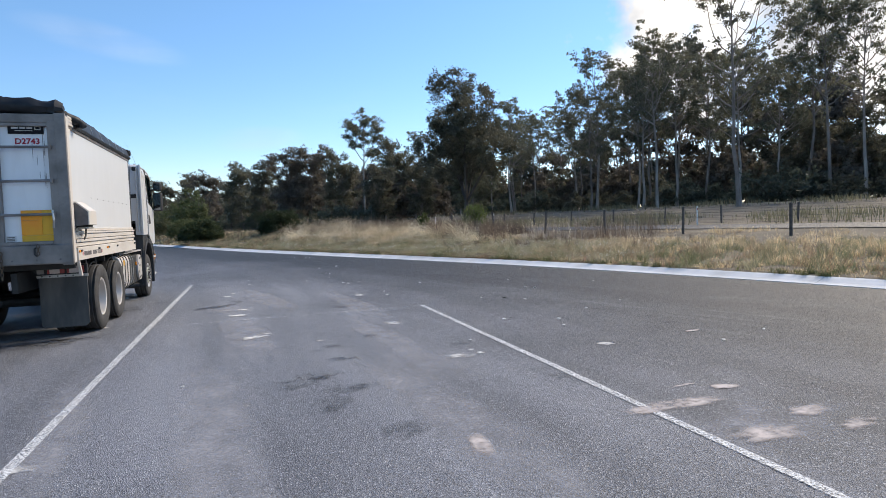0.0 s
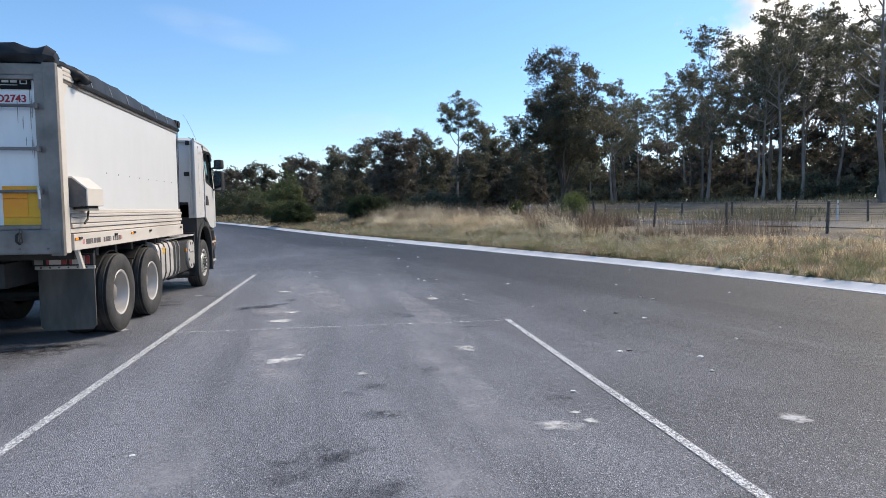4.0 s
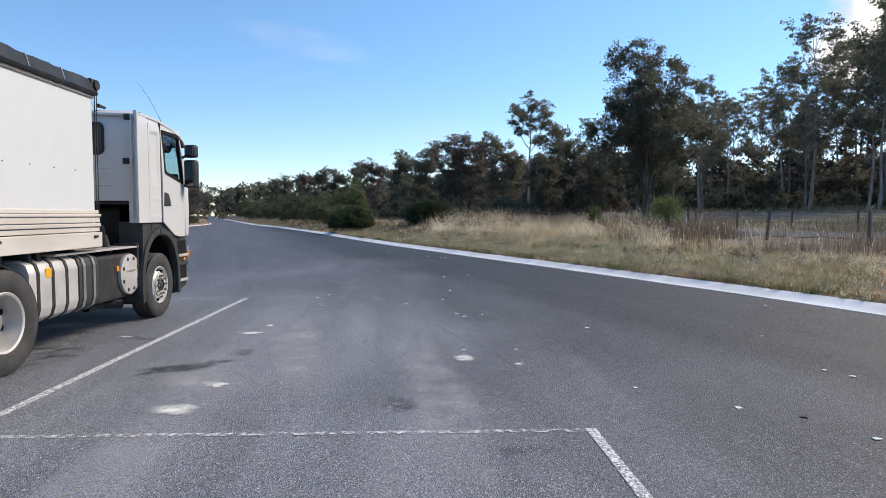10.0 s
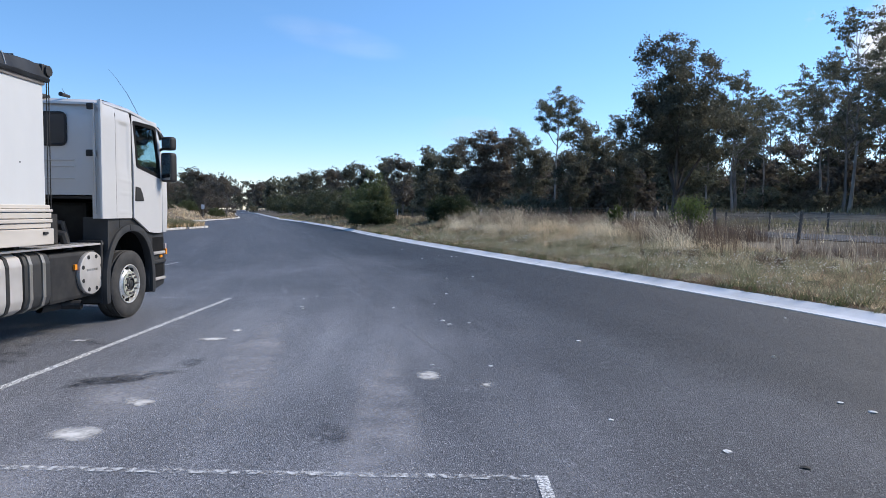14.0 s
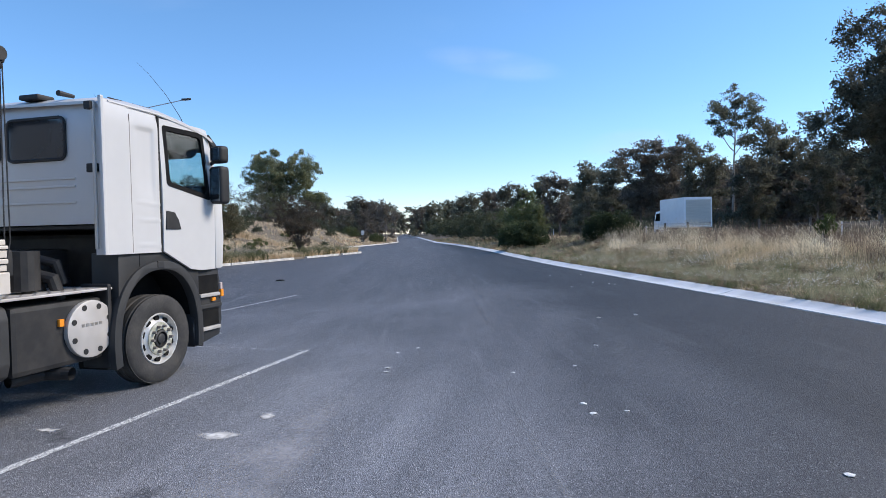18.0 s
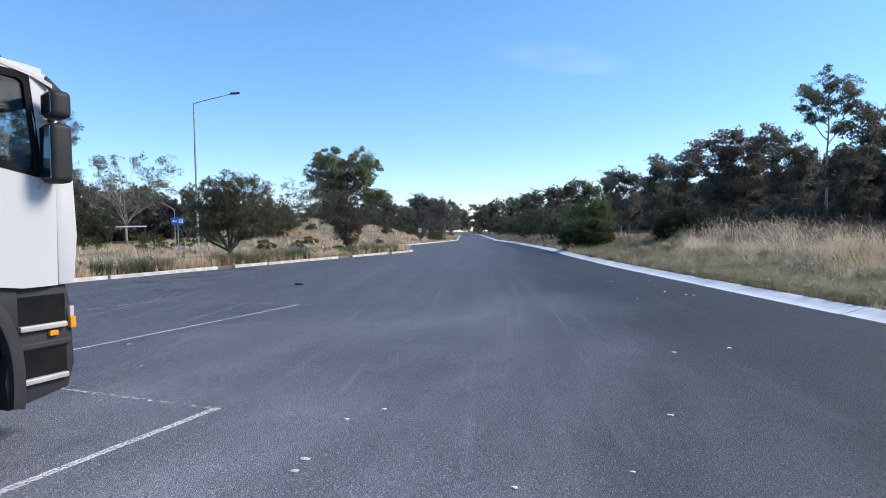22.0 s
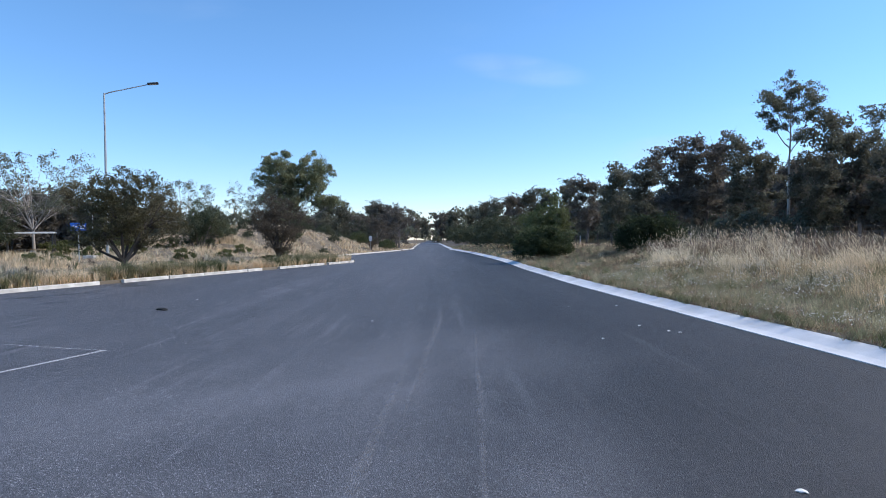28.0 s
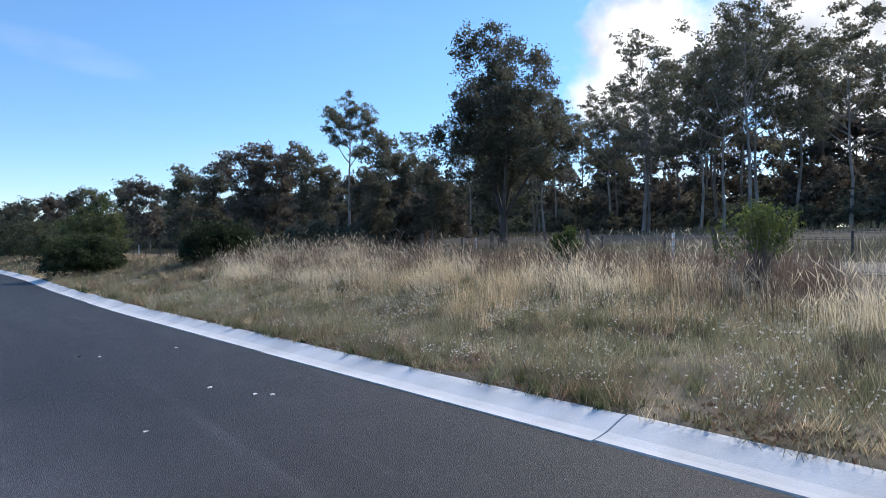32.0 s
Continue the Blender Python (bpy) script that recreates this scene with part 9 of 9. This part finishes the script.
def make_box_truck(name, label, L=6.2, H=3.35):
    tk = empty(name)
    tagged(tk, label, "truck")
    b, f = -L / 2, L / 2
    part("cargo_box", boxed(-1.15, b, 0.98, 1.15, f - 1.75, H, 0.03), M_CARWHITE, tk, "plain white cargo box")
    part("roller_door", boxed(-1.02, b - 0.02, 1.1, 1.02, b, H - 0.2, 0.005), M_ROLLER, tk, "grey roller door")
    for k in range(12):
        part("door_slat", boxed(-1.0, b - 0.028, 1.12 + 0.165 * k, 1.0, b - 0.018, 1.25 + 0.165 * k, 0.004), M_ROLLER, tk)
    part("box_rail", boxed(-1.17, b, 0.92, 1.17, f - 1.75, 1.0, 0.01), M_ALLOY_PALE, tk)
    cabp = [(f - 1.7, 0.55), (f - 1.7, 2.35), (f - 1.3, 2.45), (f - 0.45, 2.38), (f - 0.05, 1.55), (f, 0.5)]
    part("cab", prismed(cabp, -0.95, 0.95, 0.06), M_CARWHITE, tk, smooth=True)
    for sx in (1, -1):
        part("cab_window", prismed([(f - 1.35, 1.55), (f - 0.32, 1.55), (f - 0.58, 2.2), (f - 1.35, 2.22)], sx * 0.955 - 0.01, sx * 0.955 + 0.01), M_GLASS_DARK, tk)
        for y in (b + 1.2, f - 0.95):
            car_wheel(tk, sx * 0.9, y, 0.42, 0.28)
        part("mirror", boxed(sx * 1.12 - 0.06, f - 0.5, 1.6, sx * 1.12 + 0.06, f - 0.4, 2.0, 0.03), M_BLACK, tk)
        part("tail_lamp", boxed(sx * 0.95 - 0.12, b - 0.03, 0.72, sx * 0.95 + 0.12, b, 0.85, 0.01), M_RED, tk)
    part("windscreen", quad_sheet([(-0.85, f - 0.06, 1.6), (0.85, f - 0.06, 1.6), (0.8, f - 0.42, 2.32), (-0.8, f - 0.42, 2.32)], 0.02), M_GLASS_DARK, tk)
    part("chassis", boxed(-0.5, b + 0.1, 0.5, 0.5, f - 0.3, 0.95, 0.03), M_BLACK, tk)
    part("rear_bar", boxed(-1.1, b - 0.02, 0.5, 1.1, b + 0.05, 0.62, 0.01), M_BLACK, tk)
    return tk


CAR_SUV = make_car("white_suv", "white four-wheel-drive wagon driving on the far carriageway", 4.9, 1.9, 1.85, 1.12, 1.25, 0.1)
CAR_FIRST = make_car("white_wagon", "white station wagon driving away on the highway", 4.8, 1.85, 1.55, 0.98, 1.3, 0.25)
CAR_SECOND = make_car("white_hatchback", "white hatchback driving away behind the wagon", 4.5, 1.85, 1.62, 1.0, 1.2, 0.12)
VAN_BOX = make_box_truck("box_truck", "white box truck with a grey roller door on the highway")
VAN_FAR = make_box_truck("box_truck", "white box truck on the far carriageway behind the scrub", 7.0, 3.5)


# ---- what moves ----
def lane_rows(off, t0, y0, speed, back=False):
    """Poses along a lane that lies off metres from the kerb; at t0 the vehicle is abreast of y0. back: it comes towards the camera."""
    length = np.r_[0, np.cumsum(np.linalg.norm(np.diff(RIGHT, axis=0), axis=1))]
    at0 = float(np.interp(y0, STEPS, length))
    rows = []
    for t in np.arange(0, 32.01, 1.0):
        s = at0 + (-1 if back else 1) * speed * (t - t0)
        y = float(np.interp(s, length, STEPS))
        p, q = beside(y, off), beside(y + 2.0, off)
        yaw = math.degrees(math.atan2(-(q[0] - p[0]), q[1] - p[1]))
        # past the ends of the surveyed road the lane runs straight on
        extra = min(0.0, s) + max(0.0, s - length[-1])
        d = (q - p) / np.linalg.norm(q - p)
        p = p + d * extra
        z = max(float(rise(y, off - 2)), float(rise(y, off + 2))) + 0.03
        rows.append((float(t), pose(p[0], p[1], z, 0, 0, yaw + (180 if back else 0))))
    return rows


def motions():
    walk(VAN_BOX, lane_rows(16.5, 17.5, 54.5, 26.5))
    walk(CAR_FIRST, lane_rows(16.5, 24.0, 65.3, 27.0))
    walk(CAR_SECOND, lane_rows(16.5, 24.8, 63.2, 25.1))
    walk(CAR_SUV, lane_rows(55.0, 12.8, 82.8, 29.1, True))
    walk(VAN_FAR, lane_rows(55.0, 14.4, 156.5, 30.5, True))


motions()
